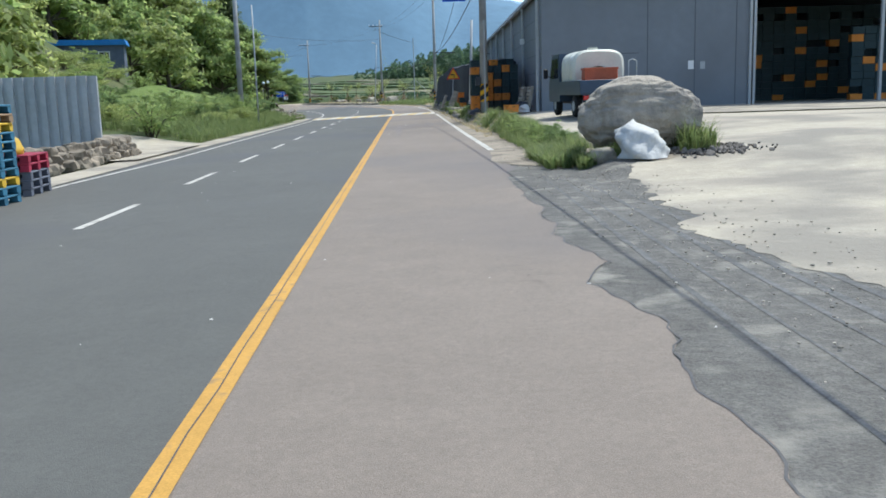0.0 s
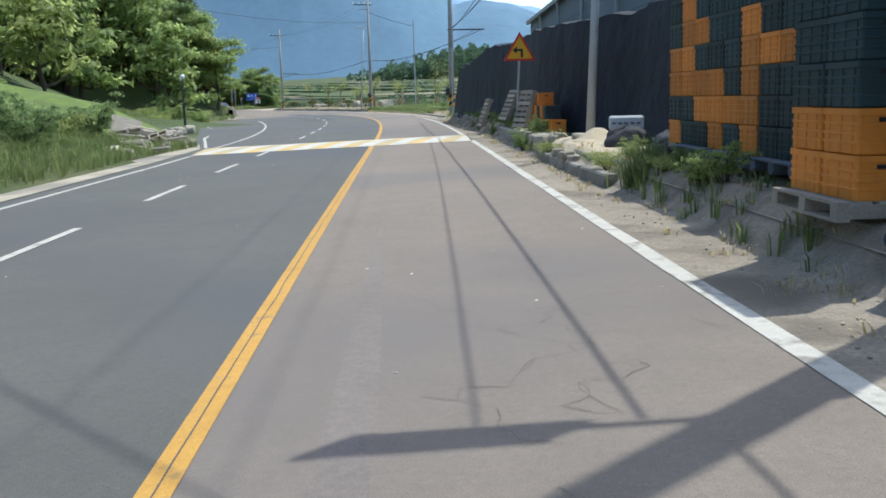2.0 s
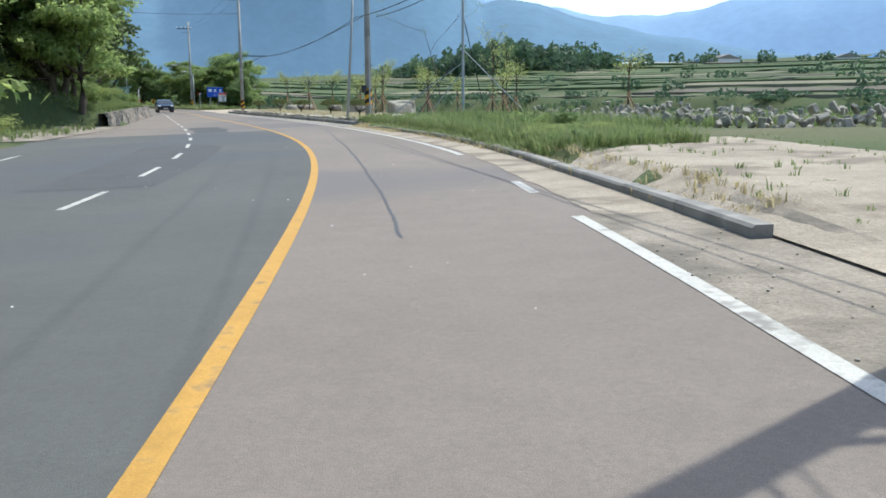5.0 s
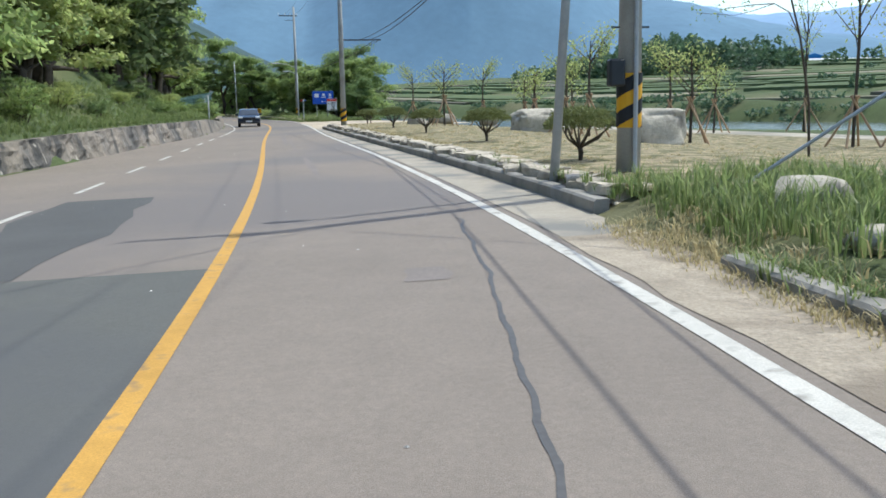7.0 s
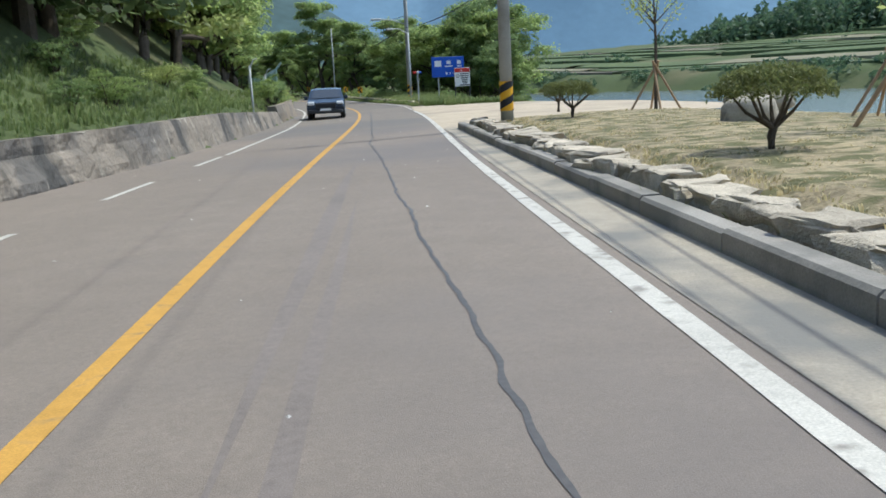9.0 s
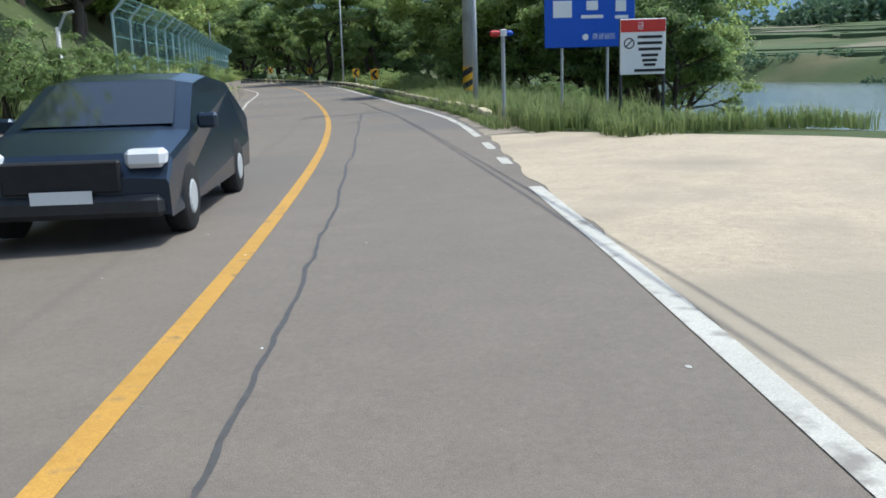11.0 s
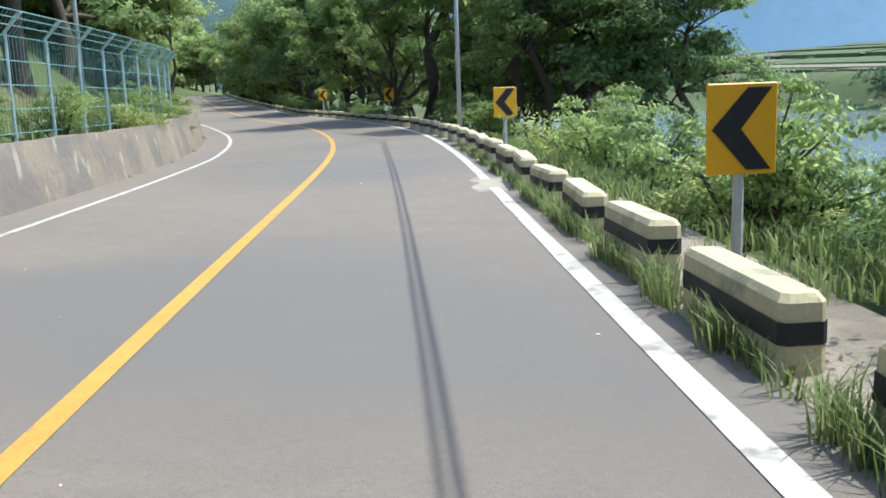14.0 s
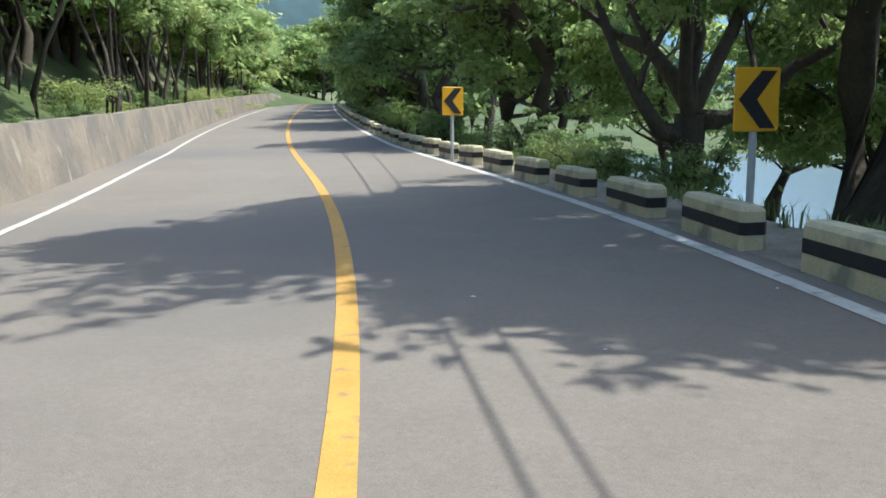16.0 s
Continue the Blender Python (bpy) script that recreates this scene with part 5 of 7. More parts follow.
# the pole with timber and steel stays in the rough grass
t = thing("braced_pole", place(130.3, 9.3, 0.2), "slim dark pole held up by slanting stays", "pole")
part("shaft", Shape().tube([(0, 0, -0.5), (0, 0, 9)], [0.08, 0.055], 10), GALV, t)
for x, y, z_, mat in ((-2.6, -0.6, 3.2, DARK_STEEL), (3.2, -0.8, 3.2, GALV), (-1.6, 1.0, 2.2, GALV), (-3.4, 1.6, 2.6, GALV), (1.6, 1.2, 4.8, DARK_STEEL)):
    part("stay", Shape().tube([(x, y, 0.0), (x * 0.02, y * 0.02, z_)], 0.024, 6), mat, t)

cables = thing("overhead_cables", pose(0, 0, 0), "sagging black overhead cables between the poles", "cable")
STOPS = [(-12, 4.6), (41.2, 4.62), (93.0, 4.7), (134.95, 5.75), (179.9, 4.75), (222.0, 4.9), (268.3, 4.05), (305, 4.6)]


def cable(a, b, za, zb, sag, r=0.016):
    pts = []
    for i in range(13):
        u = i / 12
        p = a.lerp(b, u)
        p.z = za + (zb - za) * u - sag * 4 * u * (1 - u)
        pts.append(p)
    part("cable", Shape().tube(pts, r, 5), BLACKPAINT, cables)


# per span: side shifts at both ends and the sag of every low cable
LOW = (((0.35, -0.26, 0.6, 0.02),), ((-0.52, -0.2, 0.58, 0.02), (-1.23, -0.04, 0.61, 0.012)), ((1.62, 0.5, 0.7, 0.016), (2.03, -0.4, 0.64, 0.018)),
       ((-0.5, 1.66, 0.6, 0.016), (-0.24, 0.9, 0.6, 0.014)), ((2.39, -0.14, 0.61, 0.016), (2.12, -0.14, 0.62, 0.016)), ((-0.28, 0.29, 0.71, 0.02), (-0.33, 0.2, 0.71, 0.016)), ((0.15, -0.36, 0.68, 0.016), (0.22, 0.55, 0.63, 0.014)))
for i, ((s0, o0), (s1, o1)) in enumerate(zip(STOPS, STOPS[1:])):
    for d0, d1, sag, r in LOW[i]:
        a, b = at(s0, o0 + d0), at(s1, o1 + d1)
        cable(a, b, a.z + 5.4, b.z + 5.4, sag, r)
    if 0 < i < 5:
        for dx in (0.0, -1.0):
            cable(at(s0, o0 + dx), at(s1, o1 + dx), 11.3, 11.3, 0.7, 0.007)
for (s0, o0, z0), (s1, o1, z1), sag in (((222, 4.9, 6.4), (265.5, -6.5, 6.2), 0.5), ((134.95, 5.75, 10.6), (130.3, 9.3, 8.8), 0.1), ((41.2, 4.6, 9.5), (55.4, -8.8, 9.3), 0.3), ((55.4, -8.8, 9.4), (97, -16, 10), 0.8),
                                        ((134.95, 5.75, 9.6), (112, -14, 9.0), 0.5), ((179.9, 4.75, 9.6), (170, -12, 9.0), 0.3)):
    cable(at(s0, o0), at(s1, o1), z0, z1, sag)


def chevron(s, o, z, turn=0.0):
    """A curve marker board: black arrowhead pointing left on yellow."""
    t = thing("chevron_sign", place(s, o, 0, turn), "yellow curve marker sign with black left-pointing chevron on steel post", "road sign", "chevron signs")
    part("post", Shape().tube([(0, 0.03, -0.5), (0, 0.03, z + 0.5)], 0.038, 10), GALV, t)
    part("board", Shape().bevel_box(-0.24, 0.24, -0.02, 0.012, z, z + 0.6, 0.008), SIGN_YELLOW, t)
    out = [(-0.21, 0.3), (0.03, 0.57), (0.20, 0.57), (-0.01, 0.3), (0.20, 0.03), (0.03, 0.03)]
    part("arrow", Shape().add([(x, -0.025, z + y) for x, y in out], [(0, 1, 2, 3), (0, 3, 4, 5)]), BLACKPAINT, t, "black chevron arrow")
    part("clamp", Shape().box(-0.07, 0.07, 0.012, 0.075, z + 0.12, z + 0.17).box(-0.07, 0.07, 0.012, 0.075, z + 0.43, z + 0.48), GALV, t)


chevron(246.0, 4.0, 0.74, 3)
chevron(258.5, 3.9, 0.84, 8)
chevron(281.9, 4.0, 0.95, 8)
chevron(293.0, 3.25, 1.0, 8)

t = thing("curve_warning_sign", place(61.2, 4.3, 0.4), "triangular yellow warning sign with red border and black bend arrow", "road sign")
part("post", Shape().tube([(-0.12, 0.04, -0.4), (0.02, 0.04, 2.6)], 0.03, 10), GALV, t, "thin leaning white post")
tri = lambda r, dy: [(r * math.sin(a), dy, 2.12 + r * math.cos(a)) for a in (0, 2.0944, 4.18879)]
part("border", Shape().prism([(0.52 * math.sin(a), 2.12 + 0.52 * math.cos(a)) for a in (0, 2.0944, 4.18879)], 0.02), SIGN_RED, t, "red border plate")
part("face", Shape().add(tri(0.41, -0.005), [(0, 1, 2)]), SIGN_YELLOW, t)
part("bend_arrow", Shape().box(0.03, 0.09, -0.012, -0.008, 1.95, 2.12).box(-0.1, 0.09, -0.012, -0.008, 2.12, 2.18).add([(-0.2, -0.012, 2.15), (-0.08, -0.012, 2.25), (-0.08, -0.012, 2.05)], [(0, 1, 2)]), BLACKPAINT, t)


def lettering(text, size, m, mat, parent, name="lettering"):
    """Flat letters from the built-in font."""
    cu = bpy.data.curves.new(name, "FONT")
    cu.body, cu.size, cu.align_x, cu.align_y = text, size, "CENTER", "CENTER"
    tmp = new(name, cu)
    me = bpy.data.meshes.new_from_object(tmp.evaluated_get(bpy.context.evaluated_depsgraph_get()))
    bpy.data.objects.remove(tmp)
    me.transform(m @ pose(0, 0, 0, 90))
    me.materials.clear()
    me.materials.append(mat)
    return part(name, me, None, parent)


# blue information board, notice board, signal lamp
t = thing("information_board", place(211.6, 6.0, 0), "large blue road information board on two steel posts in tall grass", "road sign")
for x in (-0.62, 0.42):
    part("post", Shape().tube([(x, 0.05, -0.5), (x, 0.05, 1.9)], 0.033, 10), GALV, t)
part("board", Shape().bevel_box(-1.02, 1.02, -0.02, 0.02, 1.62, 2.86, 0.01), SIGN_BLUE, t)
part("emblem", Shape().add([(-0.1 + 0.07 * math.cos(a), -0.025, 1.84 + 0.07 * math.sin(a)) for a in np.linspace(0, 6.28, 17)[:-1]], [tuple(range(16))]), SIGN_WHITE, t)
lettering("경상남도", 0.15, pose(0.32, -0.026, 1.84), SIGN_WHITE, t)
for x, z_, w_, h_ in ((-0.62, 2.45, 0.42, 0.36), (0.05, 2.52, 0.26, 0.2), (0.7, 2.5, 0.24, 0.24), (0.05, 2.28, 0.5, 0.07), (0.72, 2.26, 0.3, 0.07)):
    part("symbol_bar", Shape().box(x - w_ / 2, x + w_ / 2, -0.03, -0.022, z_ - h_ / 2, z_ + h_ / 2), SIGN_WHITE, t)
t = thing("notice_board", place(209.6, 6.55, 0, -4), "white notice board with a red heading on steel posts", "notice board")
for x in (-0.44, 0.44):
    part("post", Shape().tube([(x, 0.03, -0.5), (x, 0.03, 2.1)], 0.035, 8), DARK_STEEL, t)
part("board", Shape().bevel_box(-0.46, 0.46, -0.02, 0.015, 1.0, 2.1, 0.01), SIGN_WHITE, t)
part("heading", Shape().box(-0.45, 0.45, -0.027, -0.02, 1.84, 2.08), SIGN_RED, t, "red heading strip")
lettering("금", 0.16, pose(-0.05, -0.032, 1.95), SIGN_WHITE, t)
ring = Shape()
for i in range(20):
    a, b = 2 * math.pi * i / 20, 2 * math.pi * (i + 1) / 20
    ring.add([(-0.28 + 0.11 * math.cos(a), -0.026, 1.62 + 0.11 * math.sin(a)), (-0.28 + 0.11 * math.cos(b), -0.026, 1.62 + 0.11 * math.sin(b)),
              (-0.28 + 0.085 * math.cos(b), -0.026, 1.62 + 0.085 * math.sin(b)), (-0.28 + 0.085 * math.cos(a), -0.026, 1.62 + 0.085 * math.sin(a))], [(0, 1, 2, 3)])
ring.box(-0.09, 0.09, -0.027, -0.024, -0.012, 0.012, pose(-0.28, 0, 1.62, 0, -45, 0))
part("prohibition_mark", ring, BLACKPAINT, t)
for i, (w_, z_) in enumerate(((0.5, 1.74), (0.5, 1.62), (0.46, 1.5), (0.34, 1.38), (0.3, 1.28), (0.24, 1.19), (0.62, 1.08))):
    part("text_bar", Shape().box(0.14 - w_ / 2, 0.14 + w_ / 2, -0.026, -0.022, z_ - 0.028, z_ + 0.028), BLACKPAINT, t)
t = thing("signal_lamp_post", place(212.2, 4.15, 0), "steel post with a red, white and blue lamp bar", "post")
part("post", Shape().tube([(0, 0, -0.3), (0, 0, 2.0)], 0.045, 10), GALV, t)
part("lamp_bar", Shape().bevel_box(-0.06, 0.08, -0.06, 0.06, 1.97, 2.13, 0.02), SIGN_WHITE, t)
part("red_lamp", Shape().bevel_box(-0.3, -0.06, -0.055, 0.055, 1.97, 2.11, 0.04), LAMP_RED, t)
part("blue_lamp", Shape().bevel_box(0.08, 0.24, -0.055, 0.055, 1.98, 2.1, 0.04), SIGN_BLUE, t)

# ---- guard blocks along the river ----
block = thing("guard_block", pose(0, 0, -500), "cream-painted concrete guard block with a black stripe", "guard block", "guard blocks")
def ring_row(z, w_, l_):
    e = 0.035
    return [(-w_ + e, -l_, z), (w_ - e, -l_, z), (w_, -l_ + e, z), (w_, l_ - e, z), (w_ - e, l_, z), (-w_ + e, l_, z), (-w_, l_ - e, z), (-w_, -l_ + e, z), (-w_ + e, -l_, z)]


body = Shape().grid([ring_row(-0.9, 0.125, 0.68), ring_row(-0.04, 0.115, 0.675), ring_row(0.0, 0.09, 0.645)])
body.add(ring_row(0.0, 0.09, 0.645)[:-1], [tuple(range(8))])
part("body", body, CREAM, block)
part("stripe", Shape().grid([ring_row(-0.24, 0.1215, 0.68), ring_row(-0.13, 0.1205, 0.68)]), BLACKPAINT, block, "black painted stripe")
block_top = table((212, 0.27), (222, 0.29), (230, 0.35), (240, 0.4), (248, 0.42), (256, 0.46), (263, 0.46), (272, 0.41), (284, 0.37), (380, 0.37))
block_o = table((212, 0.78), (244, 0.5), (262, 0.48), (274, 0.45), (281, 0.34), (290, 0.36), (380, 0.45))
s = 213.45
while s < 380:
    p = place(s + 0.68, right_line(s) + block_o(s), block_top(s), random.uniform(-2.5, 2.5))
    copy_thing(block, p @ pose(0, 0, random.uniform(-0.02, 0.02), random.uniform(-1.2, 1.2), random.uniform(-2, 2), 0))
    s += 2.04 if s < 227 else 2.35 if s < 240 else 2.165
drop(block)

# ---- steel mesh fence over the slope wall ----
fence = thing("mesh_fence", pose(0, 0, 0), "tall green steel mesh fence with outward bent tops", "fence")
prev = None
s = 213.0
while s < 276:
    o = foot_b(s) - 1.05
    p = at(s, o, 1.0)
    h = line(s)[2]
    side = Vector((math.cos(h), math.sin(h), 0))
    top, tip = p + Vector((0, 0, 1.95)), p + Vector((0, 0, 2.3)) + side * 0.32
    part("fence_post", Shape().tube([p - Vector((0, 0, 0.5)), top, tip], 0.04, 6), POST_GREEN, fence, "pale green steel post")
    if prev:
        panel = Shape()
        for k in range(5):
            z_ = 0.15 + 1.75 * k / 4
            panel.tube([prev[0] + Vector((0, 0, z_)), p + Vector((0, 0, z_))], 0.01, 4)
        for k in range(1, 12):
            u = k / 12
            a = prev[0].lerp(p, u)
            panel.tube([a + Vector((0, 0, 0.1)), a + Vector((0, 0, 1.9)), prev[2].lerp(tip, u)], 0.006, 3, False)
        for u in (0.35, 0.7, 1.0):
            panel.tube([prev[1].lerp(prev[2], u), top.lerp(tip, u)], 0.012, 4)
        part("mesh_panel", panel, MESH_GREEN, fence)
    prev = (p, top, tip)
    s += 2.0

# ---- edging stones and boulders ----
def rock(seed, rx, ry, rz, rough_=0.28, sub=2, flat=0.6):
    rg = np.random.default_rng(seed)
    bm = bmesh.new()
    bmesh.ops.create_icosphere(bm, subdivisions=sub, radius=1.0)
    off = Vector(rg.uniform(-50, 50, 3))
    for v in bm.verts:
        c = v.co.copy()
        k = 1 + rough_ * noise.noise(c * 1.1 + off) + rough_ * 0.5 * noise.noise(c * 2.7 + off)
        for i in range(3):
            c[i] = math.copysign(abs(c[i]) ** flat, c[i])
        v.co = Vector((c.x * rx, c.y * ry, c.z * rz)) * k
    me_ = bpy.data.meshes.new("rock")
    bm.to_mesh(me_)
    me_.materials.append(STONE)
    if sub > 2:
        me_.shade_smooth()
    return me_


PALE_STONE = material("pale_edging_stone", (0.47, 0.41, 0.32), 0.95, grain=((2.5, 0.2), (30, 0.15)), stain=((0.3, 0.26, 0.2), 2.6, 0.54, 0.68), bump=((5, 0.05), (40, 0.012)), spread=0.2)
edging = thing("stone_edging", pose(0, 0, 0), "row of pale rough field stones behind the kerb", "stone edging")
kinds = [rock(60 + i, 0.25, 0.4, 0.15, 0.42, 3, 0.4) for i in range(9)]
for me_ in kinds:
    me_.materials.clear()
    me_.materials.append(PALE_STONE)
    me_.shade_smooth()
    me_.set_sharp_from_angle(angle=radians(24))
s = 133.2
while s < 180.5:
    f = random.uniform(0.7, 1.12)
    st = part("edging_stone", random.choice(kinds), None, edging)
    st.matrix_basis = place(s, kerb_o(s) + 0.48 + random.uniform(-0.1, 0.08), 0.18, random.choice((0, 180)) + random.uniform(-24, 24)) @ pose(0, 0, 0, random.uniform(-4, 4), random.uniform(-5, 5), 0) @ Matrix.Diagonal((f * random.uniform(0.85, 1.2), f * random.uniform(0.85, 1.15), (0.55 + 0.35 * f) * random.uniform(0.8, 1.15), 1))
    s += 0.68 * f + random.uniform(-0.02, 0.1)


def boulder(s, o, z, rx, ry, rz, seed, label, turn=0.0, sub=3, flat=0.75):
    me_ = rock(seed, rx, ry, rz, 0.12 if sub > 4 else 0.22, sub, flat)
    ob = new("boulder", me_)
    ob.matrix_basis = place(s, o, z, turn)
    return tagged(ob, label, "boulder", "boulders")


ROCK = material("layered_rock", (0.37, 0.325, 0.265), 0.95, grain=((1.6, 0.16), (9, 0.12), (60, 0.12)), stain=((0.21, 0.195, 0.175), 1.4, 0.5, 0.66), streaks=(((0.19, 0.175, 0.155), 1.5, 0.56, 0.7, 0.35), ((0.43, 0.385, 0.31), 1.8, 0.58, 0.72, 0.5)), bump=((3, 0.05), (12, 0.03), (60, 0.008)))


def great_boulder(s, o, z, rx, ry, rz):
    """A layered boulder, lower on its roadward side, with ledges and an undercut foot."""
    bm = bmesh.new()
    bmesh.ops.create_icosphere(bm, subdivisions=6, radius=1.0)
    off = Vector((7.3, 2.1, 4.4))
    for v in bm.verts:
        c = v.co.copy()
        layer = c.z * 3.2 + 0.5 * c.x + 1.3 * noise.noise(c * 1.2 + off)
        ledge = abs((layer % 1.0) - 0.3) if layer % 1.0 < 0.6 else 0.3 * (1 - layer % 1.0) / 0.4
        k = 1 + 0.16 * noise.noise(c * 1.2 + off) + 0.07 * noise.noise(c * 2.9 + off) + 0.035 * noise.noise(c * 7 + off) + 0.014 * noise.noise(c * 17 + off) - 0.1 * (0.3 - ledge) * (1 - abs(c.z))
        shoulder = 1 - 0.3 * min(1, max(0, -c.x - 0.15) / 0.6) * (c.z > 0)
        foot = 1 - 0.16 * min(1, max(0, -0.1 - c.z) / 0.5)
        q = [math.copysign(abs(t_) ** 0.62, t_) for t_ in c]
        v.co = Vector((q[0] * rx * foot, q[1] * ry * foot, q[2] * rz * shoulder)) * k
    me_ = bpy.data.meshes.new("rock")
    bm.to_mesh(me_)
    me_.materials.append(ROCK)
    me_.shade_smooth()
    ob = new("boulder", me_)
    ob.matrix_basis = place(s, o, z, 0)
    return tagged(ob, "huge layered grey-brown boulder at the yard's entrance", "boulder", "boulders")


great_boulder(15.9, 5.08, 0.8, 1.02, 0.68, 0.64)
boulder(14.9, 4.28, 0.2, 0.22, 0.18, 0.16, 72, "small pale stone on the verge")
boulder(145.4, 10.6, 0.52, 0.82, 0.6, 0.52, 73, "large pale squared boulder in the garden", 10, 4, 0.42)
boulder(161.2, 12.0, 0.42, 1.02, 0.7, 0.52, 74, "large flat-topped pale boulder in the garden", 8, 4, 0.5)
boulder(171.0, 8.1, 0.34, 0.5, 0.42, 0.42, 75, "small peaked pale boulder in the garden", 35, 3, 0.8)
boulder(176.5, 10.5, 0.4, 0.8, 0.55, 0.35, 76, "low pale boulder in the garden")
boulder(172.5, 12.5, 0.35, 0.5, 0.4, 0.35, 77, "pale boulder in the garden")
boulder(130.9, 6.25, 0.24, 0.44, 0.34, 0.26, 78, "weathered reddish boulder half hidden in grass")
boulder(128.5, 5.45, 0.22, 0.24, 0.2, 0.12, 79, "pale broken stone in the grass")
boulder(126.2, 5.9, 0.3, 0.35, 0.25, 0.18, 80, "pale broken stone in the grass")
boulder(125.5, 7.4, 0.3, 0.6, 0.3, 0.15, 81, "pale flat stone in the grass")


# ---- garden trees ----
def bonsai(seed):
    rg = np.random.default_rng(seed)
    t = thing("trained_pine", pose(0, 0, -500), "small trained pine with a flat clipped crown on bare twisted limbs", "pine", "trained pines")
    w_, tips = Shape(), []
    w_.tube([(0, 0, -0.2), (0.03, 0, 0.25), (0.0, 0.03, 0.42)], [0.10, 0.075, 0.07], 8)
    for k in range(9):
        a = 2 * math.pi * k / 9 + rg.uniform(-0.3, 0.3)
        r = rg.uniform(0.35, 0.95)
        tip = Vector((math.cos(a) * r, math.sin(a) * r, rg.uniform(0.95, 1.1)))
        mid = Vector((tip.x * 0.55, tip.y * 0.55, 0.62 + rg.uniform(-0.05, 0.1)))
        w_.tube([(0, 0.02, 0.38), mid, tip], [0.045, 0.03, 0.012], 6, False)
        tips.append(tip)
    n = 9000
    a, r = rg.uniform(0, 6.28, n), np.sqrt(rg.uniform(0, 1, n)) * 1.0
    top = 1.02 + 0.46 * np.sqrt(np.clip(1 - (r / 1.03) ** 2, 0, 1))
    z_ = 1.0 + (top - 1.0) * rg.uniform(0, 1, n) ** 0.5 + rg.normal(0, 0.03, n) - 0.1 * (r > 0.8)
    lump = 1 + 0.1 * np.sin(a * 5 + seed) + 0.06 * np.sin(a * 11)
    f = Shape()
    leaves(f, np.stack([np.cos(a) * r * lump, np.sin(a) * r * lump, z_], 1), 0.036, rg, -0.3)
    part("trunk", w_, BARK, t)
    part("crown", f, PINE, t)
    return t


pines = [bonsai(91), bonsai(92)]
for i, (s, o, f) in enumerate(((137.7, 5.9, 0.66), (146.8, 6.3, 0.64), (155.8, 6.15, 0.62), (165.2, 6.15, 0.68), (176.6, 5.95, 0.6), (183.5, 6.8, 0.55))):
    c = copy_thing(pines[i % 2], place(s, o, 0.27, i * 67))
    c.scale = (f, f, f)
drop(*pines)


def staked(seed, h, label):
    rg = np.random.default_rng(seed)
    t = thing("staked_sapling", pose(0, 0, -500), label, "tree", "staked saplings")
    w_, c = Shape(), []
    w_.tube([(0, 0, -0.3), (0.05, 0, h * 0.5), (0, 0.05, h * 0.8)], [0.06, 0.045, 0.02], 6)
    for k in range(11):
        a, z0 = rg.uniform(0, 6.28), h * rg.uniform(0.4, 0.75)
        tip = Vector((math.cos(a) * 0.9, math.sin(a) * 0.9, z0 + h * rg.uniform(0.15, 0.3)))
        part("branch", Shape().tube([(0, 0, z0), tip], [0.02, 0.006], 4, False), BARK, t)
        u = rg.uniform(0.3, 1.0, 45)[:, None]
        c.append(np.array([0, 0, z0]) * (1 - u) + np.array(tip) * u + rg.normal(0, 0.14, (45, 3)))
    part("trunk", w_, BARK, t)
    f = Shape()
    leaves(f, np.concatenate(c), 0.06, rg)
    part("crown", f, LEAF_LIGHT, t, "thin pale green leaves")
    for k in range(4):
        a = 2 * math.pi * k / 4 + 0.4
        part("stake", Shape().tube([(math.cos(a) * 0.8, math.sin(a) * 0.8, 0), (-math.cos(a + 0.5) * 0.12, -math.sin(a + 0.5) * 0.12, 1.55)], 0.037, 7), TIMBER, t, "round timber stake")
    return t


kinds_ = [staked(101, 3.6, "thin young tree propped by three timber stakes"), staked(102, 4.2, "thin young tree propped by three timber stakes")]
for i, (s, o) in enumerate(((150, 14), (157, 16.5), (163, 12.5), (166.5, 15.5), (171, 14.2), (174.5, 12.6), (160, 20), (146, 19), (179, 17), (182, 9.5), (139, 15), (135, 21), (167.2, 9.0), (152.8, 11.5), (158.7, 12.6))):
    copy_thing(kinds_[i % 2], place(s, o, ground(s, o), i * 47))
tall_ = staked(103, 6.6, "tall thin young tree with bare upright limbs propped by stakes")
copy_thing(tall_, place(146.3, 17.4, ground(146.3, 17.4), 20))
copy_thing(tall_, place(160, 24.5, ground(160, 24.5), 130))
drop(*kinds_, tall_)
dead = thing("bare_tree", place(138.6, 11.0, ground(138.6, 11.0)), "thin crooked tree, nearly bare of leaves", "tree")
rd, w_, tips = np.random.default_rng(77), Shape(), []
limb(w_, Vector((0, 0, -0.2)), Vector((-0.12, 0.0, 1.0)), 5.2, 0.032, rd, 2, tips, 0.16)
part("trunk", w_, BARK, dead)
tw = Shape()
tips = np.array([tuple(p) for p in tips])
leaves(tw, np.repeat(tips, 14, 0) + rd.normal(0, 0.12, (len(tips) * 14, 3)), 0.045, rd)
part("crown", tw, LEAF_DARK, dead, "few small dark leaves")

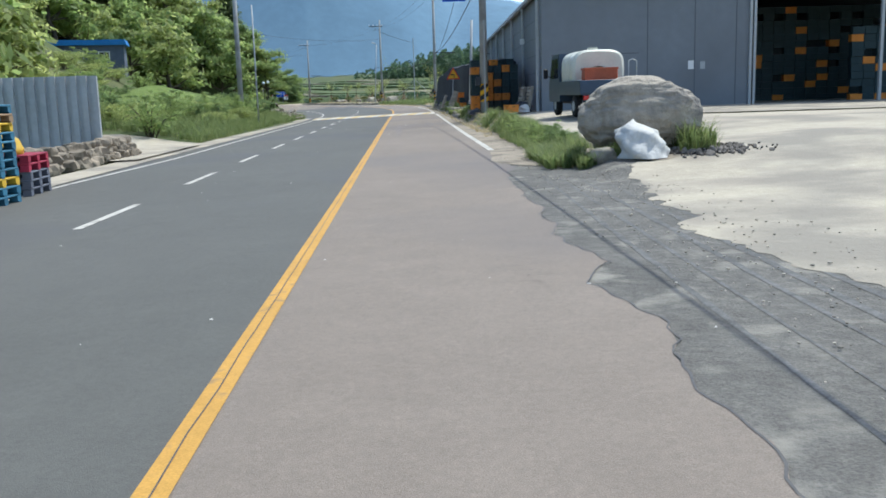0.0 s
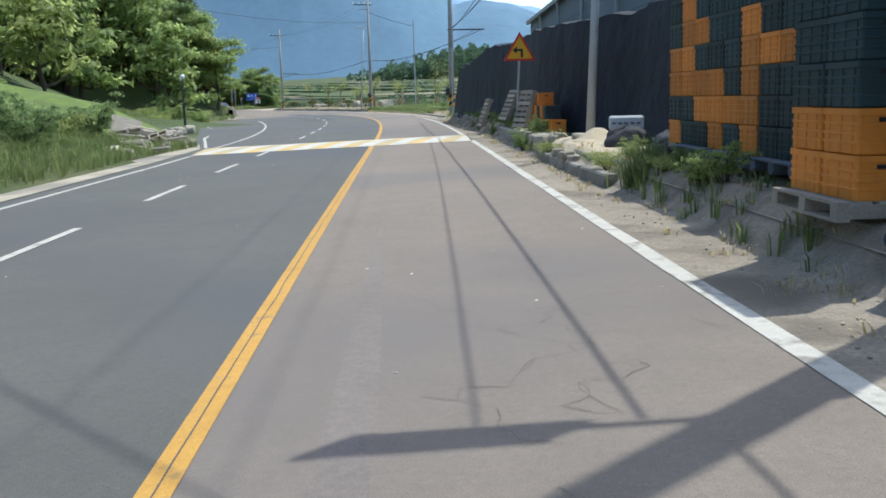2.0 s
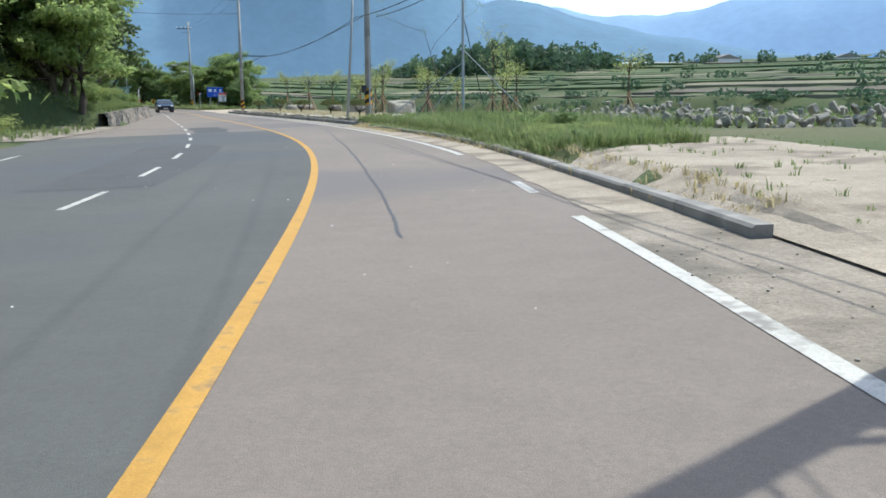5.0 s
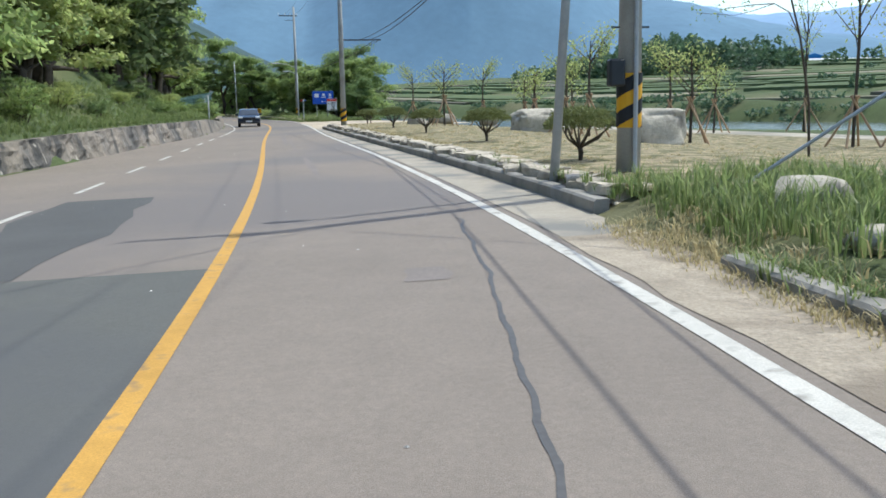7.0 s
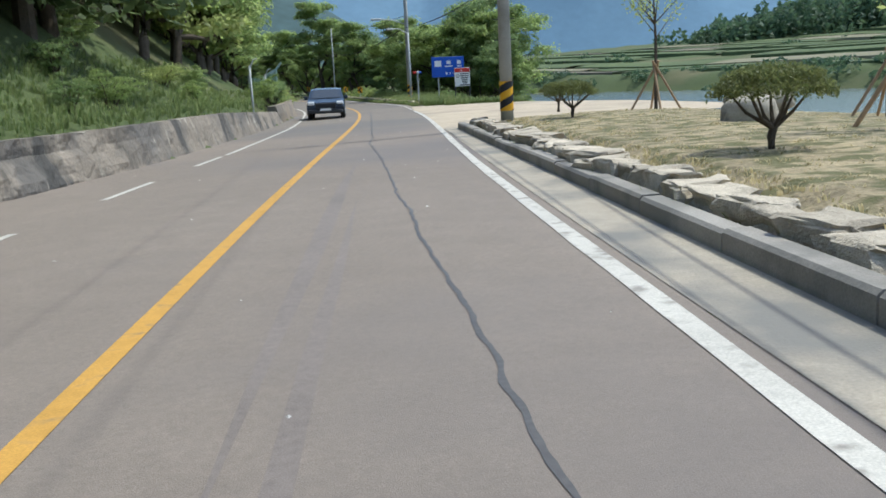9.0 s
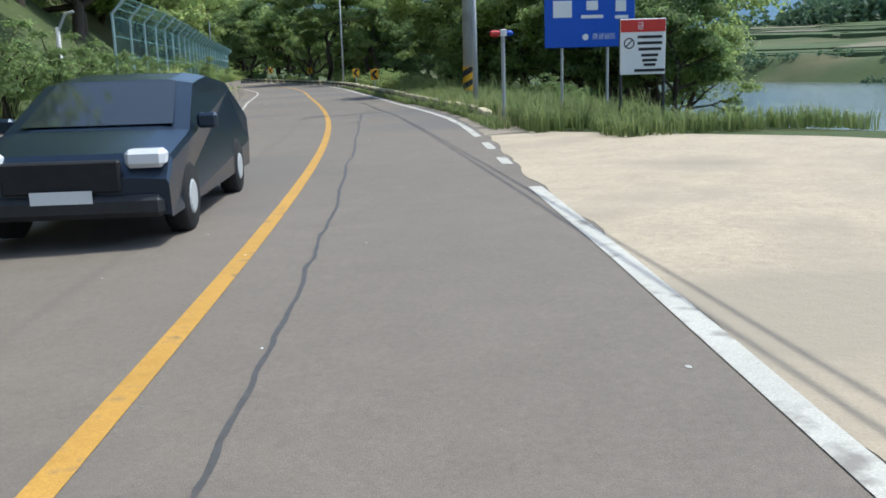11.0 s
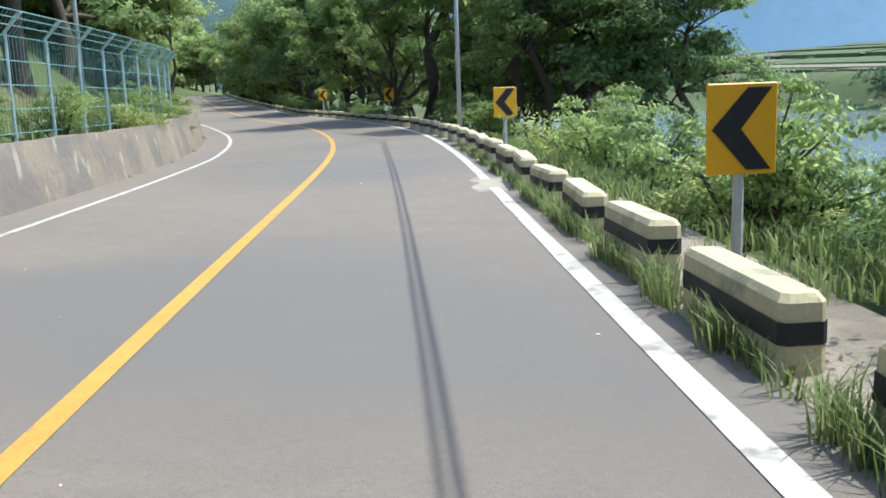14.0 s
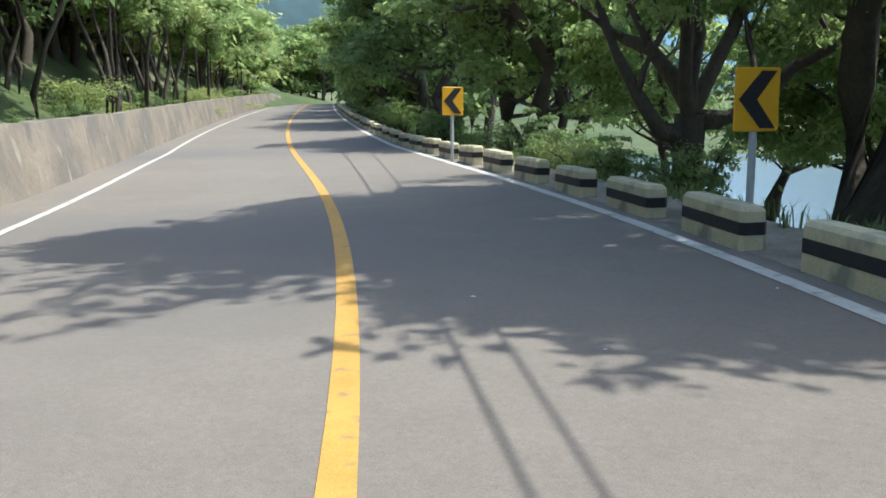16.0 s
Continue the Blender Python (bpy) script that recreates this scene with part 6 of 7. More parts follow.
# small blue plate high on a pole's arm by the warehouse
t = thing("blue_plate_sign", place(41.2, 3.35, 0.0), "small blue direction plate on an arm from the pole", "road sign")
part("plate", Shape().bevel_box(-0.5, 0.52, -0.02, 0.02, 5.35, 6.0, 0.01), SIGN_BLUE, t)
part("arm", Shape().tube([(0.0, 0.05, 5.7), (1.3, 0.05, 5.75)], 0.03, 8), GALV, t)
for x in (-0.28, 0.0, 0.28):
    part("symbol_bar", Shape().box(x - 0.09, x + 0.09, -0.028, -0.021, 5.45, 5.6), SIGN_WHITE, t)


# ---- warehouse ----
wh_pose = place(37.8, 6.72, 0.36, -2.0)
wh = thing("warehouse", wh_pose, "long grey sheet-clad warehouse with a dark open bay", "warehouse")
L_, W_, EAVE, RIDGE = 50.0, 22.0, 5.0, 8.0
part("side_wall", Shape().box(0, 0.12, 0.12, L_, -0.3, EAVE), METAL_WALL, wh)
front = Shape()
front.prism([(0, -0.3), (8.6, -0.3), (8.6, EAVE + (RIDGE - EAVE) * 8.6 / 11), (0, EAVE)], 0.12)
part("front_wall", front, METAL_WALL, wh)
part("front_wall", Shape().prism([(8.6, 4.7), (19.6, 4.7), (19.6, EAVE + (RIDGE - EAVE) * 2.4 / 11), (11, RIDGE), (8.6, EAVE + (RIDGE - EAVE) * 8.6 / 11)], 0.12), METAL_WALL, wh)
part("front_wall", Shape().prism([(19.6, -0.3), (W_, -0.3), (W_, EAVE), (19.6, EAVE + (RIDGE - EAVE) * 2.4 / 11)], 0.12), METAL_WALL, wh)
part("side_wall", Shape().box(W_ - 0.12, W_, 0.12, L_, -0.3, EAVE), METAL_WALL, wh)
part("back_wall", Shape().box(0.12, W_ - 0.12, L_ - 0.12, L_, -0.3, EAVE), METAL_WALL, wh)
ROOF = material("ribbed_roof_sheet", (0.24, 0.26, 0.27), 0.5, 0.2, grain=((0.6, 0.1),))
for x0, x1, z0, z1 in ((-0.12, 11, EAVE - 0.05, RIDGE), (11, W_ + 0.12, RIDGE, EAVE - 0.05)):
    part("roof", Shape().add([(x0, -0.35, z0), (x1, -0.35, z1), (x1, L_ + 0.2, z1), (x0, L_ + 0.2, z0), (x0, -0.35, z0 + 0.1), (x1, -0.35, z1 + 0.1), (x1, L_ + 0.2, z1 + 0.1), (x0, L_ + 0.2, z0 + 0.1)],
                             [(3, 2, 1, 0), (4, 5, 6, 7), (0, 1, 5, 4), (2, 3, 7, 6), (1, 2, 6, 5), (3, 0, 4, 7)]), ROOF, wh)
part("gutter", Shape().box(-0.26, -0.12, -0.3, L_, EAVE - 0.2, EAVE - 0.03), GALV, wh, "pale eaves gutter")
for y in (0.3, 6.5, 12.8, 19.0, 25.2, 31.5, 37.7, 44):
    part("downpipe", Shape().tube([(-0.2, y, EAVE - 0.15), (-0.14, y, EAVE - 0.45), (-0.14, y, 0.0)], 0.075, 10), GALV, wh, "pale downpipe")
SEAM = material("cladding_seam", (0.10, 0.108, 0.12), 0.6)
for z_ in (0.9, 1.65, 2.4, 3.15, 3.9):
    part("panel_joint", Shape().box(-0.006, 0.0, 0.0, L_, z_, z_ + 0.025), SEAM, wh)
for z_, a, b in ((0.55, 0.9, 3.6), (1.3, 0.9, 3.6), (2.3, 0.4, 4.0)):
    part("panel_joint", Shape().box(a, b, -0.006, 0.0, z_, z_ + 0.03), SEAM, wh)
for x, z0, z1 in ((2.2, 0.55, 1.3), (3.0, 1.65, 2.3), (4.35, 0.0, 5.6), (6.3, 0.0, 4.6), (8.0, 0.0, 4.6)):
    part("panel_joint", Shape().box(x, x + 0.035, -0.007, 0.0, z0, z1), SEAM, wh)
part("door_rail", Shape().box(1.9, 8.7, -0.12, -0.02, 4.55, 4.68), GALV, wh, "sliding door rail")
for x in (8.55, 8.72):
    part("bay_post", Shape().box(x, x + 0.1, -0.1, 0.16, -0.2, 4.7), GALV, wh)
part("bay_post", Shape().box(14.0, 14.12, 0.0, 0.14, -0.2, 4.7), GALV, wh)
part("notice_plate", Shape().box(6.05, 6.28, -0.02, -0.008, 1.6, 1.95), SIGN_WHITE, wh, "small white paper notice")
part("notice_plate", Shape().box(6.55, 6.75, -0.02, -0.008, 1.6, 1.9), GALV, wh)
ring2 = Shape()
for i in range(24):
    a, b = 2 * math.pi * i / 24, 2 * math.pi * (i + 1) / 24
    ring2.add([(1.15 + r * math.cos(w_), -0.012, 2.05 + r * math.sin(w_)) for r, w_ in ((0.2, a), (0.2, b), (0.15, b), (0.15, a))], [(0, 1, 2, 3)])
ring2.box(1.02, 1.28, -0.013, -0.008, 2.0, 2.1)
part("wall_mark", ring2, SEAM, wh, "dark round emblem")
part("wall_lamp", Shape().bevel_box(-0.5, -0.3, 4.0, 4.2, 3.0, 3.25, 0.03), SIGN_WHITE, wh)
setting("floor", Shape().box(0.12, W_ - 0.12, 0.12, L_ - 0.12, -0.3, 0.02), CONCRETE, "dim concrete floor of the warehouse").matrix_basis = wh_pose


# ---- crates and pallets ----
def crate_mesh(mat):
    """An open moulded fruit crate: ribbed walls, bands, a rim and a floor."""
    l_, w_ = 0.26, 0.18

    def outline(z_, grow, rib):
        e, pts = 0.014, []
        for side in (-1, 1):
            y = side * (w_ + grow)
            run = [(-l_ - grow + e, y)]
            for x in (-0.17, 0.0, 0.17):
                run += [(x - 0.013, y), (x - 0.011, y + side * rib), (x + 0.011, y + side * rib), (x + 0.013, y)]
            run += [(l_ + grow - e, y), (l_ + grow, y - side * e)]
            run.insert(0, (-l_ - grow, y - side * e))
            pts += run if side < 0 else run[::-1]
        return [(x, y, z_) for x, y in pts + pts[:1]]

    levels = [(0.0, -0.006, 0.0), (0.012, 0.0, 0.007)]
    for z_ in (0.07, 0.135, 0.2):
        levels += [(z_, 0.0, 0.007), (z_ + 0.002, 0.008, 0.001), (z_ + 0.02, 0.008, 0.001), (z_ + 0.022, 0.0, 0.007)]
    levels += [(0.268, 0.0, 0.007), (0.27, 0.012, 0.0), (0.316, 0.012, 0.0), (0.316, -0.012, 0.0), (0.03, -0.02, 0.0)]
    sh = Shape().grid([outline(*q) for q in levels])
    n = len(outline(0, 0, 0))
    sh.f += [tuple(reversed(range(n - 1))), tuple(range(n * (len(levels) - 1), n * len(levels) - 1))]
    return sh.data("fruit_crate", mat)


SLOT_LONG = Shape().box(-0.06, 0.06, -0.192, -0.1885, 0.225, 0.255).data("hand_slot", BLACKPAINT)
SLOT_SHORT = Shape().box(-0.27, -0.2665, -0.045, 0.045, 0.225, 0.255).data("hand_slot", BLACKPAINT)


CRATE_O, CRATE_G = crate_mesh(ORANGE), crate_mesh(GREENBLACK)


def crate(m, orange):
    ob = new("fruit_crate", CRATE_O if orange else CRATE_G)
    ob.matrix_basis = m
    tagged(ob, "stacked orange plastic fruit crate" if orange else "stacked dark green plastic fruit crate", "crate", "stacked fruit crates")
    part("hand_slot", SLOT_LONG, None, ob)
    part("hand_slot", SLOT_SHORT, None, ob)
    return ob


def pallet_shape():
    """Five deck boards over three runners and bottom boards."""
    out = []
    for i in range(7):
        y = -0.5 + i * 0.152
        out.append((-0.55, 0.55, y, y + 0.095, 0.12, 0.14))
    for x in (-0.55, -0.05, 0.45):
        out.append((x, x + 0.1, -0.5, 0.507, 0.022, 0.12))
    for y in (-0.5, -0.05, 0.41):
        out.append((-0.55, 0.55, y, y + 0.095, 0.0, 0.022))
    return out


PALLET_BOARDS = [Shape().box(*b).data("board", WOOD) for b in pallet_shape()]


def wood_pallet(m, label, mat=None, group="wooden pallets"):
    t = thing("pallet", m, label, "pallet", group)
    for me_ in PALLET_BOARDS:
        ob = part("board", me_, None, t)
    return t


def plastic_pallet(m, mat, label):
    t = thing("plastic_pallet", m, label, "pallet", "plastic pallets")
    part("deck", Shape().bevel_box(-0.55, 0.55, -0.55, 0.55, 0.11, 0.145, 0.01), mat, t)
    part("base", Shape().box(-0.55, 0.55, -0.55, -0.45, 0, 0.03).box(-0.55, 0.55, -0.05, 0.05, 0, 0.03).box(-0.55, 0.55, 0.45, 0.55, 0, 0.03), mat, t)
    for x in (-0.48, 0, 0.48):
        for y in (-0.48, 0, 0.48):
            part("block", Shape().box(x - 0.07, x + 0.07, y - 0.07, y + 0.07, 0.03, 0.11), mat, t)
    return t


rc = random.Random(7)
base_z = 0.44
# stack by the pole: rows along the road, columns away from it
ORANGE_FACE = {(0, 2), (0, 3), (0, 4), (1, 3), (2, 1), (2, 5), (1, 1), (0, 1)}
for i in range(11):
    for j in range(4):
        for k in range(7):
            if 0 < i < 10 and 0 < j and k < 5:
                continue
            if k == 6 and (rc.random() < 0.3 or i < 3):
                continue
            s, o, z_ = 43.0 + i * 0.54, 5.0 + j * 0.39, base_z + 0.15 + k * 0.322
            orange = (j, k) in ORANGE_FACE if i == 0 else rc.random() < (0.1 if i < 5 else 0.36 + 0.05 * (k > 3))
            crate(place(s, o, z_, 90 + rc.uniform(-1.5, 1.5)), orange)
# a lower stack on its own pallet beside the pole
for i in range(2):
    for j in range(2):
        for k in range(7):
            if k > 4 and j:
                continue
            crate(place(42.15 + i * 0.54, 4.3 + j * 0.39, base_z + 0.15 + k * 0.322 - 0.06, 90 + rc.uniform(-1.5, 1.5)), k < 2 or (k > 4 and rc.random() < 0.5))
wood_pallet(place(42.4, 4.48, base_z - 0.05, 90), "pale wooden pallet under orange fruit crates")
for i in range(4):
    for j in range(2):
        plastic_pallet(place(43.4 + i * 1.36, 5.25 + j * 1.08, base_z), GREY_PLASTIC, "pallet under the stacked fruit crates")
# crates showing inside the open bay, dim and far
for colour, mat, share in (("orange", ORANGE, 0.3), ("dark green", GREENBLACK, 1.0)):
    pile, r2 = Shape(), random.Random(23)
    for x0, y0, n_, m2, cut in ((10.2, 7.0, 15, 14, 0.13), (14.2, 2.6, 5, 10, 0.3)):
        for i in range(n_):
            for k in range(m2):
                pick, gap = r2.random() < cut, r2.random() < 0.1
                if gap or pick != (mat == ORANGE):
                    continue
                m2_ = wh_pose @ pose(x0 + i * 0.54, y0 + 0.05 * (k % 3), 0.05 + k * 0.322, 0, 0, (i * 7 + k * 5) % 5 - 2)
                pile.bevel_box(-0.26, 0.26, -0.18, 0.18, 0, 0.3, 0.012, m2_).box(-0.268, 0.268, -0.188, 0.188, 0.25, 0.316, m2_)
    stuff("crate_wall", pile, mat, "high wall of " + colour + " fruit crates inside the warehouse bay", "crates")
# leaning pallets and odds and ends by the warehouse corner
for s, o, z_, tilt, turn in ((40.2, 6.25, 0.5, 76, -90), (38.9, 6.4, 0.5, 80, -90)):
    wood_pallet(place(s, o, z_ + 0.45, turn) @ pose(0, 0, 0, tilt, 0, 0), "grey weathered pallet leaning on the warehouse wall")
crate(place(37.5, 5.4, 0.44, 30), True)


def rag_pile(s, o, z_, r, seed, mat, label, name="rag_heap"):
    rg = np.random.default_rng(seed)
    rows = []
    for i in range(13):
        u = i / 12
        row = []
        for j in range(17):
            a = 2 * math.pi * j / 16
            q = r * math.cos(u * math.pi / 2) ** 0.7 * (1 + 0.35 * noise.noise((math.cos(a) * 2, math.sin(a) * 2, seed + u * 3)))
            row.append((math.cos(a) * q, math.sin(a) * q * 0.7, 0.8 * r * math.sin(u * math.pi / 2) * (1 + 0.55 * noise.noise((math.cos(a) * 3, math.sin(a) * 3, seed + 9)))))
        rows.append(row)
    ob = part(name, Shape().grid(rows), mat, smooth=True)
    ob.matrix_basis = place(s, o, z_, seed * 31)
    return tagged(ob, label, "rubbish", "heaps of rubbish")


DARKCLOTH = material("dark_tarp", (0.045, 0.047, 0.055), 0.8, grain=((4, 0.2),), bump=((8, 0.03),))
rag_pile(38.0, 6.0, 0.42, 0.36, 3, SACK, "heap of crumpled white and grey sacking")
rag_pile(38.7, 6.0, 0.42, 0.5, 4, DARKCLOTH, "heap of dark crumpled tarpaulin")
rag_pile(41.0, 4.2, 0.36, 0.3, 5, DARKCLOTH, "dark tarpaulin bundle at the pole's foot")
rag_pile(51.2, 4.85, 0.39, 0.4, 6, DARKCLOTH, "bundle of dark tarpaulin on the sand")
rag_pile(49.2, 5.0, 0.4, 0.4, 8, DARKCLOTH, "heap of coiled black hoses")
sack_rows = []
for i in range(15):
    u = i / 14
    row = []
    for j in range(29):
        a = 2 * math.pi * j / 28
        wide = 0.42 - 0.1 * u - 0.34 * max(0, u - 0.8) / 0.2
        deep = 0.32 - 0.14 * u - 0.14 * max(0, u - 0.8) / 0.2
        fold = 0.035 * math.sin(a * 3 + u * 9) + 0.02 * math.sin(a * 7 - u * 14) + 0.05 * noise.noise((math.cos(a) * 2, math.sin(a) * 2, u * 4))
        row.append((math.cos(a) * (wide + fold) - 0.1 * u, math.sin(a) * (deep + fold) + 0.3 * u * u, 0.58 * u - 0.04 + 0.05 * math.cos(a + 2.2) * u))
    sack_rows.append(row)
sack = part("white_sack", Shape().grid(sack_rows), SACK, smooth=True)
sack.matrix_basis = place(14.72, 4.92, 0.2, 8)
tagged(sack, "slumped white woven sack against the boulder", "sack")

# ---- black sheeting over the long stack ----
net_deep = table((49.5, 0.42), (56, 0.5), (62, 1.0))
net_front = table((49.5, 6.1), (55, 6.0), (58, 5.35), (62, 4.9), (70, 4.95), (78, 4.5), (84, 4.25), (87.5, 4.3))
net_top = table((49.5, 3.0), (56, 3.0), (62, 3.15), (70, 3.2), (75, 3.35), (80, 2.95), (84, 2.8), (86, 2.4), (87.5, 1.5))
rows = []
for i in range(120):
    s = 49.5 + 38.0 * i / 119
    o, h = net_front(s), net_top(s) + 0.12 * wob(s, 0.8, 3) + 0.05 * wob(s, 2.6, 5)
    fold = 0.1 * wob(s, 0.5, 8) + 0.02 * wob(s, 2.3, 9)
    row = []
    for z_, q in ((0.25, -0.18), (0.8, -0.05), (1.4, 0.0), (2.0, 0.03), (2.6, 0.06), (3.2, 0.12)):
        u = z_ / 3.2
        row.append(at(s, o + q + fold * (1.2 - u) + 0.02 * wob(s + z_ * 3, 1.6, 4), 0.25 + (h - 0.25) * (z_ - 0.25) / 2.95))
    row += [at(s, o + 0.12 + w_ * net_deep(s), h + lift) for w_, lift in ((0.58, 0.05), (1.48, -0.02), (2.08, -0.1))] + [at(s, o + 0.12 + 2.13 * net_deep(s), 0.3)]
    rows.append(row)
sheet = part("black_sheeting", Shape().grid(rows), BLACK, smooth=True)
sheet.data.set_sharp_from_angle(angle=radians(50))
tagged(sheet, "black sheeting draped over a long stack beside the road", "sheeting")
end_cap = Shape().add(rows[0] + rows[-1], [tuple(range(10)), tuple(reversed(range(10, 20)))])
part("sheet_end", end_cap, BLACK, sheet)
for s, o, z_, tilt, turn in ((60.2, 4.35, 0.5, 74, -75), (64.9, 4.5, 0.55, 66, -80), (68.0, 4.0, 0.3, 70, -85)):
    wood_pallet(place(s, o, z_ + 0.42, turn) @ pose(0, 0, 0, tilt, 0, 0) @ Matrix.Diagonal((0.75, 1.0, 1, 1)), "weathered wooden pallet leaning on black sheeting")
for row, colours in enumerate(("oodooo", "oodod", "o.o")):
    for i, c_ in enumerate(colours):
        if c_ == ".":
            continue
        crate(place(60.1 - 0.55 * i + 0.02 * (row % 2), 4.66 + 0.015 * rc.uniform(-1, 1), 0.4 + 0.322 * row, 90 + rc.uniform(-4, 4)), c_ == "o")
setting("pavement_sand", ribbon(Shape(), 49.6, 55.4, lambda s: 4.02 + 0.05 * wob(s, 2), lambda s: 6.1, 0.025, 0.3, 18, True), BED_SAND, "bright cream sand spread behind concrete beams")
pile = []
for i in range(9):
    u = i / 8
    pile.append([((0.75 - 0.7 * u) * math.cos(a_) * (1 + 0.15 * math.sin(a_ * 3)), (0.5 - 0.46 * u) * math.sin(a_), 0.24 * u * u * (3 - 2 * u)) for a_ in np.linspace(0, 2 * math.pi, 25)])
ob = part("sand_heap", Shape().grid(pile), BED_SAND, smooth=True)
ob.matrix_basis = place(53.6, 4.85, 0.4, 80)
tagged(ob, "low heap of cream sand before the sheeting", "sand heap")
t = thing("plastic_basket", place(51.7, 4.95, 0.66, -12), "upturned pale grey plastic basket on dark tarpaulin", "basket")
part("body", Shape().bevel_box(-0.3, 0.3, -0.16, 0.16, 0.0, 0.24, 0.03), PALE_PLASTIC, t)
for k in range(5):
    part("slot", Shape().box(-0.25 + 0.105 * k, -0.18 + 0.105 * k, -0.168, -0.161, 0.1, 0.13), SEAM, t)
stones = [rock(130 + i, 0.2, 0.2, 0.16) for i in range(5)]
for i in range(60):
    s = random.choice((random.uniform(55, 62), random.uniform(58, 86)))
    f = random.uniform(0.3, 0.85)
    ob = new("loose_stone", stones[i % 5])
    ob.matrix_basis = place(s, random.uniform(4.0, 4.5), 0.33 + 0.03 * f, random.uniform(0, 360)) @ Matrix.Diagonal((f, f, f, 1))
    tagged(ob, "loose pale stone on the verge", "stone", "loose stones")
prof = [(0.0, -0.1), (0.01, 0.27), (0.03, 0.3), (0.17, 0.3), (0.19, 0.27), (0.19, -0.1)]
for a, b, o_, up in ((53.3, 55.05, 3.82, -0.11), (51.7, 53.0, 3.8, -0.1), (50.3, 51.45, 3.8, -0.11), (48.4, 50.1, 3.82, -0.1), (55.3, 57.5, 4.0, -0.06),
                     (50.6, 52.5, 4.12, 0.02), (48.4, 50.5, 4.16, 0.02), (58.0, 61.2, 4.02, 0.02), (61.4, 65.0, 4.04, 0.05), (65.2, 68.0, 4.06, 0.03), (68.2, 73, 4.1, 0.04)):
    turn_ = 0.05 * math.sin(a * 7)
    sh = Shape().grid([[at(s, o_ + x + turn_ * (u - 0.5) * 2, z_ + (up if z_ > 0 else 0)) for x, z_ in prof] for u, s in ((q / 6, a + (b - a) * q / 6) for q in range(7))])
    sh.f += [(0, 1, 2, 3, 4, 5), (41, 40, 39, 38, 37, 36)]
    ob = part("concrete_beam", sh, KERB)
    tagged(ob, "weathered concrete kerb beam laid along the verge", "concrete beam", "kerb beams")
for s_, o_, z_, f in ((55.2, 4.4, 0.42, 0.65), (54.2, 4.6, 0.44, 0.65), (52.55, 3.9, 0.26, 0.62), (51.75, 3.9, 0.26, 0.6), (52.85, 3.9, 0.24, 0.4), (51.2, 3.92, 0.24, 0.45)):
    ob = new("loose_stone", stones[int(s_ * 10) % 5])
    ob.matrix_basis = place(s_, o_, z_, s_ * 77) @ Matrix.Diagonal((f * 1.15, f, f * 0.85, 1))
    tagged(ob, "pale block of stone on the concrete beams", "stone", "loose stones")

# ---- farm truck ----
def wheel(parent, x, y, r, w_, dual=False):
    ty = part("wheel", Shape().tube([(x - w_ / 2, y, r), (x - w_ / 2 + 0.03, y, r), (x + w_ / 2 - 0.03, y, r), (x + w_ / 2, y, r)], [r * 0.88, r, r, r * 0.88], 24), RUBBER, parent, "black rubber tyre", True)
    part("rim", Shape().tube([(x - w_ / 2 - 0.012, y, r), (x - w_ / 2 + 0.02, y, r)], [r * 0.42, r * 0.58], 18).tube([(x + w_ / 2 - 0.02, y, r), (x + w_ / 2 + 0.012, y, r)], [r * 0.58, r * 0.42], 18), GALV, ty, "grey steel rim")


BOX_RED = material("faded_red_plastic", (0.46, 0.12, 0.06), 0.6, grain=((3, 0.15), (30, 0.08)))
truck = thing("farm_truck", place(28.6, 6.85, 0.43, 2), "dark blue flatbed truck carrying a white tank and red boxes", "truck")
part("chassis", Shape().box(-0.4, 0.4, -2.35, 2.2, 0.38, 0.55), DARK_STEEL, truck)
cab = Shape()
prof = [(0.75, 0.45), (2.42, 0.45), (2.5, 0.8), (2.42, 1.15), (2.0, 1.88), (1.75, 1.96), (0.78, 1.96)]
m_ = pose(-0.82, 0, 0, 0, 0, 90) @ Matrix.Diagonal((1, -1, 1, 1))
cab.prism(prof, 1.64, m_)
part("cab", cab, TRUCK_BLUE, truck)
for sx in (-0.828, 0.828):
    part("side_window", Shape().add([(sx, 0.95, 1.2), (sx, 2.2, 1.2), (sx, 1.88, 1.82), (sx, 0.98, 1.82)], [(0, 1, 2, 3)]), GLASS, truck)
    part("side_mirror", Shape().bevel_box(sx * 1.22 - 0.07, sx * 1.22 + 0.07, 2.05, 2.13, 1.2, 1.52, 0.03).tube([(sx, 2.15, 1.25), (sx * 1.2, 2.1, 1.3)], 0.015, 6), BLACKPAINT, truck)
part("rear_window", Shape().box(-0.65, 0.65, 0.742, 0.748, 1.3, 1.8), GLASS, truck)
part("windscreen", Shape().add([(-0.74, 2.4, 1.22), (0.74, 2.4, 1.22), (0.7, 2.06, 1.83), (-0.7, 2.06, 1.83)], [(0, 1, 2, 3)]), GLASS, truck)
bed = part("cargo_bed", Shape().box(-0.86, 0.86, -2.4, 0.68, 0.66, 0.74), TRUCK_BLUE, truck)
for x0, x1, y0, y1 in ((-0.88, -0.84, -2.4, 0.68), (0.84, 0.88, -2.4, 0.68), (-0.88, 0.88, -2.44, -2.4), (-0.88, 0.88, 0.68, 0.72)):
    part("bed_gate", Shape().bevel_box(x0, x1, y0, y1, 0.7, 1.08, 0.008), TRUCK_BLUE, truck)
part("gate_lettering_bar", Shape().box(-0.2, 0.28, -2.452, -2.447, 0.9, 0.95), GALV, truck)
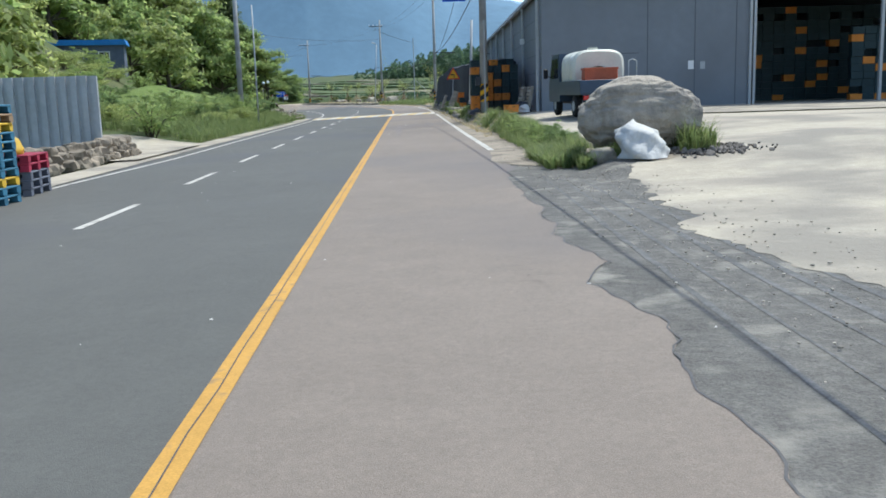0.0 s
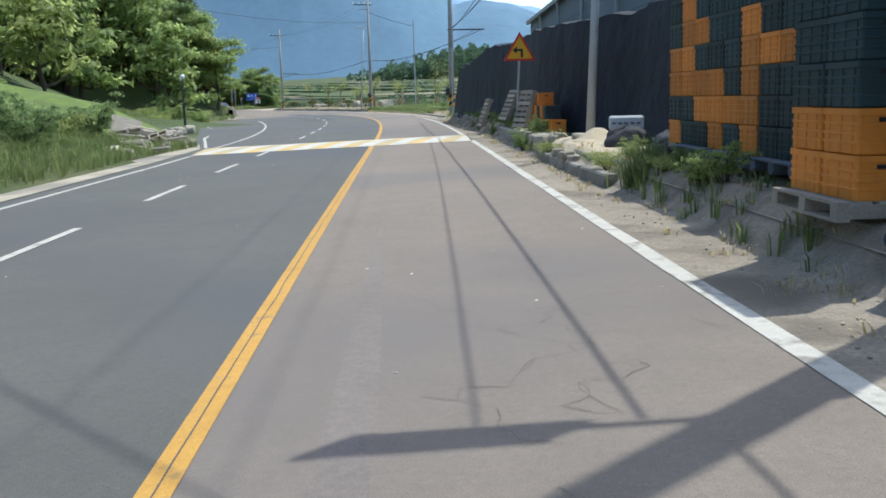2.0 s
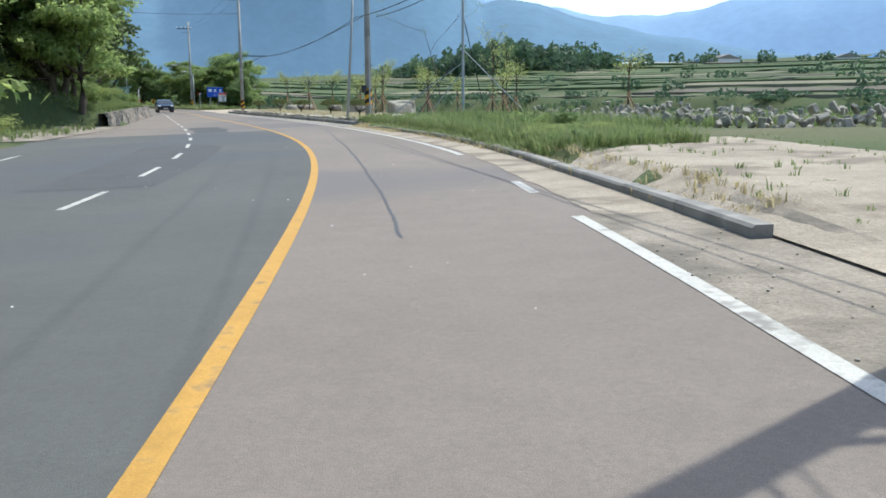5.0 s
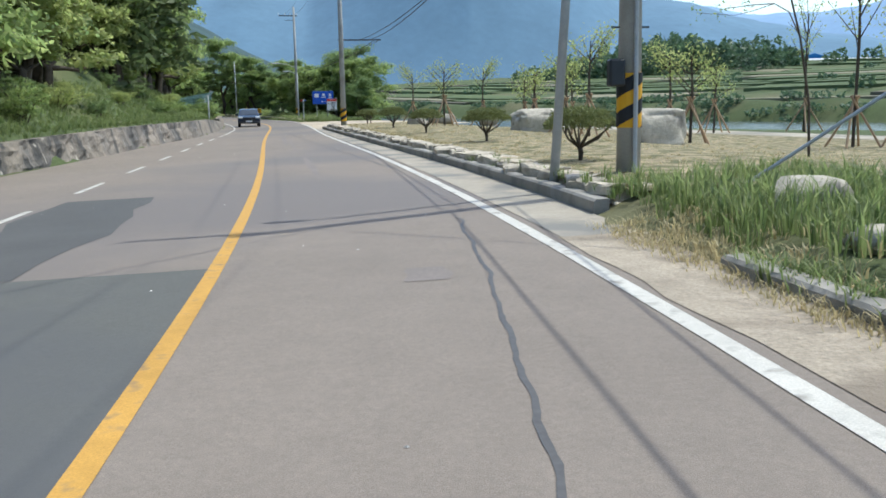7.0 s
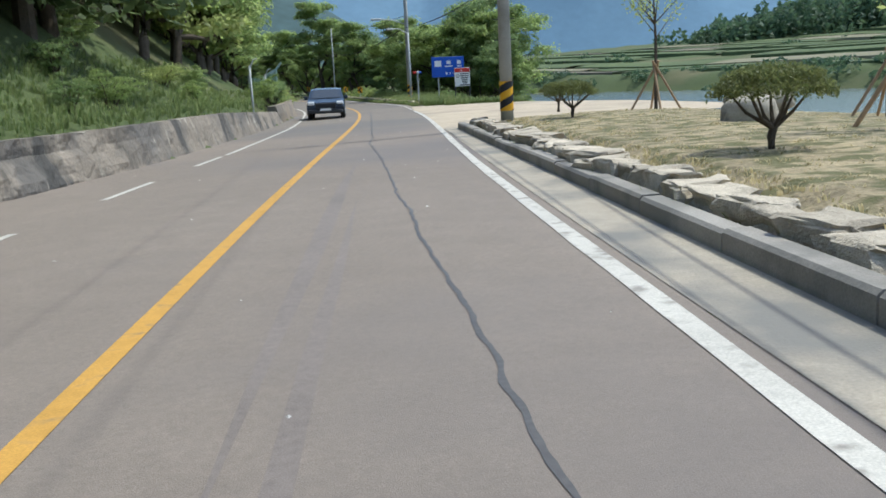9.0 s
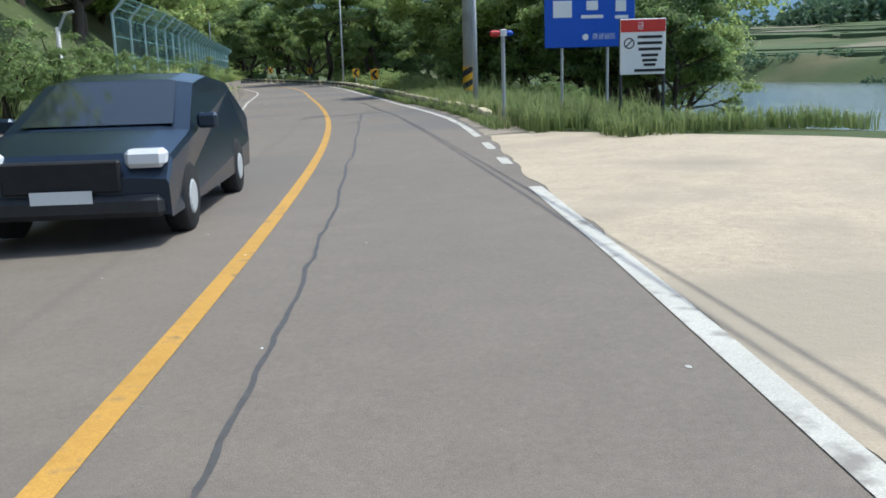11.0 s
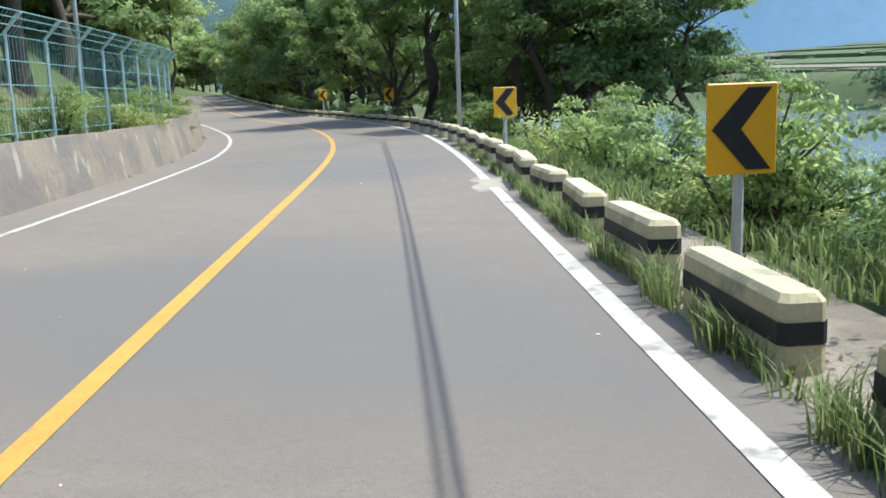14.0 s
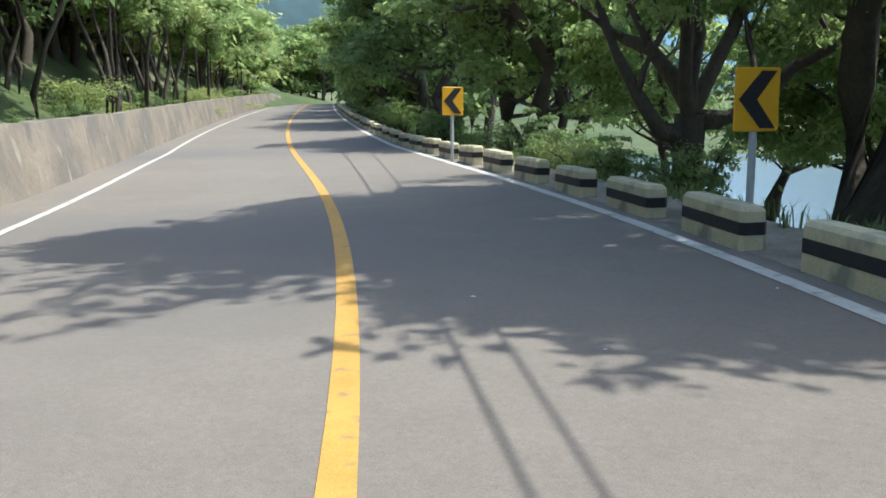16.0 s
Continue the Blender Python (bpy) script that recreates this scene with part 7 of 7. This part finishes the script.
part("bumper", Shape().box(-0.8, 0.8, -2.42, -2.34, 0.42, 0.52), DARK_STEEL, truck)
for sx in (-0.66, 0.66):
    part("tail_lamp", Shape().bevel_box(sx - 0.13, sx + 0.13, -2.46, -2.4, 0.52, 0.64, 0.015), LAMP_RED, truck)
    part("reverse_lamp", Shape().bevel_box(sx * 0.7 - 0.05, sx * 0.7 + 0.05, -2.455, -2.4, 0.53, 0.63, 0.015), LAMP_GLASS, truck)
part("number_plate", Shape().box(-0.17, 0.17, -2.45, -2.43, 0.5, 0.62), SIGN_WHITE, truck)
part("number_bar", Shape().box(-0.13, 0.13, -2.456, -2.451, 0.54, 0.585), BLACKPAINT, truck)
for x, y in ((-0.7, 1.55), (0.7, 1.55), (-0.66, -1.25), (0.66, -1.25)):
    wheel(truck, x, y, 0.33, 0.19 if y > 0 else 0.3)
tank = Shape()
sec = [(math.cos(a), math.sin(a)) for a in np.linspace(0, 2 * math.pi, 25)]
tank.grid([[(math.copysign(abs(x) ** 0.55, x) * 0.8 * k, y, 1.38 + math.copysign(abs(z_) ** 0.55, z_) * 0.62 * k) for x, z_ in sec] for y, k in ((-1.1, 0.2), (-1.1, 0.9), (-1.02, 1.0), (-0.5, 1.0), (-0.47, 0.97), (-0.43, 1.0), (0.1, 1.0), (0.13, 0.97), (0.17, 1.0), (0.52, 1.0), (0.6, 0.9), (0.6, 0.2))])
tk = part("water_tank", tank, TANK, smooth=True)
tk.data.set_sharp_from_angle(angle=radians(40))
tk.matrix_basis = truck.matrix_basis.copy()
tagged(tk, "translucent white water tank on the truck's bed", "tank")
part("filler_cap", Shape().tube([(0, -0.3, 1.97), (0, -0.3, 2.08)], 0.16, 16), TANK, tk)
for x, y, h, k in ((-0.1, -1.6, 0.7, 1.9), (0.62, -1.85, 0.36, 0.8), (-0.68, -2.05, 0.3, 0.6)):
    bx = thing("orange_box", truck.matrix_basis @ pose(x, y, 0.745), "orange plastic box standing on the truck's bed", "box", "boxes on the truck")
    part("body", Shape().bevel_box(-0.26 * k, 0.26 * k, -0.2, 0.2, 0, h, 0.02), BOX_RED, bx)
    part("rim", Shape().box(-0.26 * k - 0.02, 0.26 * k + 0.02, -0.22, 0.22, h - 0.06, h - 0.005), BOX_RED, bx)
rail = Shape().tube([(0.6, -2.2, 0.745), (0.6, -2.2, 1.6), (0.72, -2.2, 1.66), (0.84, -2.2, 1.6), (0.84, -2.2, 0.745)], 0.018, 6)
part("loading_rail", rail, GALV, truck)

# ---- the oncoming car ----
car = thing("family_car", place(201.5, -1.55, 0.0, 180), "dark blue family car in the oncoming lane", "car")
prof = [(-2.2, 0.32), (-2.28, 0.65), (-2.2, 0.98), (-1.6, 1.4), (-0.4, 1.5), (0.3, 1.43), (1.2, 0.98), (2.05, 0.82), (2.25, 0.62), (2.22, 0.3)]
rows = []
for x, k in ((-0.9, 0.90), (-0.88, 0.97), (-0.6, 1.0), (0.6, 1.0), (0.88, 0.97), (0.9, 0.90)):
    rows.append([(x * (0.86 if z_ > 1.15 else 1.0), y, z_ * k + 0.03 * (1 - k)) for y, z_ in prof])
sh = Shape().grid(rows)
sh.f += [tuple(range(10)), tuple(reversed(range(50, 60)))]
body_ = part("body", sh, CAR_PAINT, car)
part("windscreen", Shape().add([(-0.72, 1.16, 1.02), (0.72, 1.16, 1.02), (0.6, 0.36, 1.42), (-0.6, 0.36, 1.42)], [(0, 1, 2, 3)]), GLASS, car)
part("grille", Shape().bevel_box(-0.5, 0.5, 2.2, 2.28, 0.5, 0.78, 0.02), BLACKPAINT, car)
part("bumper", Shape().bevel_box(-0.85, 0.85, 2.1, 2.3, 0.28, 0.48, 0.05), DARK_STEEL, car)
part("number_plate", Shape().box(-0.26, 0.26, 2.3, 2.31, 0.42, 0.53), SIGN_WHITE, car)
for sx in (-0.7, 0.7):
    part("headlight", Shape().bevel_box(sx - 0.17, sx + 0.17, 2.02, 2.24, 0.7, 0.86, 0.04), LAMP_GLASS, car)
    part("side_window", Shape().add([(sx * 1.115, -1.55, 1.05), (sx * 1.115, 0.95, 1.05), (sx * 1.09, 0.35, 1.36), (sx * 1.09, -1.3, 1.36)], [(0, 1, 2, 3)]), GLASS, car)
    part("side_mirror", Shape().bevel_box(sx * 1.42 - 0.1, sx * 1.42 + 0.1, 0.8, 0.92, 0.95, 1.1, 0.03), CAR_PAINT, car)
for x in (-0.8, 0.8):
    for y in (-1.35, 1.4):
        wheel(car, x, y, 0.34, 0.22)

# ---- left side of the start: fence, pallets, dry wall ----
fence = thing("sheet_fence", place(26.2, -7.6, 0.5, 6), "grey ribbed sheet metal fence behind the stone bed", "fence")
for i in range(20):
    x = -0.28 * i
    sh = Shape()
    pts = [(x, 0), (x - 0.015, -0.07), (x - 0.17, -0.07), (x - 0.185, 0), (x - 0.28, 0)]
    sh.grid([[(a, b, -0.2) for a, b in pts], [(a, b, 1.9 + 0.02 * wob(i, 1.7)) for a, b in pts]])
    sh.grid([[(a, b + 0.02, 1.9) for a, b in pts], [(a, b + 0.02, -0.2) for a, b in pts]])
    part("panel", sh, FENCE_GREY, fence)
for k in range(11):
    plastic_pallet(place(14.6, -5.95, k * 0.145 + 0.01, rc.uniform(-2, 2)), BLUE_PLASTIC if k not in (2, 8, 9) else (YELLOW_PLASTIC if k != 9 else TIMBER), "blue plastic pallet in a tall stack beside the road" if k not in (2, 8, 9) else "yellow pallet in a tall stack beside the road")
for k in range(5):
    plastic_pallet(place(16.5, -6.15, k * 0.145 + 0.01, 4 + rc.uniform(-2, 2)), GREY_PLASTIC if k < 3 else RED_PLASTIC, "grey plastic pallet in a low stack" if k < 3 else "red plastic pallet on a low stack")
rag_pile(16.5, -6.15, 0.72, 0.42, 21, YELLOW_PLASTIC, "crumpled yellow plastic netting on pallets", "yellow_netting")
bed_ = thing("stone_bed", pose(0, 0, 0), "low bed of broken brown stones beside the road", "stone bed")
bstones = [rock(150 + i, 0.2, 0.18, 0.14, 0.4, 2, 0.6) for i in range(6)]
BROWN_STONE = material("brown_bed_stone", (0.25, 0.21, 0.16), 0.95, grain=((3, 0.2), (30, 0.15)), stain=((0.15, 0.13, 0.1), 2.2, 0.52, 0.66), bump=((9, 0.03),), spread=0.3)
for me_ in bstones:
    me_.materials.clear()
    me_.materials.append(BROWN_STONE)
for i in range(70):
    row = i % 3
    s = 18.3 + (i // 3) * 0.43 + rc.uniform(-0.1, 0.1)
    st = part("bed_stone", rc.choice(bstones), None, bed_)
    f = rc.uniform(0.75, 1.2)
    st.matrix_basis = place(s, -7.25 - 0.12 * row + rc.uniform(-0.05, 0.05), 0.12 + row * 0.2, rc.uniform(0, 360)) @ Matrix.Diagonal((f, f, f, 1))
# grassy mound
rows = []
for i in range(29):
    row = []
    for j in range(29):
        x, y = i / 14 - 1, j / 14 - 1
        s_, o_ = 86 + 19 * x, -18.8 + 7.6 * y
        q = max(0.0, 1 - math.hypot(x, y))
        row.append(at(s_, o_, ground(s_, o_) - 0.25 + 2.0 * min(1.0, q * 1.9) * (0.85 + 0.25 * noise.noise((x * 2.2, y * 2.2, 3.0))) * (1 - 0.5 * (1 - min(1.0, q * 1.9)))))
    rows.append(row)
mound = setting("ground_mound", Shape().grid(rows), LAWN, "bright green grassy mound above the lay-by")
mound.data.shade_smooth()
for s_, o_, z_, tilt, turn in ((65.3, -7.6, 0.3, 14, 20), (66.6, -7.5, 0.42, -20, 70), (68.2, -7.9, 0.4, 24, 110), (67.2, -8.5, 0.62, -12, 40), (69.6, -8.6, 0.5, 30, 15), (66.0, -8.6, 0.6, 18, 85)):
    wood_pallet(place(s_, o_, z_, turn) @ pose(0, 0, 0, tilt, tilt * 0.4, 0), "weathered wooden pallet thrown on a heap")
t = thing("board_sheet", place(73.5, -10.2, 0.75, 25) @ pose(0, 0, 0, -32, 18, 0), "grey weathered board leaning on the heap", "board")
part("sheet", Shape().bevel_box(-0.6, 0.6, -0.02, 0.02, -0.75, 0.5, 0.008), WOOD, t)
part("batten", Shape().box(-0.7, 0.7, 0.02, 0.06, -0.1, -0.02), WOOD, t)
# rubble heap
SLAB = [Shape().bevel_box(-0.5 * l_, 0.5 * l_, -0.06, 0.06, -0.04, 0.04, 0.01).data("slat", WOOD) for l_ in (0.9, 1.2, 1.5)]
heap = thing("timber_heap", pose(0, 0, 0), "heap of broken pallet boards and rubble beside the road", "rubble heap")
for i in range(70):
    ob = part("slat", rc.choice(SLAB), None, heap)
    u = rc.random()
    ob.matrix_basis = place(64.5 + rc.uniform(0, 6.5), -7.0 - 2.6 * u + rc.uniform(-0.3, 0.3), 0.15 + 0.55 * rc.random() * (1 - abs(u - 0.5)), rc.uniform(0, 360)) @ pose(0, 0, 0, rc.uniform(-25, 25), rc.uniform(-25, 25), 0)
for i in range(46):
    s = 70 + 22 * rc.random() if i > 14 else rc.uniform(62, 70)
    f = rc.uniform(0.6, 1.8)
    o = float(np.interp(s, [62, 70, 79, 92], [-7.0, -7.6, -9.8, -11.2])) - rc.uniform(0, 0.9)
    ob = new("rubble_stone", stones[i % 5])
    ob.matrix_basis = place(s, o, 0.08 * f, rc.uniform(0, 360)) @ Matrix.Diagonal((f, f, f * 1.2, 1))
    tagged(ob, "pale broken stone along the lay-by", "stone", "rubble stones")

# blue-roofed house on the slope
hp = at(112, -30.5, 0)
house = thing("farm_house", pose(hp.x, hp.y, ground(112, -30.5) - 0.1, 0, 0, 14), "low blue-grey farm house with a bright blue roof", "house")
part("wall", Shape().box(-8.3, 1.7, -1.8, 1.8, -1.0, 2.7), HOUSE_WALL, house)
part("roof", Shape().prism([(-8.7, 2.6), (2.1, 2.6), (1.9, 3.2), (-8.5, 3.2)], 4.4, pose(0, -2.2, 0)), ROOF_BLUE, house)
for x in (-6.5, -3.2, -0.4):
    w1 = part("window", Shape().box(x - 0.6, x + 0.6, -1.86, -1.78, 1.0, 1.9), SIGN_WHITE, house)
    part("pane", Shape().box(x - 0.5, x - 0.04, -1.87, -1.855, 1.08, 1.82), GLASS, w1)
    part("pane", Shape().box(x + 0.04, x + 0.5, -1.87, -1.855, 1.08, 1.82), GLASS, w1)

# ---- far fields over the river ----
FIELD_A = material("ploughed_field", (0.13, 0.115, 0.08), 1.0, grain=((0.05, 0.1), (0.6, 0.15)))
FIELD_B = material("green_field", (0.085, 0.112, 0.045), 1.0, grain=((0.05, 0.12), (0.6, 0.2)))
FIELD_C = material("straw_field", (0.19, 0.175, 0.108), 1.0, grain=((0.05, 0.1), (0.6, 0.15)))
PLASTIC = material("greenhouse_film", (0.45, 0.47, 0.49), 0.4, grain=((0.3, 0.05),))
rf = random.Random(3)
far_o, band_ = 11.0, 0
while far_o < 270:
    deep = rf.uniform(4, 8) + far_o * 0.03
    s_ = 96 + rf.uniform(0, 20)
    while s_ < 405:
        long_ = rf.uniform(14, 46)
        base = lambda q, k=far_o: float(bank(q)) + RIVER_WIDTH + k + 1.6 * wob(q, 0.03, band_)
        if rf.random() < 0.84:
            rows, m_ = [], max(2, int(long_ / 5))
            lift = 0.2 + 0.5 * min(1, far_o / 60)
            for iu in range(m_ + 1):
                q = s_ + long_ * iu / m_
                row = []
                for k, z_ in ((0.0, -0.6), (0.25, lift), (deep * 0.5, lift + 0.1), (deep, lift)):
                    o_ = base(q) + k
                    row.append(at(q, o_, ground(q, o_) + z_))
                rows.append(row)
            setting("ground_field", Shape().grid(rows), rf.choice((FIELD_A, FIELD_B, FIELD_B, FIELD_B, FIELD_B, FIELD_C)), "long terraced field beyond the river")
        s_ += long_ + rf.uniform(0.5, 5)
    far_o += deep + rf.uniform(1.5, 5)
    band_ += 1


def on_ground(x, y):
    q = road_coords(np.array([x]), np.array([y]))
    return Vector((x, y, float(height(*q)[0]) + float(lean(q[1])[0])))


for i in range(7):
    x, y = rf.uniform(60, 300), rf.uniform(470, 640)
    p = on_ground(x, y)
    gh = thing("greenhouse", pose(p.x, p.y, p.z, 0, 0, rf.uniform(60, 110)), "long white plastic greenhouse among the fields", "greenhouse", "greenhouses")
    part("film", Shape().grid([[(3 * math.cos(a), yy, 2.4 * math.sin(a)) for a in np.linspace(0, math.pi, 9)] for yy in (-14, 0, 14)]), PLASTIC, gh)
    part("end_panel", Shape().add([(3 * math.cos(a), -14, 2.4 * math.sin(a)) for a in np.linspace(0, math.pi, 9)], [tuple(range(9))]), PLASTIC, gh)
for i in range(9):
    x, y = rf.uniform(40, 300), rf.uniform(400, 640)
    p = on_ground(x, y)
    hs = thing("far_house", pose(p.x, p.y, p.z, 0, 0, rf.uniform(-20, 20)), "small white far house with low roof", "house", "far houses")
    part("wall", Shape().box(-6, 6, -4, 4, -1, 3), SIGN_WHITE, hs)
    part("roof", Shape().prism([(-6.5, 3), (6.5, 3), (0, 5)], 8.6, pose(0, -4.3, 0)), rf.choice((ROOF_BLUE, KERB)), hs)

# woods and hedges far off
far_leaf = Shape()
rg = np.random.default_rng(77)


def clump(x, y, r, h, n=240, size=0.9):
    p = on_ground(x, y)
    a = rg.uniform(0, 6.28, n)
    v = rg.normal(size=(n, 3))
    v /= np.linalg.norm(v, axis=1)[:, None]
    k = rg.uniform(0.6, 1.0, (n, 1)) ** 0.4
    c = v * k * np.array([r, r, h * 0.5]) * (1 + 0.25 * np.sin(v[:, :1] * 5 + x)) + np.array([p.x, p.y, p.z + h * 0.5])
    leaves(far_leaf, c, size, rg, 0.2)


for i in range(150):
    t_ = rg.uniform(0, 1)
    clump(-25 + 74 * t_ + rg.normal(0, 5), 455 + 25 * t_ + rg.normal(0, 12), rg.uniform(4, 7), rg.uniform(8, 13) * (0.45 + 0.75 * math.sin(math.pi * t_) ** 0.7), 220, 1.0)
for i in range(60):
    clump(rg.uniform(60, 420), rg.uniform(440, 600), rg.uniform(3, 5), rg.uniform(4, 8), 130, 1.0)
for i in range(200):
    s_ = rg.uniform(90, 415)
    o_ = float(bank(s_)) + RIVER_WIDTH + rg.uniform(1, 12)
    p = at(s_, o_)
    clump(p.x, p.y, rg.uniform(1.2, 2.6), rg.uniform(0.6, 1.5), 80, 0.35)
for i in range(46):
    s_ = rg.uniform(120, 415)
    o_ = float(bank(s_)) + RIVER_WIDTH + rg.uniform(20, 190)
    p = at(s_, o_)
    clump(p.x, p.y, rg.uniform(1.2, 2.6), rg.uniform(1.5, 3.6), 90, 0.5)
for i in range(26):
    clump(rg.uniform(60, 330), rg.uniform(230, 420), rg.uniform(1.5, 3), rg.uniform(1.5, 3.5), 90, 0.6)
stuff("far_woods", far_leaf, leaf_material("far_leaves", (0.045, 0.085, 0.05), (0.085, 0.13, 0.065), 0.3), "distant woods and hedges beyond the river", "woods")
rub = Shape()
for i in range(420):
    p = at(rg.uniform(110, 132), rg.uniform(13, 20))
    rub.bevel_box(-0.17, 0.17, -0.14, 0.14, -0.11, 0.11, 0.03, pose(p.x, p.y, p.z + ground(120, 15) + abs(rg.normal(0, 0.25)), rg.uniform(0, 90), rg.uniform(0, 90), rg.uniform(0, 360)) @ Matrix.Diagonal((rg.uniform(0.3, 1.2), rg.uniform(0.3, 1.0), rg.uniform(0.4, 0.9), 1)))
stuff("rubble_pile", rub, STONE, "long pile of pale broken stones in the field", "rubble")

# dark gravel and rubble heaped by the great boulder
grav, r5 = Shape(), random.Random(41)
for i in range(1500):
    a, q = r5.uniform(0, 6.28), abs(r5.gauss(0, 0.45))
    s_, o_ = 15.15 + math.sin(a) * q * 0.7, 6.0 + math.cos(a) * q * 0.95
    p = at(s_, o_, ground(s_, o_) + 0.015 + 0.1 * max(0, 0.8 - q) * r5.random())
    k = r5.uniform(0.01, 0.026) if i % 12 else r5.uniform(0.03, 0.06)
    grav.bevel_box(-k * 1.3, k * 1.3, -k, k, -k * 0.7, k * 0.7, k * 0.35, pose(p.x, p.y, p.z, r5.uniform(0, 60), r5.uniform(0, 60), r5.uniform(0, 360)))
stuff("gravel_heap", grav, material("dark_gravel", (0.17, 0.15, 0.13), 0.95, grain=((20, 0.3),), spread=0.5, island=True), "heap of dark gravel beside the boulder", "gravel")
litter, r6 = Shape(), random.Random(43)
for i in range(1500):
    if i < 700:
        s_, o_ = r6.uniform(2, 19), r6.uniform(2.6, 4.2) + abs(r6.gauss(0, 0.4))
    else:
        s_, o_ = r6.uniform(20, 97), edge_right(30) + abs(r6.gauss(0.45, 0.35))
    p = at(s_, o_, max(ground(s_, o_), 0.0) + 0.012)
    k = r6.uniform(0.003, 0.011)
    litter.bevel_box(-k * 1.3, k * 1.3, -k, k, -k * 0.6, k * 0.6, k * 0.35, pose(p.x, p.y, p.z, 0, 0, r6.uniform(0, 360)))
stuff("loose_gravel", litter, material("pale_gravel", (0.34, 0.305, 0.25), 0.95, grain=((20, 0.3),), spread=0.45, island=True), "loose gravel scattered over the verge and apron", "gravel")
